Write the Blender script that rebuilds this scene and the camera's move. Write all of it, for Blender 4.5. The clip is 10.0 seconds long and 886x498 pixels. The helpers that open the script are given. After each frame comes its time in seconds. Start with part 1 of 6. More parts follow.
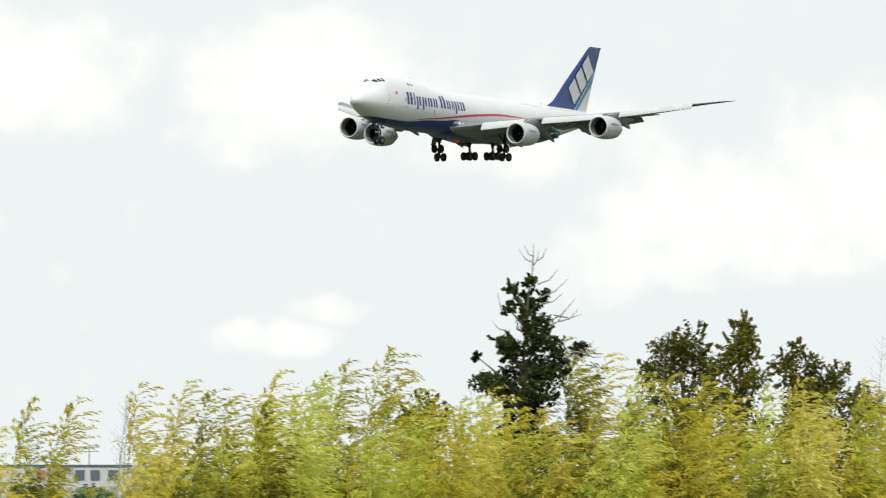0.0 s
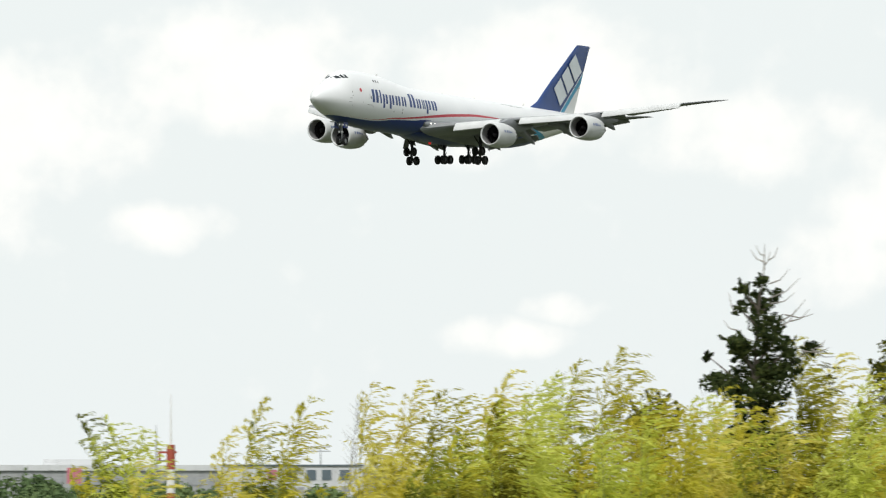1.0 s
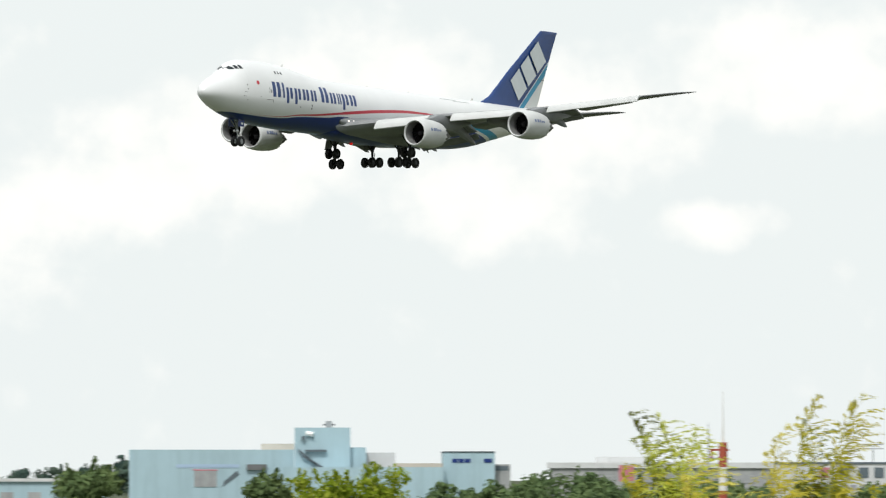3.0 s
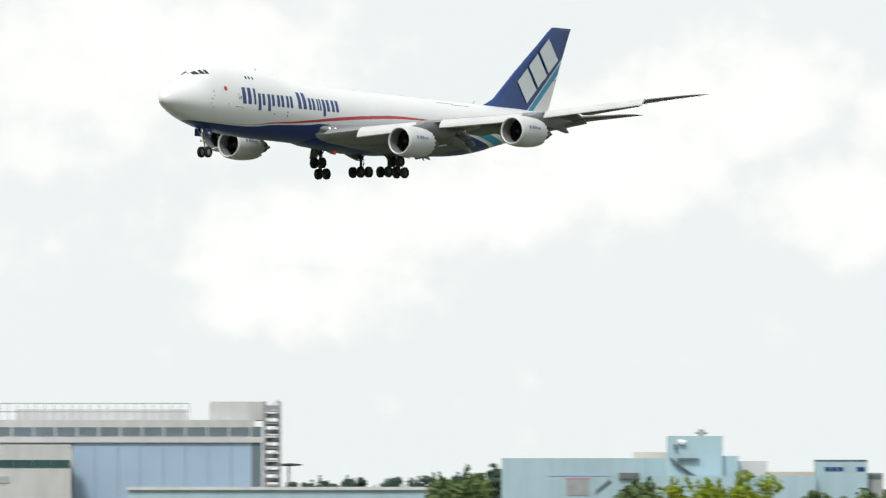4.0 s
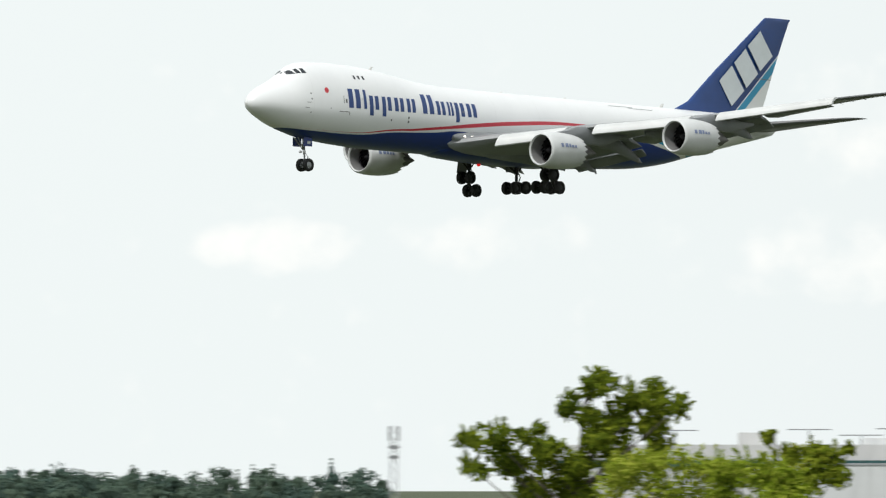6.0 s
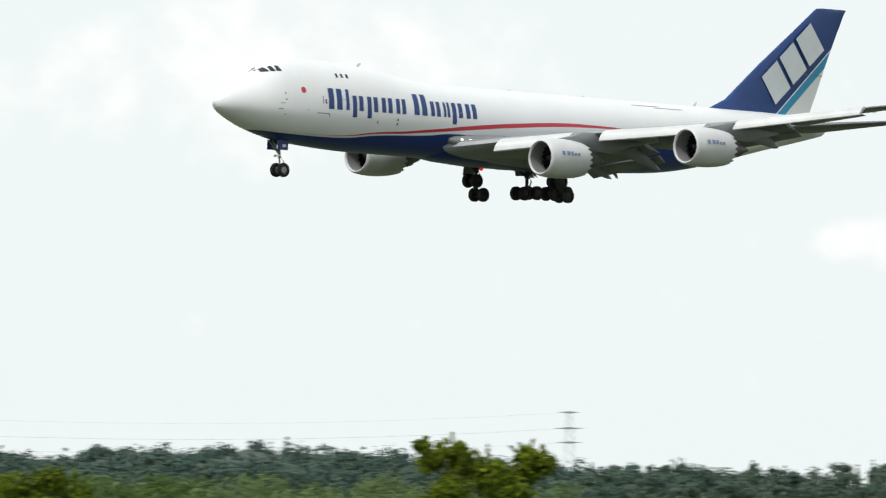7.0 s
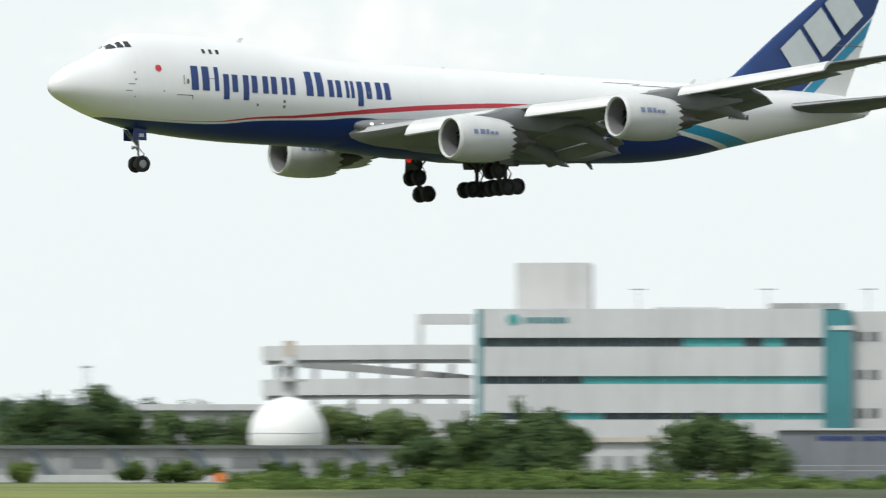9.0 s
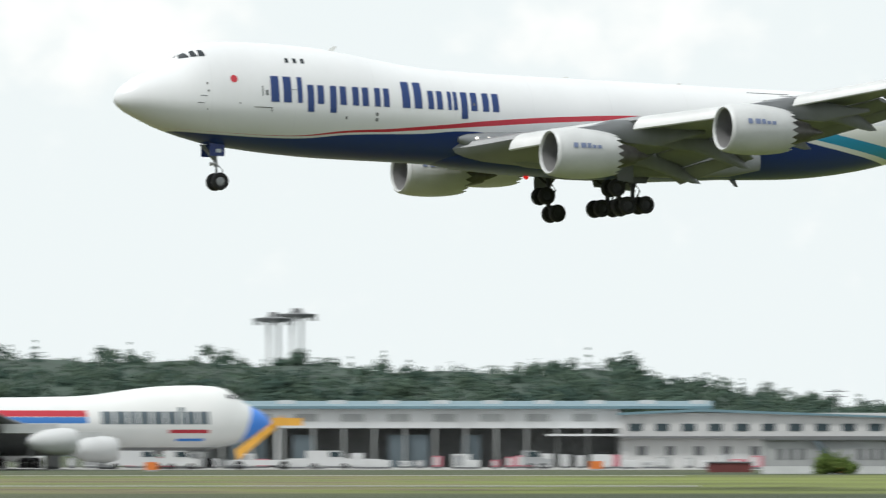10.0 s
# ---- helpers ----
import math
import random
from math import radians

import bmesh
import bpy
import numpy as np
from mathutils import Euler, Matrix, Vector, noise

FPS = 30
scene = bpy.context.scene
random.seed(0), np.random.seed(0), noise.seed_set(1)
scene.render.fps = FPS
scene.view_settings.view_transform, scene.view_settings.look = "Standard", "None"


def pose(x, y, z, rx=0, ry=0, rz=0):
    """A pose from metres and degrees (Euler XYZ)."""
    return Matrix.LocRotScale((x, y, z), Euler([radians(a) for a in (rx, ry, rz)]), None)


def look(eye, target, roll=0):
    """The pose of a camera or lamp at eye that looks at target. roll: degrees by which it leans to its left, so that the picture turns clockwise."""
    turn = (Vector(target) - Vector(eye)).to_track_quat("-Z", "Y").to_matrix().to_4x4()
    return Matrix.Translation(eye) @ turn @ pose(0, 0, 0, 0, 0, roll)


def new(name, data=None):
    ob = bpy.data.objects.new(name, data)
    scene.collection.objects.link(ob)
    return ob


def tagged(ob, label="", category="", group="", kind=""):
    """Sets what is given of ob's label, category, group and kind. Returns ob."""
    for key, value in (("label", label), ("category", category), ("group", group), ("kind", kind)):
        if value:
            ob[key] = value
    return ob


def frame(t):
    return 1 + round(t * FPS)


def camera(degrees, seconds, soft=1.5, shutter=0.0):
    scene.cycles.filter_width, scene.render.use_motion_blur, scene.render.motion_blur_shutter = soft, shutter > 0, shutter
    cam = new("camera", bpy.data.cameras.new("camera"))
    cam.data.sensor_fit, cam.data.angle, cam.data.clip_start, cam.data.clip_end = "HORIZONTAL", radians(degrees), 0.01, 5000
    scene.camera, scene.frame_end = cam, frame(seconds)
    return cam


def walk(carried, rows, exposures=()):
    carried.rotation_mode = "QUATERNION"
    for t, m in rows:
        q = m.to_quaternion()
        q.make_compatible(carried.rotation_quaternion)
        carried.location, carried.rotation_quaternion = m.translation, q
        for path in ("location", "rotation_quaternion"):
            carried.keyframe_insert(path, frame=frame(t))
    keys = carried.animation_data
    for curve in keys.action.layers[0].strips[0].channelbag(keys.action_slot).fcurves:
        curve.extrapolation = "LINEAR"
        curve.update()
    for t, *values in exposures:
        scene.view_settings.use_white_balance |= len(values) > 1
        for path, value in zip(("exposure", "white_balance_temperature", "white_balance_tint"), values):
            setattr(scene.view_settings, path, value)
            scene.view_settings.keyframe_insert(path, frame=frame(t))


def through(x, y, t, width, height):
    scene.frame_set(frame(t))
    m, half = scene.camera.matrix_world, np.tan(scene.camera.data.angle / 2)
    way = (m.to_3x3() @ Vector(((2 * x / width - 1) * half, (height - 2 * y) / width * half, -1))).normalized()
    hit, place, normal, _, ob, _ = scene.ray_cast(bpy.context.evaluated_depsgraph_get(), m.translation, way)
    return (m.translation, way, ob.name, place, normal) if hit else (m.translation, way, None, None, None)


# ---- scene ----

# the camera stands still on the spotters' bank and pans after the aircraft
EYE = (0.0, 0.0, 4.0)


def aim(yaw, pitch):
    """A pose at EYE that looks yaw degrees right of +Y and pitch degrees up."""
    a, e = radians(yaw), radians(pitch)
    return look(EYE, (math.sin(a) * 100, math.cos(a) * 100, EYE[2] + math.tan(e) * 100))


cam = camera(5.973, 10.0, soft=1.2, shutter=0.3)
PAN = [
    (0.0, 9.765, 1.534),
    (0.5, 9.105, 1.535),
    (1.0, 8.205, 1.533),
    (1.5, 7.286, 1.535),
    (2.0, 6.345, 1.532),
    (2.2, 6.032, 1.527),
    (3.3, 3.746, 1.506),
    (3.5, 3.230, 1.501),
    (4.0, 1.970, 1.574),
    (4.5, 0.000, 1.667),
    (5.0, -1.948, 1.639),
    (5.5, -3.828, 1.614),
    (5.7, -4.487, 1.603),
    (6.8, -8.910, 1.559),
    (7.0, -9.751, 1.556),
    (7.5, -11.832, 1.527),
    (8.0, -14.602, 1.358),
    (8.5, -16.824, 1.312),
    (9.0, -19.796, 1.304),
    (9.3, -22.155, 1.291),
    (9.5, -23.849, 1.282),
    (9.8, -26.032, 1.262),
    (10.0, -27.233, 1.246),
]
# the picture turns slightly cooler as the camera swings away from the sunlit grove
walk(cam, [(t, aim(a, e)) for t, a, e in PAN], [(0.0, 0.0, 6500, 10), (5.0, 0.0, 6490, 10), (7.5, 0.0, 6410, 10), (10.0, 0.0, 6380, 10)])

# the aircraft's nose, with its pitch, its bank and its heading
FLIGHT = [
    (0.0, 195.19, 1210.31, 58.38, 1.29, -1.01, 231.52),
    (0.5, 170.86, 1174.71, 56.83, 1.57, -0.88, 231.61),
    (1.0, 146.55, 1139.11, 55.28, 1.79, -0.69, 231.69),
    (1.5, 122.30, 1103.49, 53.73, 1.88, -0.35, 231.73),
    (2.0, 98.05, 1067.87, 52.16, 1.90, -0.10, 231.76),
    (2.5, 73.79, 1032.25, 50.58, 1.89, -0.19, 231.71),
    (3.0, 49.52, 996.65, 48.98, 1.81, -0.42, 231.67),
    (3.5, 25.30, 961.06, 47.40, 1.63, -0.60, 231.63),
    (4.0, 1.14, 925.52, 45.83, 1.30, -0.54, 231.60),
    (4.5, -22.99, 890.04, 44.26, 1.03, -0.10, 231.62),
    (5.0, -46.97, 854.64, 42.66, 1.08, 0.51, 231.65),
    (5.5, -70.92, 819.34, 41.10, 1.27, 0.71, 231.80),
    (6.0, -94.80, 784.15, 39.52, 1.38, 0.05, 231.94),
    (6.5, -118.68, 749.07, 37.93, 1.41, -1.01, 232.15),
    (7.0, -142.64, 714.09, 36.35, 1.37, -1.98, 232.35),
    (7.5, -166.75, 679.20, 34.79, 1.29, -2.38, 232.52),
    (8.0, -190.66, 644.48, 33.23, 1.38, -1.64, 232.68),
    (8.5, -213.80, 610.04, 31.67, 1.39, -0.11, 232.75),
    (9.0, -237.86, 575.38, 30.10, 1.28, 1.27, 232.82),
    (9.5, -262.00, 540.79, 28.55, 1.27, 1.94, 232.85),
    (10.0, -285.92, 506.33, 26.96, 1.49, 1.53, 232.89),
]

# ---- light: a bright, thinly clouded sky with a veiled sun ----
SUN_AZ, SUN_EL = 205.0, 52.0
world = bpy.data.worlds.new("sky")
scene.world = world
world.use_nodes = True
wn, wl = world.node_tree.nodes, world.node_tree.links
wn.clear()


def wnode(kind, **inputs):
    n = wn.new(kind)
    for k, v in inputs.items():
        n.inputs[int(k[1:])].default_value = v
    return n


def wmath(op, a, b=None, c=None):
    n = wn.new("ShaderNodeMath")
    n.operation = op
    for i, v in enumerate((a, b, c)):
        if v is None:
            continue
        if isinstance(v, (int, float)):
            n.inputs[i].default_value = v
        else:
            wl.new(v, n.inputs[i])
    return n.outputs[0]


sky = wn.new("ShaderNodeTexSky")
sky.sky_type, sky.sun_disc = "NISHITA", False
sky.sun_elevation, sky.sun_rotation = radians(SUN_EL), radians(SUN_AZ)
sky.dust_density = 3.0
tc = wn.new("ShaderNodeTexCoord")
sep = wn.new("ShaderNodeSeparateXYZ")
wl.new(tc.outputs["Generated"], sep.inputs[0])
azim = wmath("MULTIPLY", wmath("ARCTAN2", sep.outputs[0], sep.outputs[1]), 57.2958)
elev = wmath("MULTIPLY", wmath("ARCSINE", sep.outputs[2]), 57.2958)
warp = wn.new("ShaderNodeTexNoise")
warp.inputs["Scale"].default_value, warp.inputs["Detail"].default_value = 170.0, 8.0
wl.new(tc.outputs["Generated"], warp.inputs["Vector"])
wide = wn.new("ShaderNodeTexNoise")
wide.inputs["Scale"].default_value, wide.inputs["Detail"].default_value = 14.0, 4.0
wl.new(tc.outputs["Generated"], wide.inputs["Vector"])
# cumulus banks: azimuth, elevation, half width, half height (degrees), weight
CLOUDS = [
    (6.9, 2.75, 0.95, 0.42, 1.0), (8.9, 2.65, 1.0, 0.45, 1.0), (8.6, 2.35, 0.6, 0.25, 0.7), (10.3, 2.3, 0.8, 0.3, 0.7),
    (11.9, 1.75, 1.1, 0.5, 1.0), (12.8, 2.1, 0.8, 0.6, 1.0), (11.0, 1.45, 0.7, 0.25, 0.7), (8.6, 0.95, 0.42, 0.14, 0.9),
    (9.0, 1.12, 0.3, 0.1, 0.7), (6.3, 1.68, 0.42, 0.17, 0.9), (5.4, 2.35, 0.8, 0.5, 0.9), (4.9, 1.75, 0.7, 0.3, 0.8),
    (3.9, 2.6, 0.9, 0.5, 1.0), (2.9, 2.2, 1.1, 0.45, 1.0), (1.2, 1.7, 1.2, 0.33, 1.0), (2.3, 1.9, 0.9, 0.35, 0.9),
    (0.6, 1.45, 0.5, 0.2, 0.7), (4.7, 2.0, 0.9, 0.28, 0.8), (0.0, 2.9, 1.4, 0.5, 1.0), (1.0, 1.25, 0.8, 0.3, 0.8),
    (-1.6, 1.6, 1.0, 0.3, 0.35), (-1.7, 1.25, 0.5, 0.18, 0.35), (-1.3, 2.4, 1.6, 0.4, 0.45), (-6.7, 1.6, 0.5, 0.16, 0.75),
    (-5.3, 1.65, 0.5, 0.15, 0.35), (-3.0, 1.5, 0.9, 0.2, 0.2), (-11.0, 2.75, 1.6, 0.5, 0.45), (-20.5, 2.6, 1.5, 0.5, 0.6),
    (-26.0, 2.75, 1.0, 0.3, 0.7), (-29.5, 2.7, 1.0, 0.4, 0.9), (-15.5, 2.3, 1.6, 0.3, 0.35),
]
total = None
for a, e, ra, re, weight in CLOUDS:
    dx = wmath("DIVIDE", wmath("SUBTRACT", azim, a), ra)
    dy = wmath("DIVIDE", wmath("SUBTRACT", elev, e), re)
    r2 = wmath("ADD", wmath("MULTIPLY", dx, dx), wmath("MULTIPLY", dy, dy))
    blob = wmath("MULTIPLY", wmath("SUBTRACT", 1.15, r2), weight)
    total = blob if total is None else wmath("MAXIMUM", total, blob)
puff = wmath("ADD", wmath("MAXIMUM", total, -0.6), wmath("MULTIPLY", wmath("SUBTRACT", warp.outputs["Fac"], 0.5), 2.9))
far_puff = wmath("MULTIPLY", wmath("SUBTRACT", wide.outputs["Fac"], 0.45), 1.4)
edge = wn.new("ShaderNodeMapRange")
edge.interpolation_type = "SMOOTHSTEP"
edge.inputs[1].default_value, edge.inputs[2].default_value = -0.3, 1.3
wl.new(wmath("ADD", puff, wmath("MULTIPLY", far_puff, 0.5)), edge.inputs[0])
veil = wn.new("ShaderNodeMixRGB")  # the thin high layer over the blue
veil.inputs[0].default_value = 0.97
wl.new(sky.outputs[0], veil.inputs[1])
thin = wn.new("ShaderNodeMapRange")  # the layer is thinner and brighter to the west
thin.interpolation_type = "SMOOTHSTEP"
thin.inputs[1].default_value, thin.inputs[2].default_value = 1.0, -7.0
wl.new(azim, thin.inputs[0])
layer = wn.new("ShaderNodeMixRGB")
layer.inputs[1].default_value, layer.inputs[2].default_value = (8.75, 9.27, 9.2, 1), (9.0, 9.55, 9.45, 1)
wl.new(thin.outputs[0], layer.inputs[0])
wl.new(layer.outputs[0], veil.inputs[2])
cum = wn.new("ShaderNodeMixRGB")
wl.new(edge.outputs[0], cum.inputs[0])
wl.new(veil.outputs[0], cum.inputs[1])
cum.inputs[2].default_value = (10.4, 10.4, 10.0, 1)
bg = wn.new("ShaderNodeBackground")
bg.inputs[1].default_value = 0.1
wl.new(cum.outputs[0], bg.inputs[0])
wo = wn.new("ShaderNodeOutputWorld")
wl.new(bg.outputs[0], wo.inputs[0])

sun = new("sun", bpy.data.lights.new("sun", "SUN"))
sun.data.energy, sun.data.angle, sun.data.color = 2.8, radians(10), (1.0, 0.98, 0.94)
sa, se = radians(SUN_AZ), radians(SUN_EL)
sun.matrix_world = look((math.sin(sa) * math.cos(se) * 50, math.cos(sa) * math.cos(se) * 50, math.sin(se) * 50), (0, 0, 0))

# ---- materials ----


class Nodes:
    """A principled material with a few shorthands for its node tree."""

    def __init__(self, name, rough=0.6, metal=0.0, spec=0.5):
        self.m = bpy.data.materials.new(name)
        self.m.use_nodes = True
        self.t = self.m.node_tree
        self.b = self.t.nodes["Principled BSDF"]
        self.b.inputs["Roughness"].default_value = rough
        self.b.inputs["Metallic"].default_value = metal
        self.b.inputs["Specular IOR Level"].default_value = spec
        self.tc = self.t.nodes.new("ShaderNodeTexCoord")

    def put(self, src, sock):
        if hasattr(src, "is_output"):
            self.t.links.new(src, sock)
        else:
            sock.default_value = src if not isinstance(src, tuple) or len(src) == 4 else (*src, 1)

    def math(self, op, a, b=0.0, clamp=False):
        n = self.t.nodes.new("ShaderNodeMath")
        n.operation, n.use_clamp = op, clamp
        self.put(a, n.inputs[0]), self.put(b, n.inputs[1])
        return n.outputs[0]

    def mix(self, fac, a, b, mode="MIX"):
        n = self.t.nodes.new("ShaderNodeMixRGB")
        n.blend_type = mode
        self.put(fac, n.inputs[0]), self.put(a, n.inputs[1]), self.put(b, n.inputs[2])
        return n.outputs[0]

    def noise(self, scale, detail=4.0, space="Object", stretch=(1, 1, 1)):
        n = self.t.nodes.new("ShaderNodeTexNoise")
        n.inputs["Scale"].default_value, n.inputs["Detail"].default_value = scale, detail
        mp = self.t.nodes.new("ShaderNodeMapping")
        mp.inputs["Scale"].default_value = stretch
        self.t.links.new(self.tc.outputs[space], mp.inputs[0])
        self.t.links.new(mp.outputs[0], n.inputs["Vector"])
        return n.outputs["Fac"]

    def ramp(self, fac, stops):
        n = self.t.nodes.new("ShaderNodeValToRGB")
        e = n.color_ramp.elements
        while len(e) < len(stops):
            e.new(0.5)
        for el, (p, c) in zip(e, stops):
            el.position, el.color = p, (*c, 1)
        self.t.links.new(fac, n.inputs[0])
        return n.outputs[0]

    def bump(self, height, strength=0.2, distance=0.05):
        n = self.t.nodes.new("ShaderNodeBump")
        n.inputs["Strength"].default_value, n.inputs["Distance"].default_value = strength, distance
        self.t.links.new(height, n.inputs["Height"])
        self.t.links.new(n.outputs[0], self.b.inputs["Normal"])

    def color(self, c):
        self.put(c, self.b.inputs["Base Color"])
        return self.m


def surface(name, col, rough=0.6, metal=0.0, scale=1.0, vary=0.12, stretch=(1, 1, 1), grime=0.0):
    """A painted or bare surface: two scales of tone, fine relief, and streaks of grime that run down."""
    n = Nodes(name, rough, metal)
    dark = tuple(c * (1 - vary) for c in col)
    light = tuple(min(1, c * (1 + vary * 0.6)) for c in col)
    c = n.ramp(n.noise(scale, 5, stretch=stretch), [(0.3, dark), (0.7, light)])
    fine = n.noise(scale * 9, 3)
    c = n.mix(n.math("MULTIPLY", fine, 0.25), c, tuple(v * 0.7 for v in col))
    if grime:
        streak = n.noise(0.9, 5, stretch=(1, 1, 0.12))
        c = n.mix(n.math("MULTIPLY", n.math("SUBTRACT", streak, 0.45, True), grime * 4, True), c, tuple(v * 0.45 for v in col))
    n.bump(fine, 0.12, 0.02)
    return n.color(c)


def foliage(name, stops, rough=0.75, through=0.35, patch=0.45, spread=0.3, own=0.5):
    """Leaves: hue by leaf and by plant, some light let through."""
    n = Nodes(name, rough, spec=0.06)
    geo = n.t.nodes.new("ShaderNodeNewGeometry")
    ob = n.t.nodes.new("ShaderNodeObjectInfo")
    k = n.math("ADD", n.math("MULTIPLY", geo.outputs["Random Per Island"], own), n.math("MULTIPLY", n.noise(patch, 3), 1.0 - own))
    k = n.math("ADD", k, n.math("MULTIPLY", n.math("SUBTRACT", ob.outputs["Random"], 0.5), spread))
    c = n.ramp(k, stops)
    n.color(c)
    tr = n.t.nodes.new("ShaderNodeBsdfTranslucent")
    n.t.links.new(c, tr.inputs[0])
    mx = n.t.nodes.new("ShaderNodeMixShader")
    mx.inputs[0].default_value = through
    n.t.links.new(n.b.outputs[0], mx.inputs[1])
    n.t.links.new(tr.outputs[0], mx.inputs[2])
    n.t.links.new(mx.outputs[0], n.t.nodes["Material Output"].inputs[0])
    return n.m


def glow(name, col, strength):
    n = Nodes(name, 0.3)
    n.b.inputs["Emission Color"].default_value = (*col, 1)
    n.b.inputs["Emission Strength"].default_value = strength
    return n.color(col)


WHITE = surface("white_aircraft_paint", (0.74, 0.74, 0.71), 0.32, scale=0.25, vary=0.05)
GREY = surface("grey_wing_paint", (0.21, 0.22, 0.23), 0.42, scale=0.5, vary=0.12)
LIGHTGREY = surface("light_grey_paint", (0.55, 0.56, 0.56), 0.4, scale=0.6, vary=0.1)
DARKGREY = surface("dark_grey_fairing", (0.14, 0.145, 0.15), 0.45, scale=0.6, vary=0.15)
BARE = surface("bare_metal", (0.55, 0.55, 0.55), 0.3, 0.9, scale=2, vary=0.12)
DARKMETAL = surface("dark_exhaust_metal", (0.13, 0.125, 0.12), 0.45, 0.7, scale=2, vary=0.25)
RUBBER = surface("black_rubber", (0.011, 0.011, 0.012), 0.75, scale=3, vary=0.3)
GEARSTEEL = surface("gear_strut_steel", (0.3, 0.31, 0.32), 0.4, 0.4, scale=3, vary=0.2)
MARKGREY = surface("marking_grey_blue", (0.16, 0.2, 0.33), 0.4, scale=1, vary=0.08)
# gear steel again, its colour darkened for the shade under the wing
GEARSHADE = surface("shaded_gear_steel", (0.024, 0.025, 0.027), 0.5, 0.3, scale=3, vary=0.3)
NAVY = surface("navy_livery_paint", (0.006, 0.027, 0.165), 0.35, scale=0.7, vary=0.1)
LETTERBLUE = surface("lettering_blue", (0.009, 0.038, 0.165), 0.38, scale=1, vary=0.08)
PALE = surface("pale_lettering", (0.62, 0.66, 0.68), 0.4, scale=1, vary=0.06)
RED = surface("livery_red", (0.5, 0.03, 0.045), 0.4, scale=1, vary=0.08)
COCKPIT = surface("cockpit_glass", (0.02, 0.025, 0.03), 0.08, scale=1, vary=0.2)
INLET = surface("inlet_liner", (0.2, 0.2, 0.2), 0.5, scale=1, vary=0.1)
FAN = surface("fan_blade_titanium", (0.03, 0.03, 0.033), 0.4, 0.6, scale=2, vary=0.2)
LAMPGLOW = glow("landing_light", (1.0, 0.93, 0.85), 1.2)
BEACONRED = glow("red_beacon", (0.6, 0.01, 0.01), 0.8)


def curve_of(n, src, points, lo, hi, length):
    """A float curve over src (0..length) whose values run between lo and hi."""
    fc = n.t.nodes.new("ShaderNodeFloatCurve")
    c = fc.mapping.curves[0]
    pts = [(x / length, (y - lo) / (hi - lo)) for x, y in points]
    while len(c.points) < len(pts):
        c.points.new(0.5, 0.5)
    for p, (x, y) in zip(c.points, pts):
        p.location, p.handle_type = (x, y), "AUTO_CLAMPED"
    fc.mapping.update()
    n.t.links.new(n.math("DIVIDE", src, length), fc.inputs["Value"])
    return n.math("ADD", n.math("MULTIPLY", fc.outputs[0], hi - lo), lo)


def hull_paint():
    """White hull, navy belly with a red pinstripe that swings over the wing, a teal swoosh astern."""
    n = Nodes("hull_livery", 0.3)
    s = n.t.nodes.new("ShaderNodeSeparateXYZ")
    n.t.links.new(n.tc.outputs["Object"], s.inputs[0])
    aft, up = n.math("MULTIPLY", s.outputs[0], -1), s.outputs[2]
    tone = n.noise(0.18, 4)
    panel = n.noise(2.5, 3, stretch=(1, 1, 0.2))
    c = n.ramp(tone, [(0.3, (0.66, 0.668, 0.68)), (0.7, (0.715, 0.722, 0.73))])
    c = n.mix(n.math("MULTIPLY", panel, 0.1), c, (0.5, 0.5, 0.46))
    ring = n.math("FRACT", n.math("DIVIDE", aft, 6.1))
    c = n.mix(n.math("MULTIPLY", n.math("LESS_THAN", ring, 0.006), 0.12), c, (0.3, 0.3, 0.3))
    belly = curve_of(n, aft, [(0, -3.0), (3.2, -2.12), (7, -2.3), (11, -2.4), (17, -1.95), (22, -1.7), (26, -1.4), (28.5, -1.7), (40, -1.6), (50, -0.9), (56, -0.9), (62, -1.4), (66, -3.6), (80, -3.6)], -4, 1, 80)
    stripe = curve_of(n, aft, [(0, -3.6), (9, -2.6), (12, -2.35), (17, -1.9), (22, -1.45), (27, -0.98), (33, -0.45), (40, -0.05), (46, 0.0), (52, -0.5), (58, -2.0), (64, -3.6), (80, -3.6)], -4, 1, 80)
    stripe = n.math("MAXIMUM", stripe, n.math("ADD", belly, 0.14))
    width = curve_of(n, aft, [(0, 0.0), (10, 0.02), (15, 0.12), (24, 0.28), (30, 0.38), (36, 0.36), (42, 0.24), (47, 0.1), (52, 0.0), (56, 0.0), (80, 0.0)], 0, 0.5, 80)
    over = n.math("SUBTRACT", up, stripe)
    red = n.math("MULTIPLY", n.math("GREATER_THAN", over, 0.0), n.math("LESS_THAN", over, width))
    c = n.mix(red, c, (0.48, 0.03, 0.05))
    blue = n.math("LESS_THAN", up, belly)
    c = n.mix(blue, c, (0.006, 0.027, 0.165))
    # teal swoosh astern of the navy, edged in white
    d = n.math("SUBTRACT", aft, n.math("MULTIPLY", n.math("ADD", up, 0.6), -6.2))
    inst = n.math("MULTIPLY", n.math("GREATER_THAN", aft, 50.0), n.math("LESS_THAN", up, 0.35))
    wht = n.math("MULTIPLY", inst, n.math("GREATER_THAN", d, 49.2))
    c = n.mix(wht, c, (0.73, 0.73, 0.7))
    teal = n.math("MULTIPLY", inst, n.math("MULTIPLY", n.math("GREATER_THAN", d, 51.2), n.math("LESS_THAN", d, 55.7)))
    c = n.mix(teal, c, (0.025, 0.27, 0.45))
    n.bump(n.noise(0.9, 3), 0.02, 0.1)
    return n.color(c)


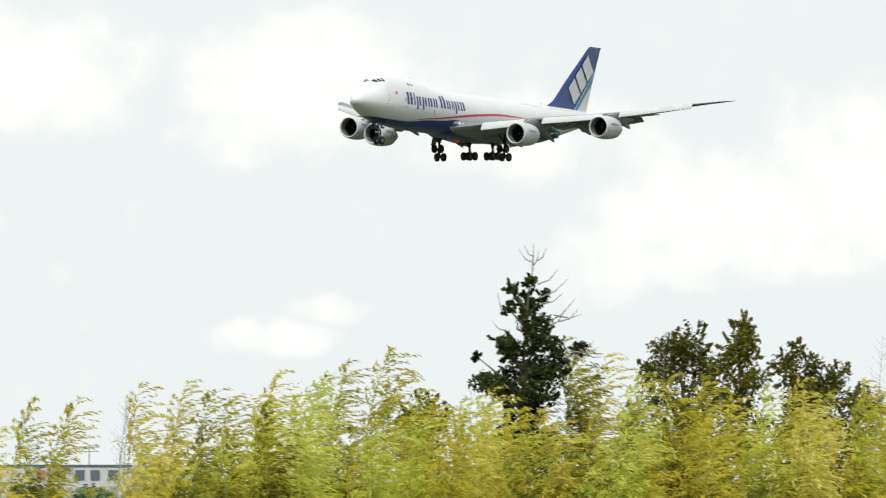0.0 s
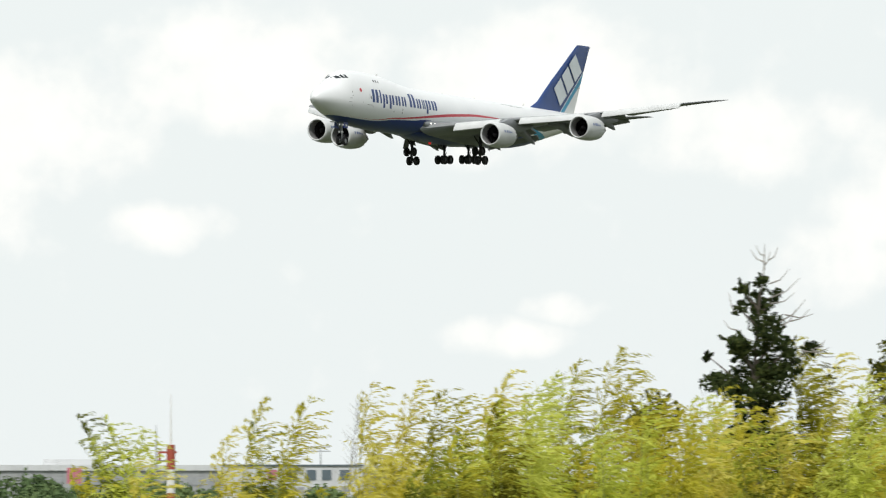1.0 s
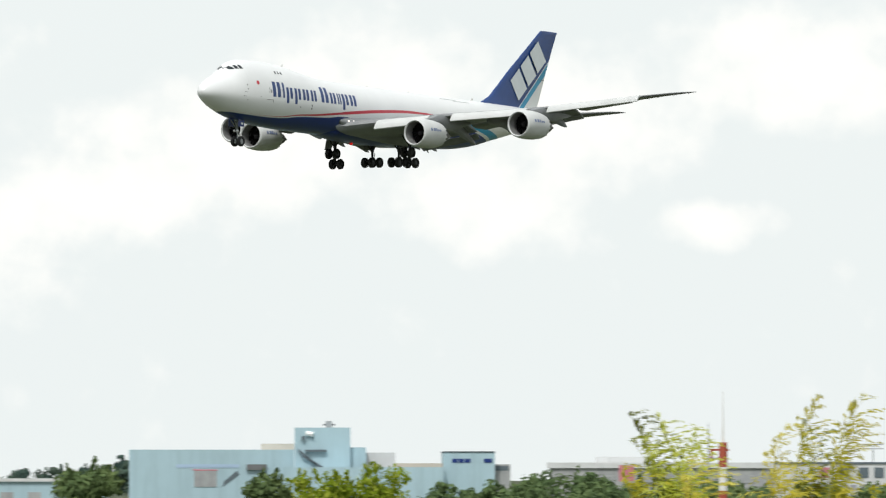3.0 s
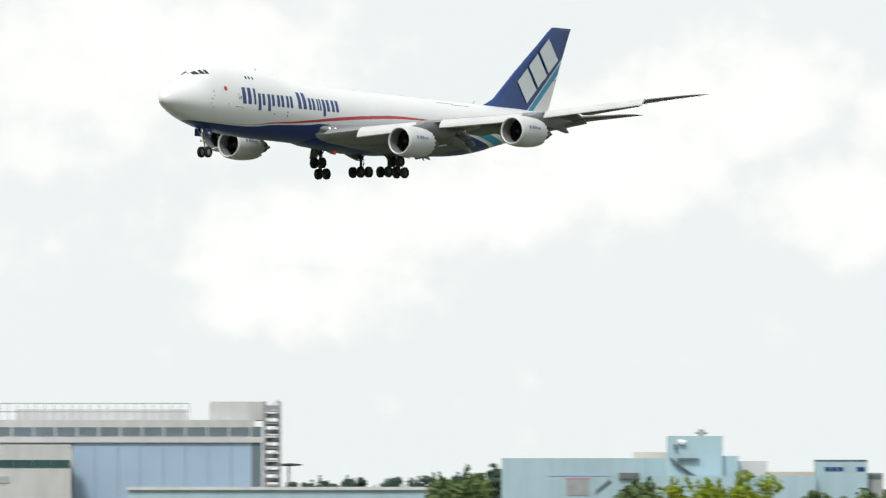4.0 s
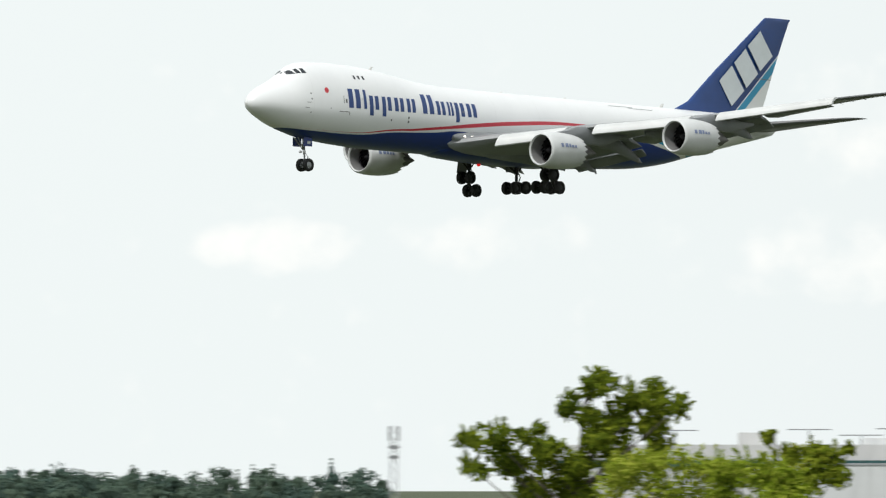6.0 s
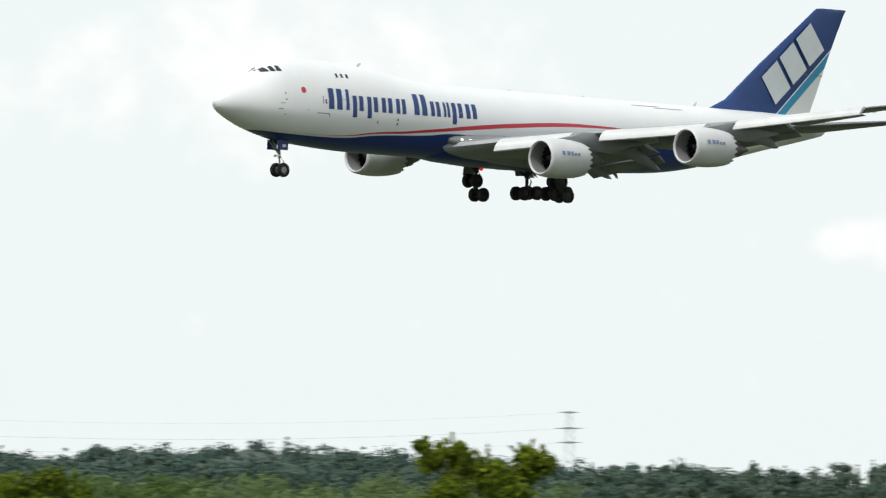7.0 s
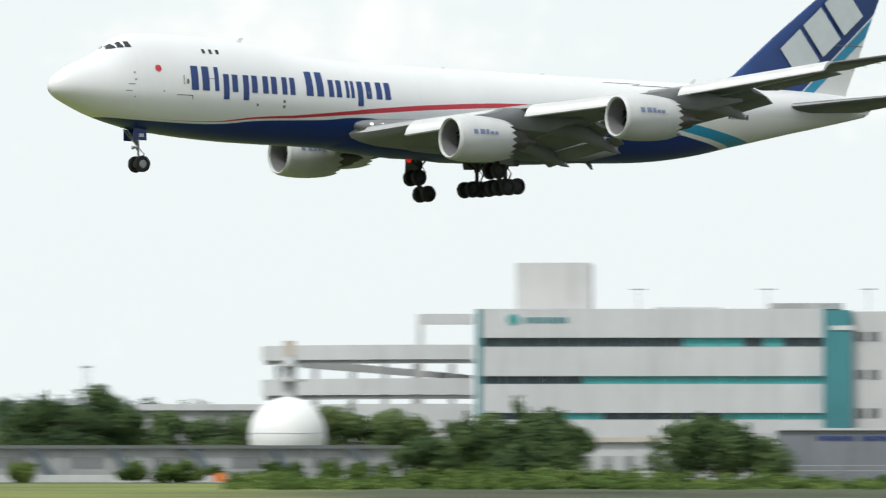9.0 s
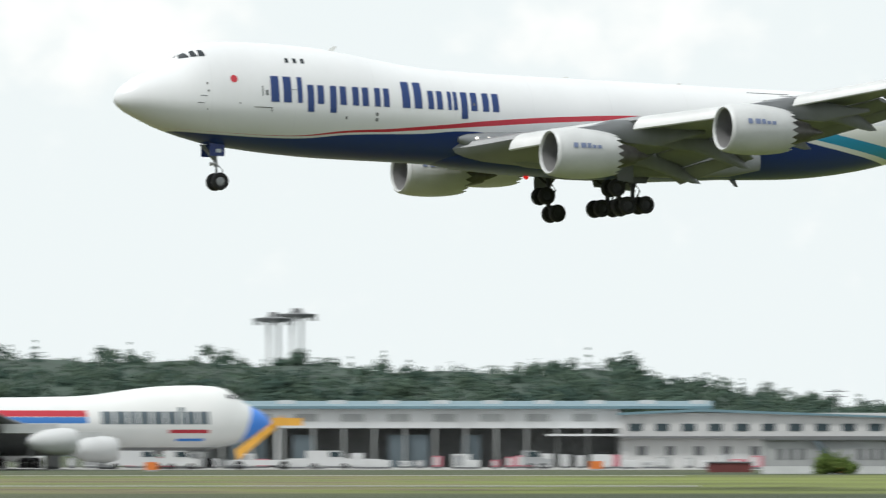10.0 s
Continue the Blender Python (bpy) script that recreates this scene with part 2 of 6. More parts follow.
def fin_paint():
    """Navy fin, teal band and white rudder foot."""
    n = Nodes("fin_livery", 0.35)
    s = n.t.nodes.new("ShaderNodeSeparateXYZ")
    n.t.links.new(n.tc.outputs["Object"], s.inputs[0])
    aft, up = n.math("MULTIPLY", s.outputs[0], -1), s.outputs[2]
    d = n.math("SUBTRACT", n.math("SUBTRACT", aft, 67.65), n.math("MULTIPLY", n.math("SUBTRACT", up, 2.6), 1.11))
    tone = n.noise(0.5, 4)
    c = n.ramp(tone, [(0.3, (0.006, 0.036, 0.155)), (0.7, (0.009, 0.044, 0.185))])
    c = n.mix(n.math("GREATER_THAN", d, -0.12), c, (0.72, 0.74, 0.74))
    c = n.mix(n.math("GREATER_THAN", d, 0.06), c, (0.025, 0.27, 0.45))
    c = n.mix(n.math("GREATER_THAN", d, 1.15), c, (0.70, 0.71, 0.69))
    hinge = n.math("MULTIPLY", n.math("GREATER_THAN", up, 6.35), n.math("LESS_THAN", up, 6.42))
    c = n.mix(n.math("MULTIPLY", hinge, n.math("GREATER_THAN", aft, 70.5)), c, (0.12, 0.12, 0.12))
    return n.color(c)


HULL, FINPAINT = hull_paint(), fin_paint()

# surfaces of the airfield and the town behind it
PLASTER = surface("pale_plaster", (0.54, 0.54, 0.535), 0.8, scale=0.12, vary=0.08, grime=0.25)
WHITEWALL = surface("white_metal_cladding", (0.58, 0.59, 0.595), 0.6, scale=0.15, vary=0.07, grime=0.2)
GREYWALL = surface("grey_concrete_wall", (0.36, 0.37, 0.37), 0.85, scale=0.2, vary=0.14, grime=0.4)
SLATE = surface("slate_blue_cladding", (0.10, 0.13, 0.15), 0.5, scale=0.2, vary=0.12)
BLUECLAD = surface("pale_blue_cladding", (0.36, 0.50, 0.56), 0.6, scale=0.1, vary=0.08, grime=0.2)
SKYGLASS = surface("pale_blue_glazing", (0.36, 0.48, 0.63), 0.3, scale=0.08, vary=0.08)
TEAL = surface("teal_cladding", (0.05, 0.22, 0.245), 0.5, scale=0.2, vary=0.1)
TEALGLASS = surface("teal_glazing", (0.06, 0.33, 0.33), 0.2, scale=0.3, vary=0.15)
DARKGLASS = surface("dark_window_glass", (0.035, 0.055, 0.065), 0.12, scale=0.5, vary=0.3)
GREENGLASS = surface("dark_green_glazing", (0.03, 0.085, 0.085), 0.15, scale=0.5, vary=0.25)
BLIND = surface("cream_blinds", (0.52, 0.50, 0.34), 0.7, scale=0.4, vary=0.12)
BEIGE = surface("beige_cladding", (0.55, 0.50, 0.43), 0.7, scale=0.3, vary=0.1)
ROOFTEAL = surface("teal_roof_sheet", (0.13, 0.22, 0.26), 0.5, scale=0.2, vary=0.12)
# grey that stands for the shade inside the open hangar bays
BAYSHADE = surface("painted_bay_shade", (0.19, 0.195, 0.20), 0.8, scale=0.4, vary=0.2)
ORANGE = surface("orange_paint", (0.72, 0.20, 0.04), 0.5, scale=0.7, vary=0.15)
YELLOW = surface("loader_yellow", (0.78, 0.40, 0.06), 0.5, scale=0.7, vary=0.15)
AZURE = surface("azure_nose_paint", (0.05, 0.24, 0.72), 0.35, scale=0.5, vary=0.08)
STEEL = surface("galvanised_steel", (0.36, 0.37, 0.38), 0.5, 0.4, scale=1.0, vary=0.15)
MASTWHITE = surface("mast_white", (0.70, 0.69, 0.66), 0.6, scale=1, vary=0.1, grime=0.3)
MASTRED = surface("mast_red", (0.36, 0.07, 0.04), 0.6, scale=1, vary=0.15, grime=0.3)
SIGNRED = surface("sign_red", (0.50, 0.17, 0.21), 0.6, scale=1, vary=0.1)
DOMEWHITE = surface("radome_white", (0.80, 0.81, 0.80), 0.5, scale=0.3, vary=0.04)
CONCRETE = surface("apron_concrete", (0.34, 0.335, 0.32), 0.85, scale=0.08, vary=0.16)
BARK = surface("bark", (0.10, 0.085, 0.065), 0.9, scale=2, vary=0.3)
CULM = surface("bamboo_culm", (0.26, 0.27, 0.09), 0.5, scale=1.5, vary=0.2)
TWIG = surface("dead_twig", (0.30, 0.28, 0.25), 0.9, scale=2, vary=0.2)
BAMBOO = foliage("bamboo_leaves", [(0.16, (0.09, 0.088, 0.008)), (0.36, (0.50, 0.47, 0.05)), (0.6, (0.58, 0.50, 0.06)), (0.82, (0.70, 0.64, 0.16))], through=0.45, spread=0.6, own=0.12)
BAMBOOGREEN = foliage("green_bamboo_leaves", [(0.16, (0.09, 0.105, 0.01)), (0.46, (0.54, 0.58, 0.08)), (0.82, (0.66, 0.68, 0.17))], through=0.45, spread=0.5, own=0.12)
DARKLEAF = foliage("evergreen_needles", [(0.2, (0.008, 0.014, 0.005)), (0.5, (0.022, 0.034, 0.010)), (0.85, (0.07, 0.085, 0.025))], through=0.1)
OLIVELEAF = foliage("olive_leaves", [(0.2, (0.045, 0.055, 0.010)), (0.5, (0.13, 0.13, 0.018)), (0.85, (0.28, 0.25, 0.035))], through=0.3)
FRESHLEAF = foliage("fresh_green_leaves", [(0.2, (0.045, 0.075, 0.008)), (0.5, (0.16, 0.21, 0.016)), (0.82, (0.42, 0.44, 0.05))], through=0.35, own=0.35)
LIMELEAF = foliage("lime_leaves", [(0.2, (0.09, 0.14, 0.01)), (0.5, (0.22, 0.30, 0.02)), (0.85, (0.42, 0.45, 0.07))], through=0.4)
# far leaves: the blue-green of the air's haze is mixed into their colours
HAZEDLEAF = foliage("hazed_distant_woods", [(0.25, (0.036, 0.066, 0.062)), (0.5, (0.056, 0.092, 0.078)), (0.75, (0.084, 0.120, 0.086))], through=0.1, patch=0.11, own=0.12)
MIDLEAF = foliage("field_tree_leaves", [(0.2, (0.062, 0.105, 0.050)), (0.5, (0.115, 0.170, 0.070)), (0.85, (0.20, 0.26, 0.10))], through=0.3, patch=0.3, own=0.18)
HEDGELEAF = foliage("hedge_leaves", [(0.25, (0.055, 0.095, 0.03)), (0.5, (0.10, 0.16, 0.045)), (0.8, (0.22, 0.28, 0.08))], through=0.3, patch=0.16, own=0.2)

# ---- mesh tools ----


class Shape:
    """A mesh in the making: vertices and faces, with a few solid primitives."""

    def __init__(self):
        self.v, self.f = [], []

    def add(self, v, f):
        k = len(self.v)
        self.v += [tuple(p) for p in v]
        self.f += [tuple(i + k for i in q) for q in f]
        return self

    def box(self, x0, y0, z0, x1, y1, z1):
        v = [(x, y, z) for z in (z0, z1) for y in (y0, y1) for x in (x0, x1)]
        return self.add(v, [(0, 2, 3, 1), (4, 5, 7, 6), (0, 1, 5, 4), (2, 6, 7, 3), (0, 4, 6, 2), (1, 3, 7, 5)])

    def loft(self, rings, cap=True, closed=True):
        n = len(rings[0])
        v = [p for r in rings for p in r]
        f = []
        for i in range(len(rings) - 1):
            for j in range(n if closed else n - 1):
                k = (j + 1) % n
                f.append((i * n + j, i * n + k, (i + 1) * n + k, (i + 1) * n + j))
        if cap:
            f.append(tuple(range(n - 1, -1, -1)))
            f.append(tuple(range((len(rings) - 1) * n, len(rings) * n)))
        return self.add(v, f)

    def tube(self, path, radii, n=8, cap=True):
        pts = [Vector(p) for p in path]
        if not hasattr(radii, "__len__"):
            radii = [radii] * len(pts)
        rings = []
        for i, p in enumerate(pts):
            d = (pts[min(i + 1, len(pts) - 1)] - pts[max(i - 1, 0)]).normalized()
            a = d.cross(Vector((0, 0, 1)) if abs(d.z) < 0.95 else Vector((1, 0, 0))).normalized()
            b = d.cross(a)
            rings.append([p + (a * math.cos(6.28319 * j / n) + b * math.sin(6.28319 * j / n)) * radii[i] for j in range(n)])
        return self.loft(rings, cap)

    def spin(self, profile, centre=(0, 0, 0), axis="x", n=32, cap=False):
        """Turn (along, radius) pairs about an axis."""
        rings = []
        for s, r in profile:
            ring = []
            for j in range(n):
                a = 6.28319 * j / n
                p = {"x": (s, r * math.cos(a), r * math.sin(a)), "y": (r * math.cos(a), s, r * math.sin(a)), "z": (r * math.cos(a), r * math.sin(a), s)}[axis]
                ring.append(tuple(p[k] + centre[k] for k in range(3)))
            rings.append(ring)
        return self.loft(rings, cap)

    def mesh(self, name, mat, smooth=None):
        me = bpy.data.meshes.new(name)
        me.from_pydata(self.v, [], self.f)
        me.materials.append(mat)
        bm = bmesh.new()
        bm.from_mesh(me)
        if len(bm.faces) < 20000:
            bmesh.ops.recalc_face_normals(bm, faces=bm.faces)
            bm.to_mesh(me)
        bm.free()
        if smooth is not None:
            me.polygons.foreach_set("use_smooth", [True] * len(me.polygons))
            me.set_sharp_from_angle(angle=radians(smooth))
        me.update()
        return me


def part(name, shape, mat, parent=None, label="", smooth=None):
    ob = new(name, shape.mesh(name, mat, smooth))
    ob.parent = parent
    if label:
        tagged(ob, label)
    return ob


def thing(name, label, category, m=None, group="", kind=""):
    ob = tagged(new(name), label, category, group, kind)
    if m is not None:
        ob.matrix_world = m
    return ob


def spot(az, d, z=0.0):
    """A base frame at a bearing and a distance from the camera: x to the right, y away from it."""
    a = radians(az)
    return Matrix.Translation((math.sin(a) * d, math.cos(a) * d, z)) @ Matrix.Rotation(-a, 4, "Z")

# ---- the landing freighter: x forward, y to port, z up, from the tip of its nose ----
# aft, crown, keel, half width, height of the widest point
HULL_STATIONS = [
    (0.0, 0.08, -0.10, 0.09, 0.0), (0.15, 0.42, -0.40, 0.42, 0.0), (0.6, 0.92, -0.78, 0.90, 0.02), (1.5, 1.52, -1.22, 1.48, 0.05),
    (3.1, 2.25, -1.88, 2.10, 0.0), (4.2, 2.84, -2.22, 2.42, -0.05), (5.0, 3.46, -2.44, 2.60, -0.1), (5.9, 3.97, -2.64, 2.77, -0.1), (7.0, 4.2, -2.88, 2.93, -0.15),
    (9.0, 4.3, -3.10, 3.10, -0.2), (11.3, 4.29, -3.30, 3.20, -0.2), (14.7, 4.14, -3.48, 3.25, -0.25), (17.0, 3.88, -3.52, 3.25, -0.25),
    (19.3, 3.56, -3.54, 3.25, -0.25), (21.5, 3.26, -3.56, 3.25, -0.25), (24.0, 3.05, -3.6, 3.25, -0.3), (30.0, 2.92, -3.66, 3.25, -0.35),
    (40.0, 2.85, -3.72, 3.25, -0.4), (47.0, 2.80, -3.78, 3.25, -0.45), (51.0, 2.78, -3.62, 3.20, -0.4), (54.0, 2.76, -3.36, 3.05, -0.2),
    (57.5, 2.74, -2.80, 2.85, 0.1), (60.4, 2.72, -2.12, 2.55, 0.45), (63.5, 2.70, -1.42, 2.2, 0.8), (66.0, 2.68, -0.85, 1.90, 1.05), (70.0, 2.55, 0.02, 1.30, 1.35),
    (72.5, 2.36, 0.58, 0.80, 1.5), (73.6, 2.2, 0.85, 0.52, 1.52), (74.0, 1.95, 1.1, 0.3, 1.52),
]


def station(aft):
    """The hull's section at that distance from the nose, smoothly between the stations."""
    st = HULL_STATIONS
    i = max(0, min(len(st) - 2, next((k for k in range(len(st) - 1) if st[k + 1][0] >= aft), len(st) - 2)))
    a, b = st[i], st[i + 1]
    t = (aft - a[0]) / (b[0] - a[0])
    out = []
    for k in range(1, 5):
        p = st[i - 1] if i else a
        q = st[i + 2] if i + 2 < len(st) else b
        h = b[0] - a[0]
        ma = (b[k] - p[k]) / (b[0] - p[0]) * h if i else (b[k] - a[k])
        mb = (q[k] - a[k]) / (q[0] - a[0]) * h if i + 2 < len(st) else (b[k] - a[k])
        out.append((2 * t**3 - 3 * t * t + 1) * a[k] + (t**3 - 2 * t * t + t) * ma + (-2 * t**3 + 3 * t * t) * b[k] + (t**3 - t * t) * mb)
    return out


def hull_half(aft, up):
    """Half width of the hull at a height."""
    top, bot, w, mid = station(aft)
    k = (up - mid) / ((top - mid) if up > mid else (mid - bot))
    return w * math.sqrt(max(0.0, 1 - min(1.0, abs(k)) ** 2))


def hull_ring(aft, n=48):
    top, bot, w, mid = station(aft)
    ring = []
    for j in range(n):
        a = 6.28319 * j / n
        z = math.sin(a)
        ring.append((-aft, w * math.cos(a), mid + z * ((top - mid) if z > 0 else (mid - bot))))
    return ring


def decal(corners, side=1, lift=0.018, nu=6, nv=5):
    """A painted patch on the hull's flank: four (aft, up) corners, gridded over the curved skin."""
    (a0, b0), (a1, b1), (a2, b2), (a3, b3) = corners
    v, f = [], []
    for i in range(nu + 1):
        for j in range(nv + 1):
            p, q = i / nu, j / nv
            aft = (a0 * (1 - p) + a1 * p) * (1 - q) + (a3 * (1 - p) + a2 * p) * q
            up = (b0 * (1 - p) + b1 * p) * (1 - q) + (b3 * (1 - p) + b2 * p) * q
            v.append((-aft, side * (hull_half(aft, up) + lift), up))
    for i in range(nu):
        for j in range(nv):
            k = i * (nv + 1) + j
            f.append((k, k + 1, k + nv + 2, k + nv + 1))
    return Shape().add(v, f)


def rounded(a0, b0, a1, b1, **kw):
    return decal([(a0, b0), (a1, b0), (a1, b1), (a0, b1)], **kw)


# half span -> leading edge aft, trailing edge aft, height, thickness
WING = [(2.4, 24.6, 42.2, -2.6, 1.75), (3.4, 25.6, 42.5, -2.45, 1.65), (6.5, 28.3, 43.4, -1.85, 1.35), (11.7, 32.9, 45.2, -0.95, 0.95), (16.5, 37.1, 47.9, -0.3, 0.75),
        (20.8, 40.9, 49.6, 0.35, 0.6), (26.0, 45.5, 51.8, 1.4, 0.45), (30.1, 49.1, 53.5, 2.22, 0.32), (32.0, 51.9, 55.0, 2.68, 0.28), (32.9, 53.7, 55.8, 2.94, 0.2), (33.5, 55.4, 56.3, 3.14, 0.08)]


def wing_at(l):
    i = max(0, min(len(WING) - 2, next((k for k in range(len(WING) - 1) if WING[k + 1][0] >= l), len(WING) - 2)))
    a, b = WING[i], WING[i + 1]
    t = (l - a[0]) / (b[0] - a[0])
    return [a[k] + (b[k] - a[k]) * t for k in range(1, 5)]


FOIL = [(0, 0), (0.012, 0.22), (0.05, 0.36), (0.14, 0.47), (0.3, 0.5), (0.5, 0.42), (0.7, 0.27), (0.86, 0.13), (1, 0.02),
        (1, -0.02), (0.86, -0.1), (0.7, -0.2), (0.5, -0.38), (0.3, -0.5), (0.14, -0.44), (0.05, -0.3), (0.012, -0.16)]


def incidence(y):
    """The wing's nose-up slope: it washes out towards the tip."""
    return 0.022 - 0.08 * min(1.0, max(0.0, (abs(y) - 9.0) / 14.0))


def foil(le, te, z, th, y, cut=1.0):
    """One section of a wing; cut drops what lies aft of that share of the chord."""
    ring = []
    for c, t in FOIL:
        c = min(c, cut)
        k = t if cut == 1.0 or c < cut else math.copysign(max(abs(t), 0.12), t)
        ring.append((-(le + (te - le) * c), y, z + th * k - (te - le) * c * incidence(y)))
    return ring


def build_wing(plane, side):
    word = "wing"
    wing = part(word, Shape().loft([foil(*wing_at(l), l * side, 0.74 if l < 27 else 1.0) for l in (2.4, 3.4, 5, 6.5, 9, 11.7, 14, 16.5, 18.5, 20.8, 23.5, 26, 27.2, 29, 30.1)]), GREY, plane, smooth=40)
    part("raked_tip", Shape().loft([foil(*wing_at(l), l * side) for l in (30.14, 31.2, 32.0, 32.5, 32.9, 33.2, 33.5)]), DARKGREY, wing, "dark raked wing tip", smooth=40)

    def flap(name, l0, l1, c0, c1, drop, turn, mat, lab=""):
        rings = []
        for i in range(5):
            l = l0 + (l1 - l0) * i / 4
            le, te, z, th = wing_at(l)
            ch = te - le
            a = radians(turn)
            x0, z0 = le + ch * c0, z - ch * c0 * incidence(l) - drop
            ring = []
            for c, t in FOIL:
                u, w = c * ch * (c1 - c0), t * ch * (c1 - c0) * 0.16
                ring.append((-(x0 + u * math.cos(a) + w * math.sin(a)), l * side, z0 - u * math.sin(a) + w * math.cos(a)))
            rings.append(ring)
        return part(name, Shape().loft(rings), mat, wing, lab, smooth=45)

    flap("inboard_flap", 3.6, 10.3, 0.75, 0.91, 0.1, 19, GREY, "grey inboard flap, lowered for landing")
    flap("inboard_flap_tail", 3.6, 10.3, 0.894, 0.97, 0.98, 38, GREY)
    flap("outboard_flap", 13.2, 21.5, 0.75, 0.93, 0.08, 20, GREY, "grey outboard flap, lowered for landing")
    flap("outboard_flap_tail", 13.2, 21.5, 0.915, 1.01, 0.68, 36, GREY)
    flap("inboard_aileron", 10.6, 13.0, 0.755, 1.0, 0.1, 8, GREY)
    flap("aileron", 21.8, 27.0, 0.755, 1.0, 0.05, 4, GREY)
    # drooped leading-edge flaps
    for l0, l1 in ((6.3, 11.0), (13.1, 19.8), (21.8, 30.0)):
        rings = []
        for i in range(7):
            l = l0 + (l1 - l0) * i / 6
            le, te, z, th = wing_at(l)
            s = 0.62 + 0.38 * th
            prof = [(0.15, 0.16), (-0.15, 0.2), (-0.5, 0.02), (-0.82, -0.4), (-0.95, -0.78), (-0.82, -0.86), (-0.62, -0.55), (-0.3, -0.2), (0.0, -0.02)]
            rings.append([(-(le + a * s), l * side, z + b * s) for a, b in prof])
        part("leading_edge_flap", Shape().loft(rings), LIGHTGREY, wing, "pale drooped leading-edge flap", smooth=50)
    # canoe fairings over the flap tracks
    for l, ln in ((5.0, 8.2), (9.6, 8.2), (14.6, 7.2), (19.9, 6.6)):
        le, te, z, th = wing_at(l)
        x0 = te - ln * 0.74 - 2.4
        rings = []
        for t in (0.0, 0.06, 0.16, 0.3, 0.45, 0.58, 0.7, 0.82, 0.92, 1.0):
            r = 0.64 * math.sin(math.pi * min(1, (t + 0.05) / 1.05) ** 0.85) ** 0.55 + 0.02
            bend = max(0, t - 0.42) ** 1.25 * ln * 0.4
            rings.append([(-(x0 + ln * t), l * side + 0.36 * r * 2 * math.cos(a) * 0.62, z - 0.5 - incidence(l) * ln * t - bend + r * 1.05 * math.sin(a)) for a in (6.28319 * j / 14 for j in range(14))])
        part("flap_fairing", Shape().loft(rings), GREY, wing, "grey canoe fairing over a flap track", smooth=50)
    # static wicks
    for l in (27.5, 28.6, 29.7, 31.2, 32.6):
        le, te, z, th = wing_at(l)
        z -= (te - le) * incidence(l)
        part("static_wick", Shape().tube([(-te + 0.05, l * side, z), (-te - 0.45, l * side, z - 0.04)], 0.018, 5), RUBBER, wing)
    root = Shape()
    rings = []
    for aft, hw, lo, hi in ((24.8, 0.3, -2.1, -1.75), (25.4, 0.5, -2.5, -1.5), (27, 0.66, -3.0, -1.3), (30, 0.88, -3.7, -1.15), (36, 1.05, -4.05, -1.0), (42, 0.95, -4.0, -1.1), (46, 0.6, -3.75, -1.5), (48.5, 0.2, -3.2, -2.0)):
        ring = []
        for j in range(16):
            a = 6.28319 * j / 16
            ring.append((-aft, side * (2.75 + hw * math.cos(a)), (lo + hi) / 2 + (hi - lo) / 2 * math.sin(a)))
        rings.append(ring)
    fair = part("wing_root_fairing", root.loft(rings), GREY, wing, "grey wing root fairing", smooth=50)
    for aft in (26.2, 27.1):
        le, te, z, th = wing_at(3.9)
        lens = Shape().spin([(0.14, 0.02), (0.1, 0.07), (0.0, 0.1), (-0.1, 0.09)], (-aft + 0.15, side * (3.28 + 0.13 * (aft - 26.2)), -1.85), n=14)
        part("landing_light", lens, LAMPGLOW, fair, "clear landing light in the wing root", smooth=60)


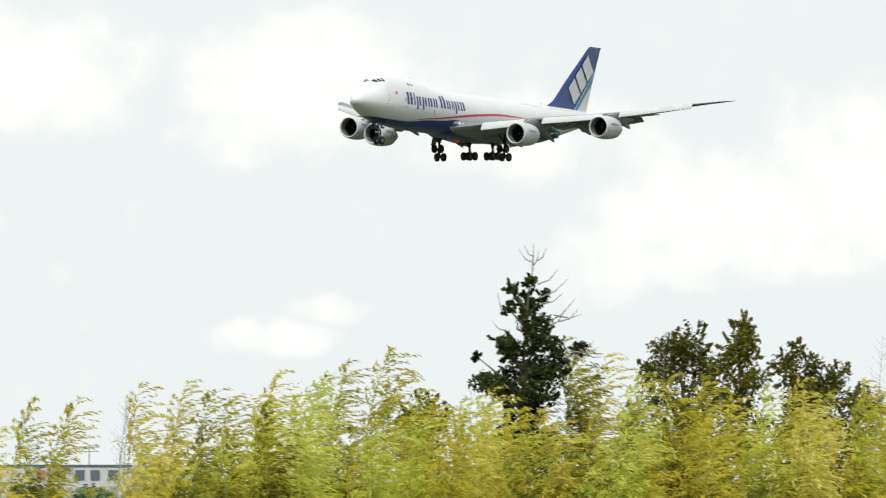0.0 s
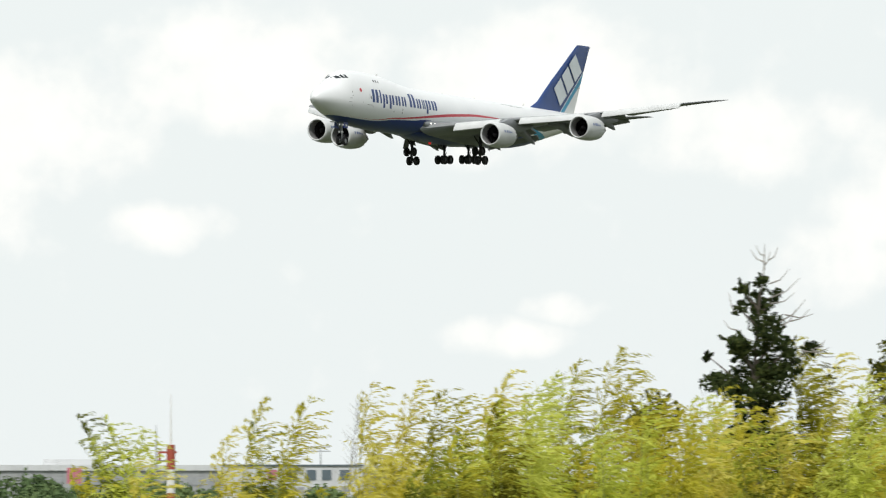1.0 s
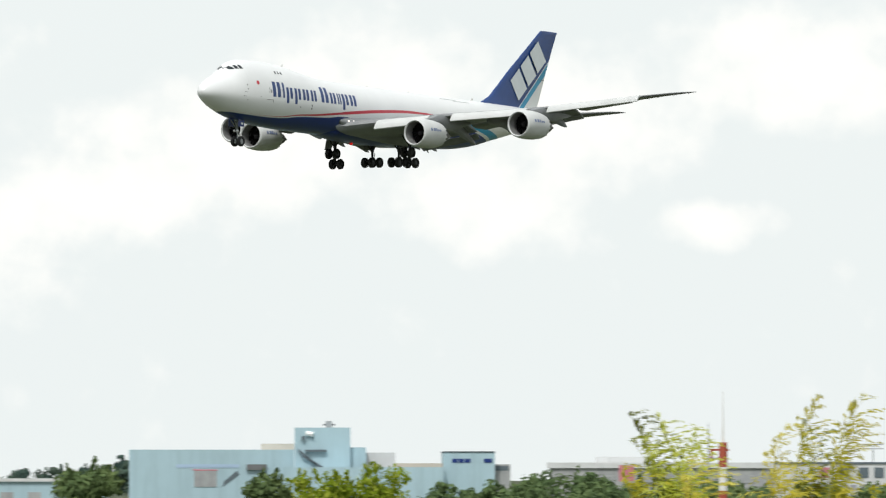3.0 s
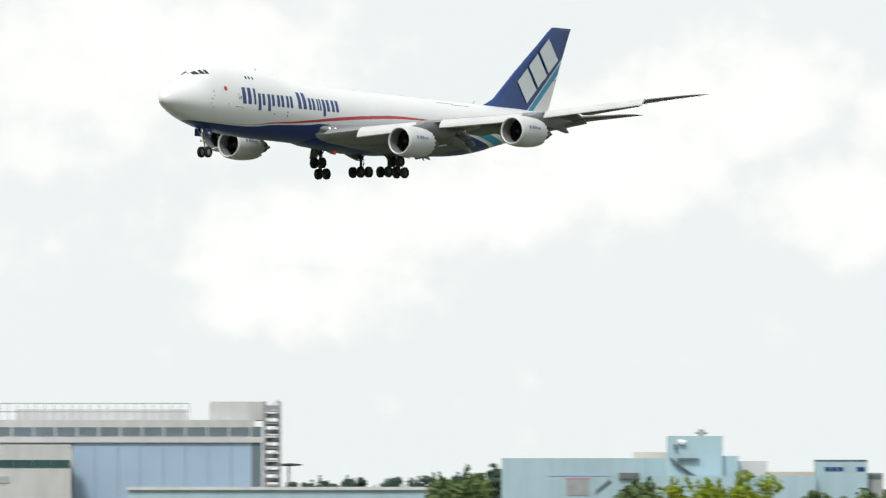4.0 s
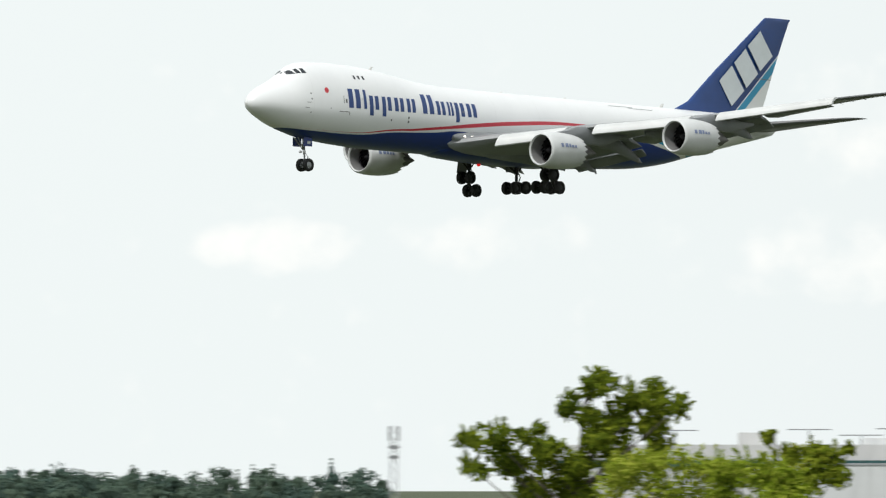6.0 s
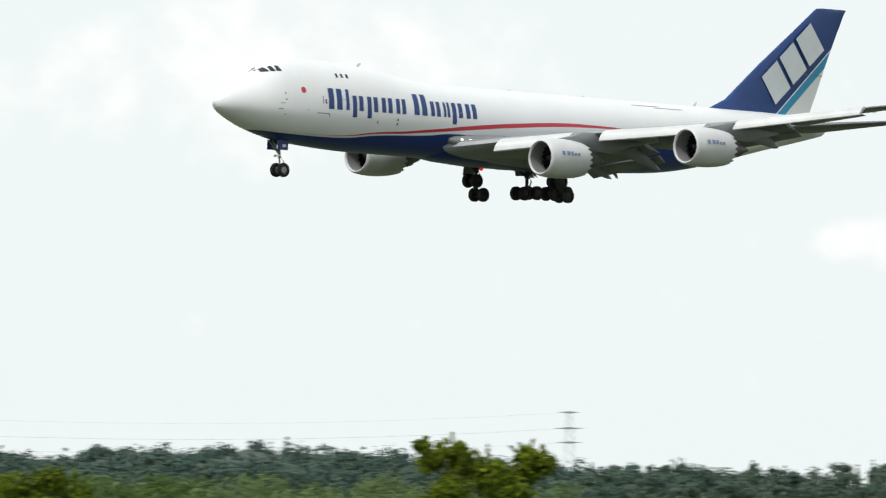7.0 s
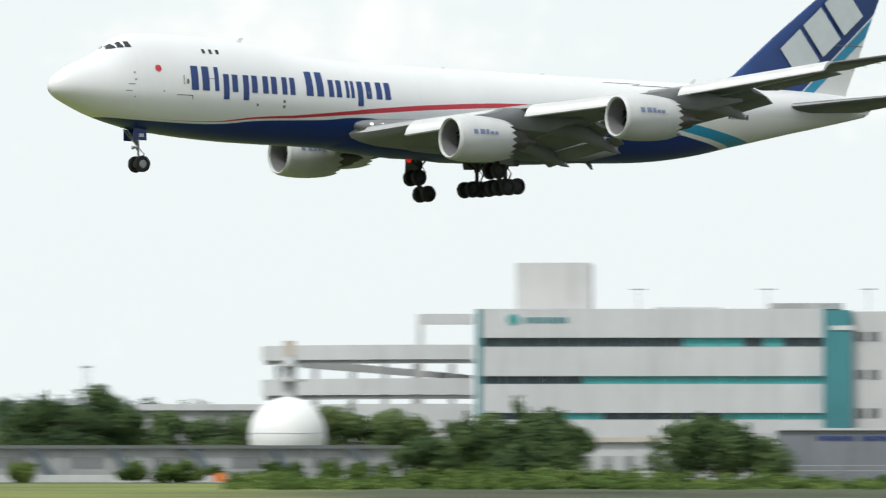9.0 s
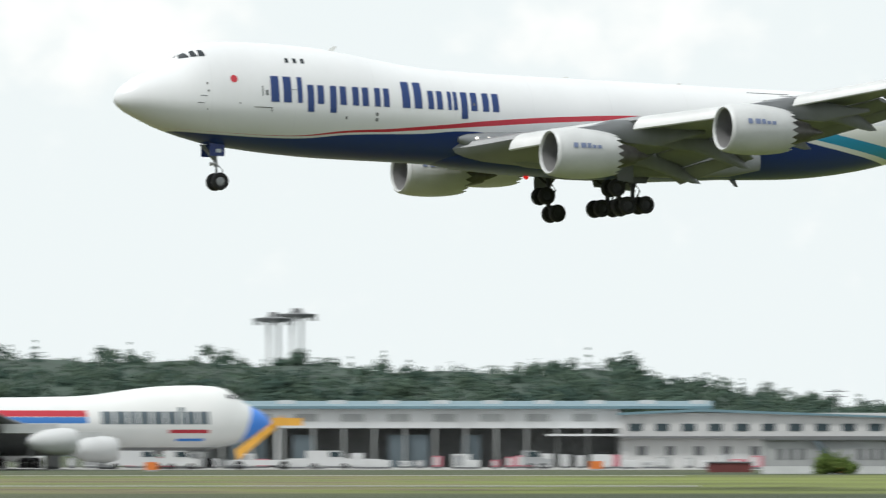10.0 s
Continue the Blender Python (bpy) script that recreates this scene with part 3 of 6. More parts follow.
def build_engine(plane, aft, y, z, side):
    """A high-bypass fan engine with a scalloped nozzle, hung on a pylon."""
    eng = part("engine", Shape().spin([(-0.0, 1.36), (0.07, 1.46), (0.0, 1.54), (-0.35, 1.64), (-0.9, 1.71), (-1.7, 1.75), (-2.6, 1.73), (-3.5, 1.66), (-4.2, 1.56), (-4.55, 1.49)], (-aft, y, z), n=48), LIGHTGREY, plane, "pale grey engine nacelle with a scalloped nozzle", smooth=50)
    part("inlet_lip", Shape().spin([(-0.22, 1.37), (0.0, 1.38), (0.09, 1.45), (0.045, 1.53), (-0.2, 1.625)], (-aft, y, z), n=48), LIGHTGREY, eng, "pale inlet lip", smooth=60)
    part("inlet", Shape().spin([(-0.12, 1.375), (-0.5, 1.33), (-1.2, 1.34), (-1.55, 1.36)], (-aft, y, z), n=40), INLET, eng, "grey inlet liner", smooth=60)
    for k in range(18):
        a = 6.28319 * k / 18
        r0, r1, w = 0.36, 1.33, 0.16
        v = []
        for r, tw in ((r0, 0.5), (0.8, 0.25), (r1, 0.0)):
            for s in (-1, 1):
                b = a + s * w / max(r, 0.5) + 0.25 * (r - r0)
                v.append((-aft - 1.42 + s * (0.12 + tw * 0.2), y + r * math.cos(b), z + r * math.sin(b)))
        part("fan_blade", Shape().add(v, [(0, 1, 3, 2), (2, 3, 5, 4)]), FAN, eng, "dark swept fan blade")
    # black disc across the inlet, colouring in the dark behind the blades
    part("inlet_shade_disc", Shape().spin([(-1.6, 1.35), (-1.62, 0.02)], (-aft, y, z), n=32), RUBBER, eng)
    part("spinner", Shape().spin([(-0.72, 0.01), (-0.85, 0.12), (-1.1, 0.26), (-1.4, 0.37)], (-aft, y, z), n=20), FAN, eng, smooth=60)
    n = 18
    for k in range(n):
        v = []
        for a, x, r in ((0, -4.5, 1.497), (0.5, -5.05, 1.36), (1, -4.5, 1.497)):
            b = 6.28319 * (k + a) / n
            v.append((-aft + x, y + r * math.cos(b), z + r * math.sin(b)))
            v.append((-aft + x, y + (r - 0.05) * math.cos(b), z + (r - 0.05) * math.sin(b)))
        part("chevron", Shape().add(v, [(0, 2, 4), (1, 5, 3), (0, 1, 3, 2), (2, 3, 5, 4), (0, 4, 5, 1)]), LIGHTGREY, eng)
    part("core_cowl", Shape().spin([(-4.2, 1.02), (-4.8, 0.98), (-5.6, 0.82), (-6.3, 0.66), (-6.5, 0.6), (-6.5, 0.5)], (-aft, y, z), n=28), DARKMETAL, eng, "dark core nozzle", smooth=50)
    # black ring closes the nozzle, its colour giving the shade within the duct
    part("duct_shade_ring", Shape().spin([(-4.4, 1.46), (-4.3, 1.0)], (-aft, y, z), n=28), RUBBER, eng)
    part("exhaust_plug", Shape().spin([(-6.2, 0.46), (-6.9, 0.34), (-7.5, 0.12), (-7.7, 0.02)], (-aft, y, z), n=20), DARKMETAL, eng, smooth=50)
    le, te, wz, th = wing_at(abs(y))
    rings = []
    for s, lo, hi, w in ((aft + 1.9, z + 1.62, z + 1.74, 0.1), (aft + 3.2, z + 1.5, z + 1.98, 0.27), (aft + 4.6, z + 1.15, wz + 0.05, 0.34), (le + 0.3, z + 0.85, wz + 0.1, 0.36), (le + 2.6, z + 0.75, wz - 0.1, 0.36), (le + 4.8, wz - 0.95, wz - 0.35, 0.26), (le + 6.2, wz - 0.62, wz - 0.4, 0.08)):
        rings.append([(-s, y + w * a, lo + (hi - lo) * b) for a, b in ((-1, 0.15), (-0.6, 0), (0.6, 0), (1, 0.15), (1, 0.85), (0.6, 1), (-0.6, 1), (-1, 0.85))])
    part("pylon", Shape().loft(rings), GREY, eng, "grey engine pylon", smooth=40)
    part("strake", Shape().loft([[(-aft - 1.2, y - side * 1.28, z + 1.2), (-aft - 2.4, y - side * 1.26, z + 1.2), (-aft - 2.4, y - side * 1.52, z + 1.55)], [(-aft - 1.2, y - side * 1.24, z + 1.2), (-aft - 2.4, y - side * 1.22, z + 1.2), (-aft - 2.4, y - side * 1.49, z + 1.55)]]), LIGHTGREY, eng)
    # maker's mark: a small square and a row of bars on the flank
    def badge(a0, b0, a1, b1):
        v = []
        for i in range(4):
            for j in range(3):
                x, t = a0 + (a1 - a0) * i / 3, radians(b0 + (b1 - b0) * j / 2)
                r = 1.775 - 0.03 * abs(x - 1.9) + 0.005
                v.append((-aft - x, y + r * math.cos(t), z + r * math.sin(t)))
        return v, [(i * 3 + j, i * 3 + j + 1, i * 3 + j + 4, i * 3 + j + 3) for i in range(3) for j in range(2)]

    mark = Shape()
    for a0, a1, b0, b1 in ((1.0, 1.35, 9, 21), (1.55, 1.95, 9, 21), (2.05, 2.35, 9, 21), (2.45, 2.75, 9, 17), (2.85, 3.15, 9, 17)):
        mark.add(*badge(a0, b0, a1, b1))
    part("maker_mark", mark, MARKGREY, eng, "small blue mark")


def wheel(parent, x, y, z, r=0.635, w=0.23, rimmat=GEARSHADE):
    t = part("wheel", Shape().spin([(-w * 0.6, r * 0.5), (-w, r * 0.62), (-w, r * 0.86), (-w * 0.72, r * 0.97), (0, r), (w * 0.72, r * 0.97), (w, r * 0.86), (w, r * 0.62), (w * 0.6, r * 0.5)], (x, y, z), "y", 24), RUBBER, parent, "black tyre", smooth=40)
    part("rim", Shape().spin([(-w * 0.7, 0.02), (-w * 0.7, r * 0.3), (-w * 0.55, r * 0.52), (w * 0.55, r * 0.52), (w * 0.7, r * 0.3), (w * 0.7, 0.02)], (x, y, z), "y", 16), rimmat, t, "wheel rim", smooth=40)


def main_gear(plane, name, aft, y, top, z, tilt):
    """A four-wheel bogie on an oil strut; tilt in degrees lowers its rear axle."""
    # struts, beams and rims get the steel with shade in its colour
    g = part(name, Shape().tube([(-aft, y, top), (-aft, y, (top + z) / 2)], 0.22, 14).tube([(-aft, y, (top + z) / 2), (-aft, y, z)], 0.15, 12), GEARSHADE, plane, "dark main gear strut", smooth=40)
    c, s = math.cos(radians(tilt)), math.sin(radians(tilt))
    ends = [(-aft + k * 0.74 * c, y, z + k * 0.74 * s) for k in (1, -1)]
    part("bogie_beam", Shape().tube([ends[0], ends[1]], 0.17, 10), GEARSHADE, g, smooth=40)
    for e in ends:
        part("axle", Shape().tube([(e[0], y - 0.62, e[2]), (e[0], y + 0.62, e[2])], 0.1, 8), GEARSHADE, g, smooth=40)
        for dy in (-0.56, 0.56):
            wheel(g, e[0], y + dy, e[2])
    part("drag_brace", Shape().tube([(-aft + 1.7, y, top - 0.1), (-aft + 0.05, y, (top + z) / 2 + 0.1)], 0.09, 8).tube([(-aft - 1.2, y, top), (-aft, y, (top + z) / 2)], 0.07, 8), GEARSHADE, g, smooth=40)
    part("torque_link", Shape().tube([(-aft - 0.2, y, (top + z) / 2 + 0.2), (-aft - 0.55, y, (top + z) / 2 - 0.25), (-aft - 0.15, y, z + 0.2)], 0.06, 6), GEARSHADE, g)
    return g


def build_plane():
    plane = thing("cargo_aeroplane", "white four-engined cargo aeroplane with navy belly, gear down", "aeroplane")
    afts = [0.0, 0.05, 0.15, 0.35, 0.6, 1.0, 1.5, 2.2, 3.1, 3.7] + [4.2 + 0.4 * k for k in range(10)] + [8.5 + k for k in range(16)] + [26 + 2.0 * k for k in range(12)] + [50.5 + k for k in range(23)] + [73.6, 74.0]
    hull = part("fuselage", Shape().loft([hull_ring(a, 64) for a in afts]), HULL, plane, "white hull with navy belly and thin red stripe", smooth=60)
    part("exhaust_outlet", Shape().spin([(0.0, 0.28), (-0.18, 0.26), (-0.1, 0.2)], (-73.95, 0, 1.52), n=18, cap=True), DARKMETAL, hull)

    # cockpit glazing: three panes a side
    for side in (1, -1):
        for (a0, a1, lo0, lo1, hi0, hi1) in ((4.3, 5.0, 2.84, 2.96, 2.98, 3.32), (5.06, 5.5, 2.98, 3.02, 3.36, 3.48), (5.56, 6.02, 3.03, 3.05, 3.5, 3.5)):
            part("cockpit_pane", decal([(a0, lo0), (a1, lo1), (a1 - 0.12, hi1), (a0 + 0.05, hi0)], side, 0.02), COCKPIT, hull, "dark cockpit window")
        for a in (11.75, 12.35, 12.95):
            part("upper_deck_window", rounded(a, 2.82, a + 0.27, 3.16, side=side), COCKPIT, hull, "small dark upper-deck window")
        part("round_emblem", Shape().add(*disc_decal(7.73, 1.52, 0.26, side)), RED, hull, "red disc")
        # crew door outline and small hatches
        part("door_sill", rounded(9.15, -0.42, 10.5, -0.36, side=side), DARKMETAL, hull)
        part("door_edge", rounded(10.44, -0.7, 10.5, -0.36, side=side), DARKMETAL, hull)
        part("door_latch", rounded(9.75, 0.4, 9.82, 1.1, side=side), DARKGREY, hull)
        part("door_window", rounded(10.0, 0.45, 10.2, 0.82, side=side), DARKGREY, hull)
        for a, u, w, h in ((5.75, 1.05, 0.12, 0.16), (5.8, 0.55, 0.14, 0.14), (5.3, 0.25, 0.5, 0.05), (5.1, -0.25, 0.5, 0.05), (5.75, -0.72, 0.1, 0.1), (8.05, -0.2, 0.14, 0.08), (16.0, -0.95, 0.16, 0.2), (18.3, -0.62, 0.2, 0.22), (18.3, -1.0, 0.2, 0.22), (25.8, 0.38, 0.16, 0.2), (11.9, 0.9, 0.5, 0.04)):
            part("hatch", rounded(a, u, a + w, u + h, side=side, nu=2, nv=2), DARKGREY, hull)
        for a, u, ln in ((48.0, 2.35, 3.4), (50.6, 2.22, 3.6)):
            part("vent_slot", rounded(a, u, a + ln, u + 0.05, side=side), DARKGREY, hull)
        # the operator's name as plain blue blocks: aft start, width, height over the base line, drop below it
        base = 0.02
        row = [(0.0, 1.75, 1.8, 0), (2.05, 0.42, 1.8, 0), (2.75, 1.42, 1.3, 0.58), (4.45, 1.42, 1.3, 0.58), (6.15, 1.42, 1.3, 0), (7.85, 1.3, 1.3, 0),
               (9.95, 1.75, 1.84, 0), (11.95, 1.3, 1.3, 0), (13.5, 0.85, 1.3, 0), (14.5, 1.42, 1.3, 0.58), (16.15, 1.45, 1.3, 0)]
        for a, w, h, drop in row:
            a0 = (10.3 + a) if side > 0 else (27.9 - a - w)
            spans = ((0.05, 0.93),) if w < 0.6 else ((0.05, 0.40), (0.58, 0.93))
            for q0, q1 in spans:
                part("name_bar", rounded(a0 + q0 * w, base - drop * (1.0 if q0 < 0.5 else 0.0), a0 + q1 * w, base + h, side=side, nu=3, nv=7), LETTERBLUE, hull, "plain blue bar of the operator's name")
        for k in range(6):
            part("registration_bar", rounded(58.9 + k * 0.36, -0.02, 59.14 + k * 0.36, 0.38, side=side, nu=2, nv=2), LETTERBLUE, hull, "small dark bar of the registration")

    # aerials on the crown and belly
    for a, h in ((16.0, 0.32), (57.0, 0.4), (34.0, 0.12), (43.0, 0.12)):
        z = station(a)[0]
        part("aerial", Shape().loft([[(-a, -0.03, z - 0.05), (-a - 0.5, -0.02, z - 0.05), (-a - 0.75, -0.01, z + h), (-a - 0.45, -0.01, z + h)], [(-a, 0.03, z - 0.05), (-a - 0.5, 0.02, z - 0.05), (-a - 0.75, 0.01, z + h), (-a - 0.45, 0.01, z + h)]]), WHITE, hull, "small blade aerial")
    for a, h in ((47.5, 0.45),):
        z = station(a)[1]
        part("aerial", Shape().loft([[(-a, -0.03, z + 0.05), (-a - 0.5, -0.02, z + 0.05), (-a - 0.75, -0.01, z - h), (-a - 0.5, -0.01, z - h)], [(-a, 0.03, z + 0.05), (-a - 0.5, 0.02, z + 0.05), (-a - 0.75, 0.01, z - h), (-a - 0.5, 0.01, z - h)]]), DARKGREY, hull)
    part("beacon", Shape().spin([(-0.3, 0.02), (-0.26, 0.14), (-0.1, 0.2), (0.12, 0.22)], (-31.5, 0.0, -4.05), "z", 14), BEACONRED, hull, "red belly beacon", smooth=60)
    # belly fairing
    rings = []
    for a, w, lo in ((23.5, 1.2, -3.55), (26, 2.2, -3.85), (30, 2.6, -4.1), (37, 2.7, -4.15), (43, 2.5, -4.05), (48, 1.4, -3.7)):
        rings.append([(-a, w * math.cos(t), -3.0 + (lo + 3.0) * math.sin(t)) for t in (math.pi * j / 16 for j in range(17))])
    part("belly_fairing", Shape().loft(rings, cap=False, closed=False), NAVY, hull, "navy belly fairing", smooth=60)

    # fin and stabilisers
    rings = []
    for z, le, te, th in ((2.2, 58.4, 71.9, 0.9), (2.75, 59.3, 72.0, 0.85), (3.6, 61.2, 72.35, 0.75), (4.6, 62.4, 72.8, 0.7), (7, 65.3, 73.75, 0.6), (10, 69.2, 75.05, 0.45), (12.2, 72.0, 76.05, 0.32), (12.52, 72.45, 76.3, 0.26), (12.58, 73.1, 76.15, 0.1)):
        rings.append([(-(le + (te - le) * c), th * t, z) for c, t in FOIL])
    fin = part("fin", Shape().loft(rings), FINPAINT, plane, "navy tail fin with teal band", smooth=40)
    # three slanted pale blocks of the fin's mark
    for side in (1, -1):
        for k, (c0, c1) in enumerate(((0.0, 0.30), (0.355, 0.63), (0.685, 0.98))):
            # along runs up the sweep, across runs forward
            o, along, across = Vector((67.3, 3.45)), Vector((6.1, 5.4)), Vector((-1.9, 2.4))
            v = []
            for i in range(4):
                for j in range(4):
                    p = o + along * (c0 + (c1 - c0) * i / 3) + across * (j / 3)
                    v.append((-p.x, side * 0.42, p.y))
            me = Shape().add(v, [(i * 4 + j, i * 4 + j + 1, i * 4 + j + 5, i * 4 + j + 4) for i in range(3) for j in range(3)])
            part("fin_mark", me, PALE, fin, "slanted pale block on the fin")
    for side in (1, -1):
        rings = []
        for l, le, te, z, th in ((1.0, 64.6, 72.6, 1.15, 0.8), (2.0, 65.4, 72.9, 1.28, 0.75), (6, 69.0, 74.0, 1.75, 0.5), (10.2, 72.8, 75.2, 2.22, 0.26), (10.9, 73.8, 75.5, 2.3, 0.15), (11.08, 74.4, 75.5, 2.32, 0.06)):
            rings.append([(-(le + (te - le) * c), l * side, z + th * t) for c, t in FOIL])
        part("stabiliser", Shape().loft(rings), DARKGREY, plane, "grey horizontal stabiliser", smooth=40)

    for side in (1, -1):
        build_wing(plane, side)
        build_engine(plane, 27.4, 11.98 * side, -3.27, side)
        build_engine(plane, 36.1, 21.05 * side, -1.8, side)

    # nose gear
    ng = part("nose_gear", Shape().tube([(-7.55, 0, -2.9), (-7.72, 0, -4.4)], 0.13, 12).tube([(-7.72, 0, -4.4), (-7.82, 0, -5.42)], 0.085, 10), GEARSTEEL, plane, "steel nose gear strut", smooth=40)
    part("axle", Shape().tube([(-7.82, -0.5, -5.42), (-7.82, 0.5, -5.42)], 0.07, 8), GEARSTEEL, ng)
    for dy in (-0.46, 0.46):
        wheel(ng, -7.82, dy, -5.42, 0.62, 0.2, GEARSTEEL)
    part("drag_brace", Shape().tube([(-6.6, 0.25, -2.9), (-7.7, 0.05, -4.1)], 0.06, 6).tube([(-6.6, -0.25, -2.9), (-7.7, -0.05, -4.1)], 0.06, 6), GEARSTEEL, ng)
    part("torque_link", Shape().tube([(-7.85, 0, -4.3), (-8.25, 0, -4.65), (-7.95, 0, -5.1)], 0.05, 6), GEARSTEEL, ng)
    part("taxi_light", Shape().spin([(0.1, 0.02), (0.08, 0.14), (-0.1, 0.1)], (-7.45, 0.25, -4.2), n=12).spin([(0.1, 0.02), (0.08, 0.14), (-0.1, 0.1)], (-7.45, -0.25, -4.2), n=12), BARE, ng)
    for side in (1, -1):
        d = part("gear_door", Shape().box(-8.0, side * 0.72 - 0.03, -3.7, -6.9, side * 0.72 + 0.03, -2.85), NAVY, ng, "navy nose gear door")
        part("fleet_mark", Shape().box(-7.75, side * 0.755 - 0.004, -3.45, -7.35, side * 0.755 + 0.004, -3.2), PALE, d)
    # wing and body gear
    for side in (1, -1):
        g = main_gear(plane, "wing_gear", 36.0, 5.5 * side, -3.0, -5.68, 55)
        part("gear_door", Shape().loft([[(-35.1, (5.5 + k) * side, -3.2), (-36.8, (5.5 + k) * side, -3.2), (-36.6, (5.5 + k + 0.5) * side, -4.7), (-35.4, (5.5 + k + 0.5) * side, -4.6)] for k in (0.55, 0.62)]), GREY, g, "grey gear door")
        b = main_gear(plane, "body_gear", 38.9, 1.95 * side, -3.4, -6.0, -4)
        part("gear_door", Shape().loft([[(-37.8, (1.95 + k) * side, -3.7), (-40.0, (1.95 + k) * side, -3.7), (-39.6, (1.95 + k + 0.25) * side, -4.45), (-38.2, (1.95 + k + 0.25) * side, -4.5)] for k in (0.45, 0.52)]), DARKGREY, b, "dark gear door")
    return plane


def disc_decal(aft, up, r, side, n=20):
    v = [(-aft, side * (hull_half(aft, up) + 0.02), up)]
    for j in range(n):
        a, u = aft + r * math.cos(6.28319 * j / n), up + r * math.sin(6.28319 * j / n)
        v.append((-a, side * (hull_half(a, u) + 0.02), u))
    return v, [(0, 1 + j, 1 + (j + 1) % n) for j in range(n)]


aeroplane = build_plane()

# ---- ground ----
n = Nodes("grass_field", 0.9)
sp = n.t.nodes.new("ShaderNodeSeparateXYZ")
n.t.links.new(n.tc.outputs["Object"], sp.inputs[0])
away = n.math("SQRT", n.math("ADD", n.math("MULTIPLY", sp.outputs[0], sp.outputs[0]), n.math("MULTIPLY", sp.outputs[1], sp.outputs[1])))
turn = n.math("ARCTAN2", sp.outputs[0], sp.outputs[1])
cv = n.t.nodes.new("ShaderNodeCombineXYZ")
n.t.links.new(n.math("MULTIPLY", away, 0.035), cv.inputs[0])
n.t.links.new(n.math("MULTIPLY", turn, 26.0), cv.inputs[1])
mow = n.t.nodes.new("ShaderNodeTexNoise")  # mown in strips along the runway
mow.inputs["Scale"].default_value, mow.inputs["Detail"].default_value = 1.0, 6.0
n.t.links.new(cv.outputs[0], mow.inputs["Vector"])
# grass outside the bright strip is darkened to cut bounce onto the aircraft
dull = n.ramp(n.noise(0.02, 6), [(0.35, (0.028, 0.042, 0.016)), (0.5, (0.045, 0.060, 0.022)), (0.68, (0.075, 0.078, 0.036))])
lime = n.ramp(mow.outputs["Fac"], [(0.36, (0.10, 0.118, 0.024)), (0.5, (0.14, 0.172, 0.028)), (0.66, (0.175, 0.205, 0.036))])
straw = n.ramp(mow.outputs["Fac"], [(0.36, (0.10, 0.08, 0.045)), (0.46, (0.16, 0.145, 0.06)), (0.54, (0.14, 0.165, 0.03)), (0.64, (0.10, 0.13, 0.03)), (0.72, (0.17, 0.15, 0.07))])
ragged = n.math("MULTIPLY", n.math("SUBTRACT", n.noise(0.03, 5), 0.5), 0.05)
west = n.math("MULTIPLY", n.math("SUBTRACT", n.math("ADD", ragged, -0.464), turn), 90.0, True)
fresh = n.mix(west, lime, straw)
shown = n.math("MULTIPLY", n.math("SUBTRACT", n.math("ADD", ragged, -0.355), turn), 60.0, True)
shown = n.math("MULTIPLY", shown, n.math("MULTIPLY", n.math("ADD", turn, 0.60), 40.0, True))
# bright grass stops here, so the unseen ground nearer the camera stays dark
shown = n.math("MULTIPLY", shown, n.math("MULTIPLY", n.math("SUBTRACT", away, 560.0), 0.06, True))
c = n.mix(n.math("MULTIPLY", shown, n.math("MULTIPLY", n.math("SUBTRACT", 830.0, away), 0.05, True)), dull, fresh)
c = n.mix(n.math("MULTIPLY", n.noise(0.9, 4), 0.22), c, (0.045, 0.055, 0.018))
n.bump(n.noise(3, 4), 0.5, 0.2)
GRASS = n.color(c)
field = Shape()
NG = 48
v, f = [], []
for i, r in enumerate((0.5, 30, 120, 300, 500, 620, 760, 900, 1200, 1800, 3000, 4900)):
    for j in range(NG):
        a = 6.28319 * j / NG
        v.append((r * math.cos(a), r * math.sin(a), 0.0))
for i in range(11):
    for j in range(NG):
        k = (j + 1) % NG
        f.append((i * NG + j, i * NG + k, (i + 1) * NG + k, (i + 1) * NG + j))
f.append(tuple(range(NG)))
ground = tagged(part("ground", field.add(v, f), GRASS), "mown airfield grass, green and straw coloured", "ground", kind="structure")
# the bank on which the camera stands
part("bank", Shape().spin([(0.0, 16.0), (1.2, 9.0), (2.2, 5.0), (2.38, 2.0), (2.4, 0.1)], (0, -1, -0.05), "z", 32, True), GRASS)
tagged(bpy.data.objects["bank"], "low grassy bank beside the airfield", "bank", kind="structure")

# ---- plants ----


def leaf_part(name, centres, along, length, width, mat, parent=None, label="", seed=0, face=None, loose=0.5):
    """Many small leaves as one mesh: each a rhomb at its place, pointing along its way, or lying across the way that it faces."""
    rng = np.random.default_rng(seed)
    c, d = np.asarray(centres, float), np.asarray(along, float)
    n = len(c)
    d = d / np.maximum(np.linalg.norm(d, axis=1, keepdims=True), 1e-6)
    s = np.cross(d, rng.normal(size=(n, 3)))
    if face is not None:
        k = len(face)  # those past the facing ones keep their own way
        out = np.asarray(face, float) + rng.normal(size=(k, 3)) * loose
        d[:k] = np.cross(out, rng.normal(size=(k, 3)))
        d /= np.maximum(np.linalg.norm(d, axis=1, keepdims=True), 1e-6)
        s[:k] = np.cross(out, d[:k])
    s /= np.maximum(np.linalg.norm(s, axis=1, keepdims=True), 1e-6)
    ln = (np.asarray(length) * (0.6 + 0.8 * rng.random(n)))[:, None]
    wd = (np.asarray(width) * (0.6 + 0.8 * rng.random(n)))[:, None]
    v = np.stack([c - d * ln / 2, c + s * wd / 2, c + d * ln / 2, c - s * wd / 2], 1).reshape(-1, 3)
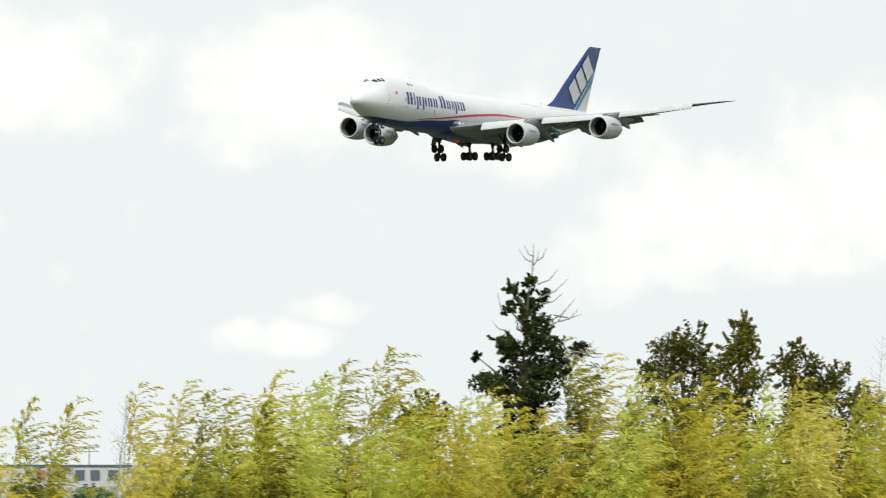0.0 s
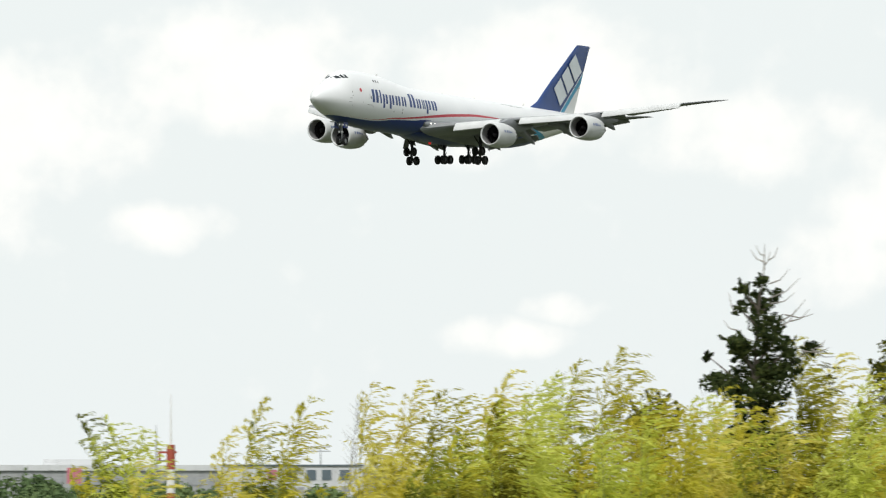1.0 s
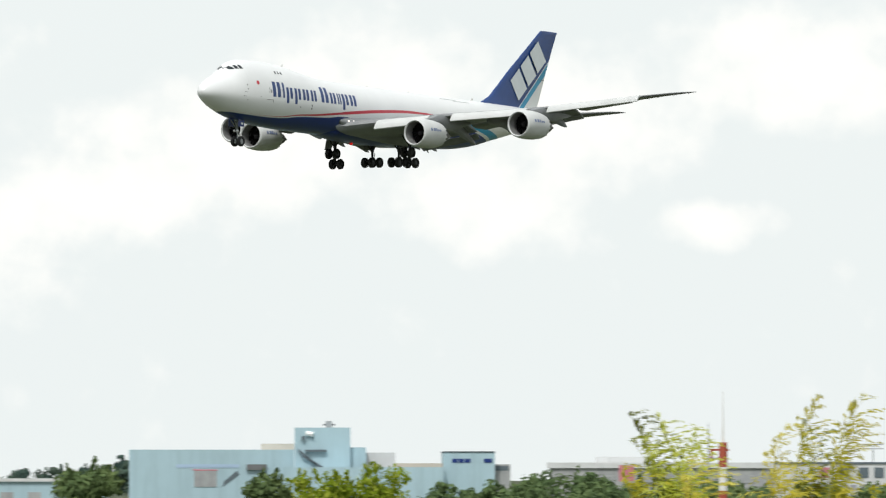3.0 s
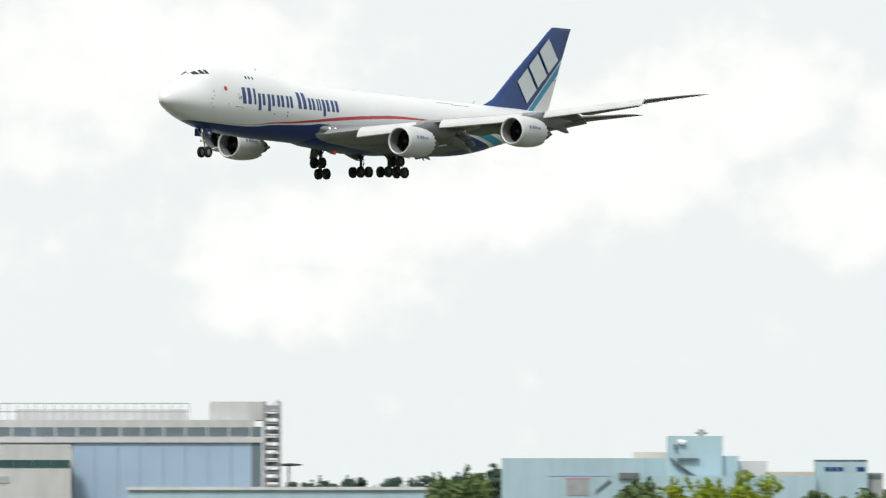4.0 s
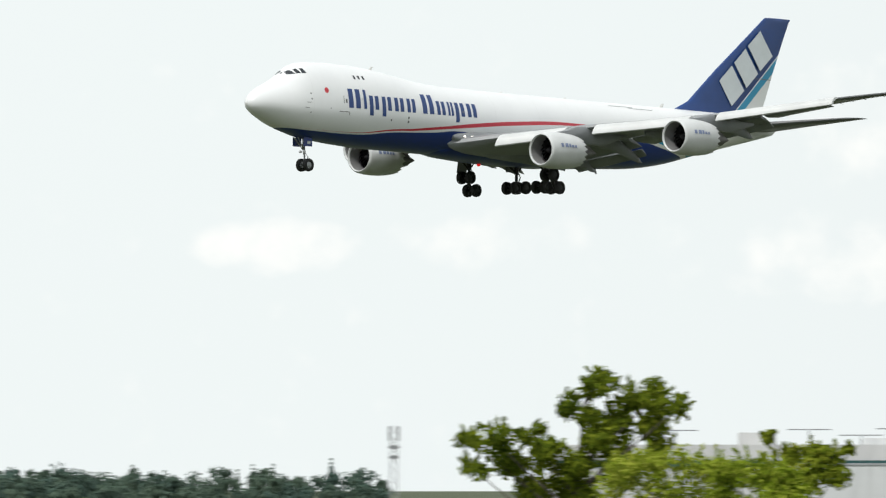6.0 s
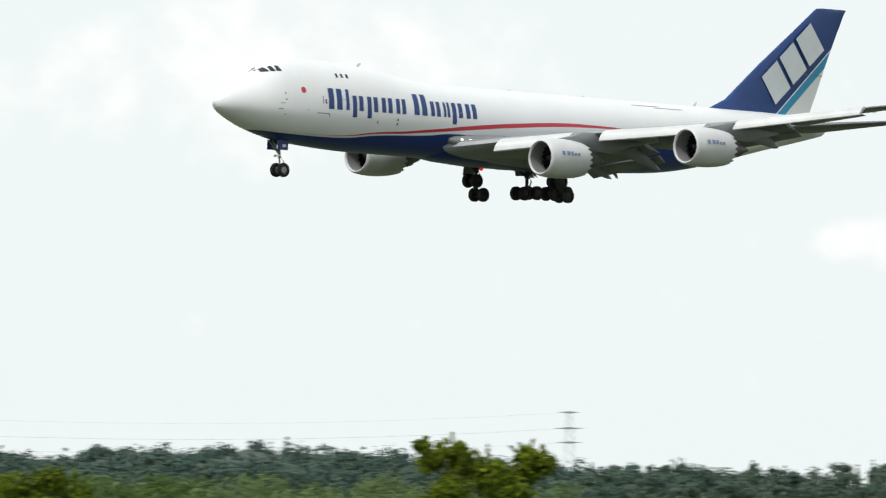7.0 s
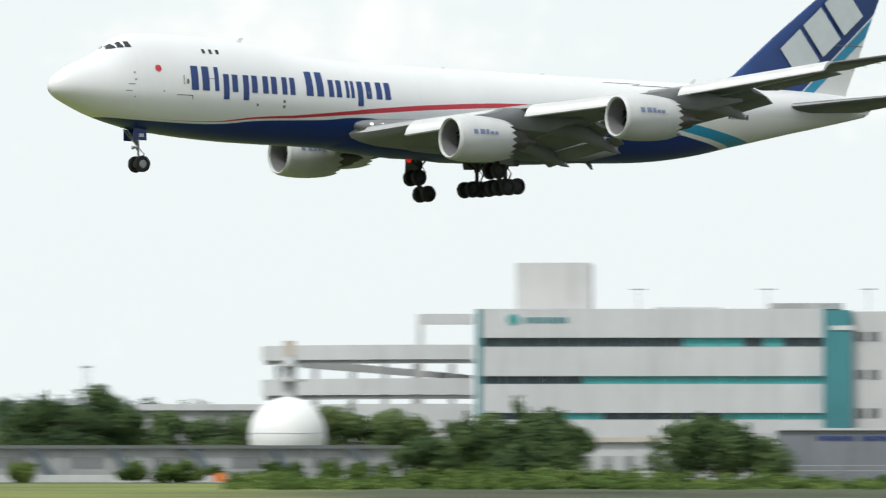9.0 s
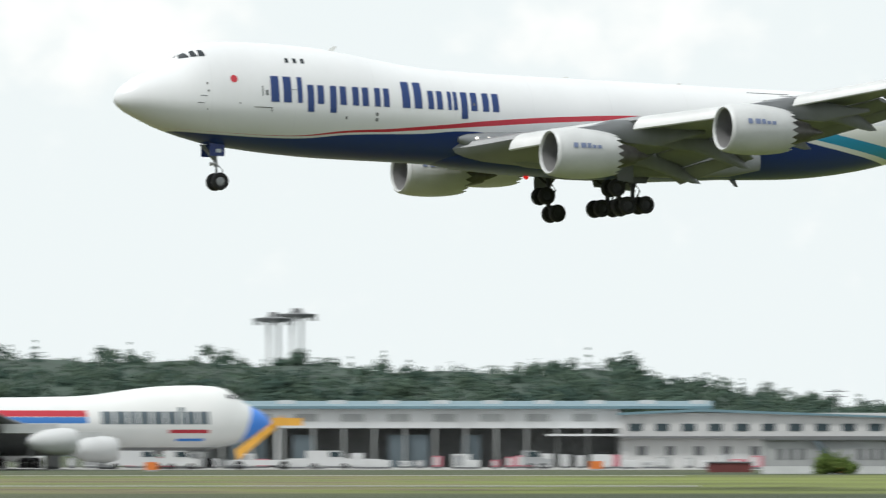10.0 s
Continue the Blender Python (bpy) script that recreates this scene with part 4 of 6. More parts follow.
    me = bpy.data.meshes.new(name)
    me.vertices.add(4 * n), me.loops.add(4 * n), me.polygons.add(n)
    me.vertices.foreach_set("co", v.ravel())
    me.loops.foreach_set("vertex_index", np.arange(4 * n))
    me.polygons.foreach_set("loop_start", np.arange(n) * 4)
    me.materials.append(mat)
    me.update(calc_edges=True)
    me.validate()
    ob = new(name, me)
    ob.parent = parent
    if label:
        tagged(ob, label)
    return ob


def shell_points(rng, centre, r, n, squash=0.85):
    """Leaf places in a ragged ball, most of them near its skin."""
    p = rng.normal(size=(n, 3))
    p /= np.linalg.norm(p, axis=1, keepdims=True)
    rad = r * (0.35 + 0.75 * rng.random(n) ** 0.6)
    return np.asarray(centre) + p * rad[:, None] * np.array([1, 1, squash]), p


def clump_tree(name, label, m, clumps, mat, leaf, density, seed, trunk=0.16, kind_word="tree", spread=0.6, squash=0.85, group="", shoots=6):
    """A tree from clumps (x, z, r): tapered trunk, a limb to each clump, small leaves."""
    rng = np.random.default_rng(seed)
    t = thing(name, label, kind_word, m, group)
    top = max(z for x, z, r in clumps)
    cx = sum(x * r for x, z, r in clumps) / sum(r for x, z, r in clumps)
    pts, dirs, shoot, shoot_way = [], [], [], []
    wood = Shape()
    tx = [cx + 0.12 * math.sin(k * 2.1 + seed) for k in range(5)]
    spine = [(tx[k], 0.0, top * 0.93 * k / 4) for k in range(5)]
    wood.tube(spine, [trunk, trunk * 0.8, trunk * 0.55, trunk * 0.35, trunk * 0.1], 8)
    for i, (x, z, r) in enumerate(clumps):
        y = rng.uniform(-spread, spread) * max(abs(x - cx), r) * 0.9
        n = int(density * r * r * 14) + 20
        for k in range(3):  # lobes make the outline uneven
            o = rng.normal(size=3) * r * 0.38
            q, d = shell_points(rng, (x + o[0], y + o[1], z + o[2] * 0.8), r * (0.68 + 0.32 * rng.random()), n // 3, squash)
            pts.append(q), dirs.append(d + np.array([0, 0, 0.25]))
        for k in range(shoots):  # young shoots stand out of the clump
            w = rng.normal(size=3) + np.array([0, 0, 0.5])
            w /= np.linalg.norm(w)
            u = rng.random(int(9 + 26 * r))[:, None]
            end = r * rng.uniform(1.15, 1.6)
            line = np.array([x, y, z]) + w * end * (0.55 + 0.45 * u) + np.array([0.0, 0.0, 0.12 * r]) * u * u
            shoot.append(line + rng.normal(size=line.shape) * 0.05 * r), shoot_way.append(np.tile(w, (len(line), 1)) + rng.normal(size=line.shape) * 0.55)
        zb = max(0.4, z - abs(x - cx) * 0.7 - r)
        k = min(3.9, zb / (top * 0.93) * 4)
        a = Vector(spine[int(k)]).lerp(Vector(spine[min(4, int(k) + 1)]), k - int(k))
        mid = a.lerp(Vector((x, y, z)), 0.55) + Vector((0, 0, -0.1 * r))
        wood.tube([a, mid, (x, y, z)], [trunk * 0.36, trunk * 0.22, trunk * 0.06], 5)
    part("trunk", wood, BARK, t, "brown trunk and limbs", smooth=60)
    leaf_part("crown", np.concatenate(pts + shoot), np.concatenate(dirs + shoot_way), leaf, leaf * 0.58, mat, t, seed=seed + 1, face=np.concatenate(dirs), loose=0.55)
    return t


def bamboo(m, height, lean, mat, seed, thick=1.0, label="yellow-green feathery bamboo bending at its tip"):
    """A culm that arches at its tip, with drooping leafy branchlets; several culms share a root."""
    rng = np.random.default_rng(seed)
    t = thing("bamboo", label, "bamboo", m, "bamboo grove")
    wood, pts, dirs = Shape(), [], []
    for c in range(2 if thick > 0.6 else 1):
        ox, oy = rng.uniform(-0.5, 0.5, 2) * c
        h = height * (1 - 0.14 * c)
        path = []
        for k in range(9):
            s = k / 8
            path.append((ox + lean * s**3, oy + 0.3 * lean * s**3, h * (s - 0.05 * abs(lean) * s**4)))
        wood.tube(path, [0.045 * (1 - 0.9 * k / 8) for k in range(9)], 6)
        nodes = int(74 * thick) + 8
        for k in range(nodes):
            s = 0.2 + 0.8 * (k / nodes) ** 0.9
            i = min(7, int(s * 8))
            base = Vector(path[i]).lerp(Vector(path[i + 1]), s * 8 - i)
            reach = (0.42 + 1.0 * (1 - s) ** 0.6) * (0.6 + 0.7 * rng.random())
            a = rng.uniform(0, 6.28319)
            out = Vector((math.cos(a) + 0.55, math.sin(a), 0)).normalized()  # the wind combs them one way
            n = int((7 + 34 * (1 - s)) * (0.5 + 0.5 * thick))
            if s > 0.7:
                continue
            for q in rng.random(n) ** 0.75:
                p = base + out * reach * q + Vector((0, 0, reach * (0.75 * q - 0.8 * q * q)))
                pts.append(np.array(p) + rng.normal(size=3) * (0.035 + 0.07 * (1 - s)))
                dirs.append((out.x * 0.9 + 0.3 + rng.normal() * 0.25, out.y * 0.8 + rng.normal() * 0.25, 0.55 - 1.3 * q + rng.normal() * 0.2))
        # the feathery head: separate sprays, combed over by the wind
        step = 0.3
        for k in range(int(h * 0.42 / step)):
            s = 1.0 - k * step / h
            i = min(7, int(s * 8))
            base = Vector(path[i]).lerp(Vector(path[i + 1]), s * 8 - i)
            for j in range(2 if k < 2 else 3):
                a = rng.uniform(0, 6.28319)
                reach = min(1.15, 0.5 + 0.22 * k) * rng.uniform(0.7, 1.1)
                out = Vector((math.cos(a) + 0.45, math.sin(a), 0.0))
                for q in np.linspace(0.1, 1.0, int((9 + 9 * reach) * (0.55 + 0.45 * thick))):
                    p = base + out * reach * 0.75 * q + Vector((0.16 * q * q, 0, reach * (0.95 * q - 0.55 * q * q)))
                    pts.append(np.array(p) + rng.normal(size=3) * 0.03)
                    dirs.append((out.x * 0.9 + 0.35 + rng.normal() * 0.2, out.y * 0.8 + rng.normal() * 0.2, 0.55 - 1.25 * q + rng.normal() * 0.2))
    part("culm", wood, CULM, t, "thin jointed culm", smooth=60)
    leaf_part("leaves", np.array(pts), np.array(dirs), 0.24, 0.05, mat, t, seed=seed + 5)
    return t


def bare_sapling(m, height, seed, lean=0.3):
    rng = np.random.default_rng(seed)
    t = thing("bare_sapling", "thin leafless grey sapling among the bamboo", "sapling", m, "bare saplings")
    w = Shape()
    path = [(lean * (k / 6) ** 2, 0, height * k / 6) for k in range(7)]
    w.tube(path, [0.03 * (1 - 0.85 * k / 6) for k in range(7)], 5)
    for k in range(34):
        s = 0.45 + 0.55 * k / 34
        base = Vector((lean * s * s, 0, height * s))
        a = rng.uniform(0, 6.28319)
        ln = 0.25 + 0.95 * (1 - s)
        tip = base + Vector((math.cos(a) * ln, math.sin(a) * ln, ln * 0.9))
        w.tube([base, base.lerp(tip, 0.5) - Vector((0, 0, 0.04)), tip], [0.009, 0.007, 0.003], 3)
    part("branch_spray", w, TWIG, t)
    return t


def woods(name, label, az0, az1, d0, d1, skyline, mat, count, seed, leaf=0.9, rad=(1.6, 3.4), per=150, floor=0.0):
    """Woods that nobody could count: crowns of small leaves under a skyline of (bearing, height)."""
    rng = np.random.default_rng(seed)
    pts, dirs = [], []
    for i in range(count):
        az, d = rng.uniform(az0, az1), d0 + (d1 - d0) * rng.random()
        zt = np.interp(az, [a for a, h in skyline], [h for a, h in skyline])
        share = 0.55 + 0.45 * (d - d0) / max(1, d1 - d0)
        zt = floor + (zt - floor) * share * rng.uniform(0.82, 1.04)
        r = rng.uniform(*rad)
        x, y = math.sin(radians(az)) * d, math.cos(radians(az)) * d
        conic = rng.random() < 0.16
        if conic:  # a conifer: tiers that narrow to a spire
            for k in range(9):
                h = k / 8
                q, dd = shell_points(rng, (x, y, zt + 0.5 - h * r * 3.2), r * (0.07 + 0.6 * h), int(per * (0.02 + 0.2 * h)), 0.8)
                pts.append(q), dirs.append(dd + np.array([0, 0, 0.35]))
        else:
            for k in range(5):
                o = rng.normal(size=3) * r * 0.42
                rr = r * rng.uniform(0.45, 0.75)
                q, dd = shell_points(rng, (x + o[0] * 1.3, y + o[1], zt - r * 0.75 + o[2] * 0.55 - (k > 2) * r * 0.5), rr, per // 5, 0.85)
                pts.append(q), dirs.append(dd + np.array([0, 0, 0.3]))
        # the body of the tree down to the ground
        n = per // 4
        col = np.stack([x + rng.normal(size=n) * r * 0.5, y + rng.normal(size=n) * r * 0.5, rng.uniform(0.0, max(0.5, zt - r), n)], 1)
        pts.append(col), dirs.append(rng.normal(size=(n, 3)) + np.array([0, -0.6, 0.2]))
    ob = leaf_part(name, np.concatenate(pts), np.concatenate(dirs), leaf, leaf * 0.8, mat, seed=seed + 3, face=np.concatenate(dirs), loose=0.25)
    return tagged(ob, label, "woods", kind="stuff")


def U(t, k):
    return [((x * k), z * k + 4.0, r * k) for x, z, r in t]


# the bamboo grove: bearing, height, lean, fullness
GROVE = [
    (5.99, 5.85, -0.9, 0.8, 1), (6.12, 5.6, -0.7, 0.7, 1), (6.05, 4.9, 0.5, 0.8, 1), (6.82, 6.35, 0.7, 0.55, 0), (6.66, 5.2, 0.5, 0.6, 0), (7.06, 6.45, 0.9, 0.7, 0), (7.0, 5.3, -0.3, 0.6, 1), (7.62, 6.85, 0.4, 0.45, 0),
    (7.90, 7.0, 0.5, 0.8, 0), (8.05, 6.6, 0.6, 0.8, 0), (7.8, 6.0, -0.5, 0.9, 0), (8.24, 6.3, 0.4, 0.8, 0), (8.50, 7.2, 0.5, 0.8, 0), (8.63, 7.0, 0.9, 0.8, 1), (8.76, 7.3, 0.8, 0.8, 1), (8.97, 7.85, 0.6, 0.9, 0),
    (9.2, 8.45, 0.8, 0.7, 0), (9.32, 7.4, 0.6, 0.8, 0), (9.5, 6.6, 0.4, 0.9, 0), (9.95, 6.7, 0.6, 0.7, 0), (10.1, 6.3, -0.4, 0.9, 1), (10.35, 6.2, 0.3, 1, 0),
    (10.58, 8.2, 0.3, 1, 0), (10.66, 8.5, -0.3, 1, 0), (10.78, 7.9, 0.3, 1, 0), (10.95, 7.0, 0.5, 0.9, 1), (11.05, 7.1, 0.3, 1, 0), (11.22, 7.1, 0.3, 1, 0), (11.4, 6.8, 0.4, 1, 0), (11.6, 6.9, -0.3, 1, 0),
    (11.85, 6.7, 0.4, 1, 1), (12.05, 6.8, 0.4, 1, 0), (12.25, 6.6, 0.4, 1, 0), (12.5, 6.4, 0.4, 1, 0), (12.7, 6.9, -0.4, 1, 0), (13.0, 6.8, 0.4, 1, 0),
]
rg = random.Random(4)
for i, (az, h, lean, full, green) in enumerate(GROVE):
    bamboo(spot(az, rg.uniform(294, 312)), h + 0.55, lean * 1.4, BAMBOOGREEN if green else BAMBOO, 100 + i, full)
# the lower rank before it
for i in range(62):
    az = 7.72 + 5.2 * (i + rg.random()) / 62
    h = (5.0 if az < 8.2 else 5.9) + rg.uniform(-1.1, 0.7)
    bamboo(spot(az, rg.uniform(270, 290)), h, rg.uniform(-0.5, 0.7), BAMBOOGREEN if rg.random() < 0.3 else BAMBOO, 300 + i, 1.0, "dense yellow-green bamboo in the grove's front rank")
for az, h in ((6.7, 4.2), (6.9, 3.9), (7.2, 3.3), (6.2, 4.4), (5.8, 4.2), (7.45, 3.5), (7.62, 4.6)):
    bamboo(spot(az, rg.uniform(270, 290)), h, rg.uniform(-0.5, 0.5), BAMBOO, int(az * 100), 0.8, "low yellow-green bamboo at the grove's edge")
for az, h, lean in ((8.97, 7.9, 0.3), (7.55, 6.9, 0.5), (7.6, 6.4, 0.2), (9.92, 7.2, 0.2), (11.24, 9.3, 0.1), (12.66, 9.2, 0.4), (12.72, 8.4, 0.3), (6.95, 5.9, 0.3)):
    bare_sapling(spot(az, 316), h, int(az * 50), lean)

# the old evergreen that stands out of the grove, its tip and weather side dead
cedar = clump_tree("cedar", "tall dark evergreen with dead bare tips over bamboo", spot(10.36, 305),
                   [(x, z, r * 0.82) for x, z, r in U([(-36, 336, 15), (-2, 350, 15), (-8, 312, 26), (-40, 300, 12), (20, 320, 14), (0, 270, 32), (-50, 240, 26), (-30, 225, 34), (22, 245, 30), (42, 225, 22), (-97, 215, 9), (-70, 175, 28), (-18, 185, 42), (34, 190, 38), (-50, 150, 34), (4, 145, 42), (82, 228, 15), (-10, 95, 44), (-45, 60, 40), (20, 50, 40), (0, 0, 44)], 0.02)],
                   DARKLEAF, 0.18, 120, 11, 0.2, "tree", 0.8, 0.8)
for x0, z0, x1, z1 in ((0, 330, 3, 400), (3, 370, 4, 418), (5, 380, 14, 405), (12, 388, 28, 412), (4, 384, -22, 408), (5, 395, -12, 415), (12, 345, 48, 372), (14, 320, 66, 355), (16, 310, 58, 330), (28, 275, 78, 318), (40, 290, 92, 292), (36, 270, 60, 300), (50, 278, 84, 300), (70, 225, 122, 232), (88, 228, 130, 215), (95, 230, 112, 245), (-45, 262, -70, 280), (-50, 292, -60, 330)):
    a, b = Vector((x0 * 0.02, 0, z0 * 0.02 + 4)), Vector((x1 * 0.02, 0.3, z1 * 0.02 + 4))
    part("dead_branch", Shape().tube([a, a.lerp(b, 0.55) - Vector((0, 0, 0.14)), b], [0.03, 0.022, 0.008], 5), TWIG, cedar, "bleached dead branch")
clump_tree("tree", "round dark-leaved tree behind the bamboo", spot(11.38, 330), U([(-30, 220, 32), (20, 230, 34), (-45, 180, 34), (5, 185, 44), (40, 190, 30), (-20, 140, 36), (30, 130, 36), (0, 80, 44), (0, 30, 50)], 0.022), OLIVELEAF, 0.17, 60, 21, 0.2)
clump_tree("tree", "tall olive-green tree with layered boughs", spot(11.77, 325), U([(8, 270, 14), (-6, 250, 18), (18, 246, 18), (-12, 222, 24), (14, 215, 26), (-20, 185, 28), (20, 180, 30), (0, 140, 40), (0, 90, 46), (0, 40, 46)], 0.0217), OLIVELEAF, 0.18, 60, 22, 0.18)
clump_tree("tree", "olive-green tree with a forked crown", spot(12.16, 325), U([(0, 222, 16), (-26, 200, 18), (20, 198, 18), (-10, 175, 30), (30, 160, 30), (70, 170, 26), (60, 130, 36), (0, 130, 42), (110, 130, 24), (128, 120, 24), (20, 70, 50), (90, 70, 40)], 0.0217), OLIVELEAF, 0.18, 60, 23, 0.18)
clump_tree("tree", "dark olive tree between bamboo culms", spot(9.63, 318), U([(0, 120, 26), (-26, 105, 24), (18, 95, 26), (0, 70, 34), (-10, 30, 40)], 0.0212), OLIVELEAF, 0.18, 60, 24, 0.14)

# the tree close to the bank, with lime shrubs before it
clump_tree("tree", "leafy green tree with an open uneven crown", spot(-4.5, 225), [(x, z, r * 0.84) for x, z, r in U([(0, 188, 24), (-16, 168, 24), (44, 148, 30), (90, 150, 36), (132, 132, 28), (-60, 140, 26), (-30, 120, 26), (30, 105, 40), (80, 100, 40), (-10, 85, 40), (-130, 88, 26), (-190, 78, 34), (-236, 80, 22), (-170, 40, 40), (-100, 50, 36), (-40, 40, 44), (30, 40, 44), (110, 50, 30), (-230, 30, 24), (-120, 0, 44), (-40, -10, 50)], 0.015)], FRESHLEAF, 0.14, 260, 31, 0.13, shoots=10)
clump_tree("shrub", "lime-green leafy shrub on the field's edge", spot(-3.95, 218), U([(-100, 30, 24), (-50, 22, 32), (10, 20, 34), (60, 14, 34), (-110, -10, 34), (-30, -20, 40), (50, -25, 40)], 0.015), LIMELEAF, 0.13, 190, 32, 0.06, "shrub")
clump_tree("shrub", "lime-green leafy shrub on the field's edge", spot(-3.42, 216), U([(-70, 20, 28), (-20, 24, 32), (30, 14, 34), (-60, -16, 34), (10, -20, 40), (60, -20, 34)], 0.0145), LIMELEAF, 0.13, 190, 38, 0.06, "shrub")
clump_tree("tree", "leafy green tree with thin side shoots", spot(-3.05, 222), [(x, z, r * 0.82) for x, z, r in U([(-84, 82, 16), (-50, 50, 24), (-10, 46, 28), (30, 54, 22), (56, 62, 12), (-70, 20, 34), (-10, 10, 40), (30, 10, 30), (-40, -30, 44)], 0.015)], FRESHLEAF, 0.14, 250, 33, 0.09, shoots=10)
clump_tree("tree", "yellow-green tree crown over the field's edge", spot(-9.5, 225), [(x, z, r * 0.9) for x, z, r in U([(-100, 58, 16), (-52, 56, 20), (-85, 30, 30), (-40, 22, 34), (20, 10, 38), (80, 40, 24), (110, 34, 20), (95, 12, 34), (40, -20, 44), (-60, -20, 44)], 0.015)], FRESHLEAF, 0.14, 250, 34, 0.1, shoots=11)
clump_tree("shrub", "yellow-green shrub at the field's edge", spot(-12.45, 225), U([(20, -14, 28), (-20, -22, 30), (60, -26, 30), (-70, -36, 34), (0, -44, 40), (50, -50, 40)], 0.015), FRESHLEAF, 0.14, 250, 35, 0.06, "shrub")
clump_tree("shrub", "bright green shrub with upright shoots", spot(3.9, 225), U([(-100, -18, 18), (-56, -28, 26), (-10, -24, 26), (30, -16, 26), (70, -22, 28), (10, -50, 34), (-70, -54, 34), (60, -54, 34)], 0.015), LIMELEAF, 0.13, 190, 36, 0.05, "shrub")

# ---- buildings behind the airfield ----


def slab(name, mat, parent, x0, x1, z0, z1, y0=0.0, y1=20.0, label=""):
    return part(name, Shape().box(min(x0, x1), y0, min(z0, z1), max(x0, x1), y1, max(z0, z1)), mat, parent, label)


def panes(parent, mat, x0, x1, z0, z1, count, y=-0.06, gap=0.12, name="window", label="", odd=None, oddmat=None):
    """A row of panes set proud of a wall by their frames."""
    w = (x1 - x0) / count
    for k in range(count):
        m = oddmat if odd and k in odd else mat
        slab(name, m, parent, x0 + w * k + gap / 2, x0 + w * (k + 1) - gap / 2, z0, z1, y, 0.02, label)


def rail(parent, x0, x1, z0, z1, y, count, mat):
    s = Shape()
    for k in range(count + 1):
        x = x0 + (x1 - x0) * k / count
        s.box(x - 0.04, y - 0.04, z0, x + 0.04, y + 0.04, z1)
    for z in (z1, (z0 + z1) / 2):
        s.box(x0, y - 0.03, z - 0.05, x1, y + 0.03, z + 0.05)
    return part("railing", s, mat, parent)


def lamp_mast(az, d, height, arms=2, wide=3.0):
    t = thing("lamp_mast", "tall thin steel lamp mast with cross arms", "lamp mast", spot(az, d), "lamp masts")
    part("pole", Shape().tube([(0, 0, 0), (0, 0, height)], [0.16, 0.08], 8), STEEL, t)
    for k in range(arms):
        part("arm", Shape().box(-wide / 2, -0.1, height - 0.15 - k * 0.7, wide / 2, 0.1, height - k * 0.7), STEEL, t)
    return t


# office glass greyed so that the air's haze is in its colour
HAZEGLASS = surface("hazed_office_glass", (0.14, 0.18, 0.21), 0.2, scale=0.4, vary=0.2)
# -- the glazed terminal with its tower --
K = 1 / 15.0
X, Z = (lambda a: (a - 640) * K), (lambda b: 4 + (878.3 - b) * K)
term = thing("terminal_building", "white terminal with pale blue glazing and square tower", "building", spot(-0.549, 1001.8))
slab("wall", PLASTER, term, X(410), X(968), 0, Z(768), 0, 30, "pale upper storey")
for a, b in ((500, 960),):
    panes(term, HAZEGLASS, X(a), X(b), Z(796), Z(781), 12, -0.12, 0.25)
slab("canopy_band", WHITEWALL, term, X(410), X(985), Z(808), Z(798), -0.6, -0.02)
panes(term, SKYGLASS, X(646), X(966), 0.0, Z(809), 8, -0.3, 0.05, "glazed_panel", "pale blue glazed panel")
slab("corner_glazing", HAZEGLASS, term, X(962), X(980), 0, Z(780), -0.35, 10)
slab("roof_house", PLASTER, term, X(892), X(988), Z(768) + 0.004, Z(735), 4, 16)
stair = Shape()
for a in (986, 1012):
    for yy in (0.2, 3.0):
        stair.box(X(a) - 0.16, yy - 0.16, 0, X(a) + 0.16, yy + 0.16, Z(735))
for k in range(9):
    z = 0.8 + k * 1.45
    stair.box(X(986), 0.1, z - 0.08, X(1012), 3.1, z + 0.08)
    stair.loft([[(X(987), 0.3, z), (X(1011), 0.3, z + 1.3), (X(1011), 0.3, z + 1.45), (X(987), 0.3, z + 0.15)], [(X(987), 1.2, z), (X(1011), 1.2, z + 1.3), (X(1011), 1.2, z + 1.45), (X(987), 1.2, z + 0.15)]])
for k in range(14):
    stair.box(X(988), 3.2, 0.2 + k * 0.95, X(1010), 3.3, 0.75 + k * 0.95)
part("stair_tower", stair, STEEL, term, "open steel stair tower")
slab("roof_screen", WHITEWALL, term, X(545), X(850), Z(768) + 0.004, Z(748), 8, 8.4)
rail(term, X(500), X(853), Z(768), Z(738), 6.0, 22, STEEL)
tower = slab("tower", WHITEWALL, term, X(381), X(502), Z(768) + 0.004, Z(692), 2, 11, "white square roof tower")
slab("tower_cap", SLATE, tower, X(380), X(503), Z(692) + 0.004, Z(688.5), 1.9, 11.1, "blue cap edge")
slab("sign_bar", DARKGREY, tower, X(462), X(498), Z(706), Z(699), 1.92, 2.02)
part("sign_swoosh", Shape().loft([[(X(392), y, Z(748)), (X(425), y, Z(741)), (X(412), y, Z(733)), (X(402), y, Z(742))] for y in (1.92, 2.02)]), STEEL, tower)
slab("step_roof", PLASTER, term, X(325), X(410), 0, Z(772), 3, 20)
core = slab("stair_core", PLASTER, term, X(243), X(360), 0, Z(780), -3, 12, "plain plastered stair core")
slab("stair_core", PLASTER, term, X(360.5), X(413), 0, Z(782), -2.4, 12)
for z in (805, 880):
    slab("window", DARKGREY, core, X(268), X(284), Z(z + 12), Z(z - 6), -3.06, -2.9)
    slab("window", DARKGREY, term, X(366), X(400), Z(z + 10), Z(z), -2.46, -2.3)
front = slab("office_block", PLASTER, term, X(350), X(643), 0, Z(812), -8, -3.05, "long plastered office block")
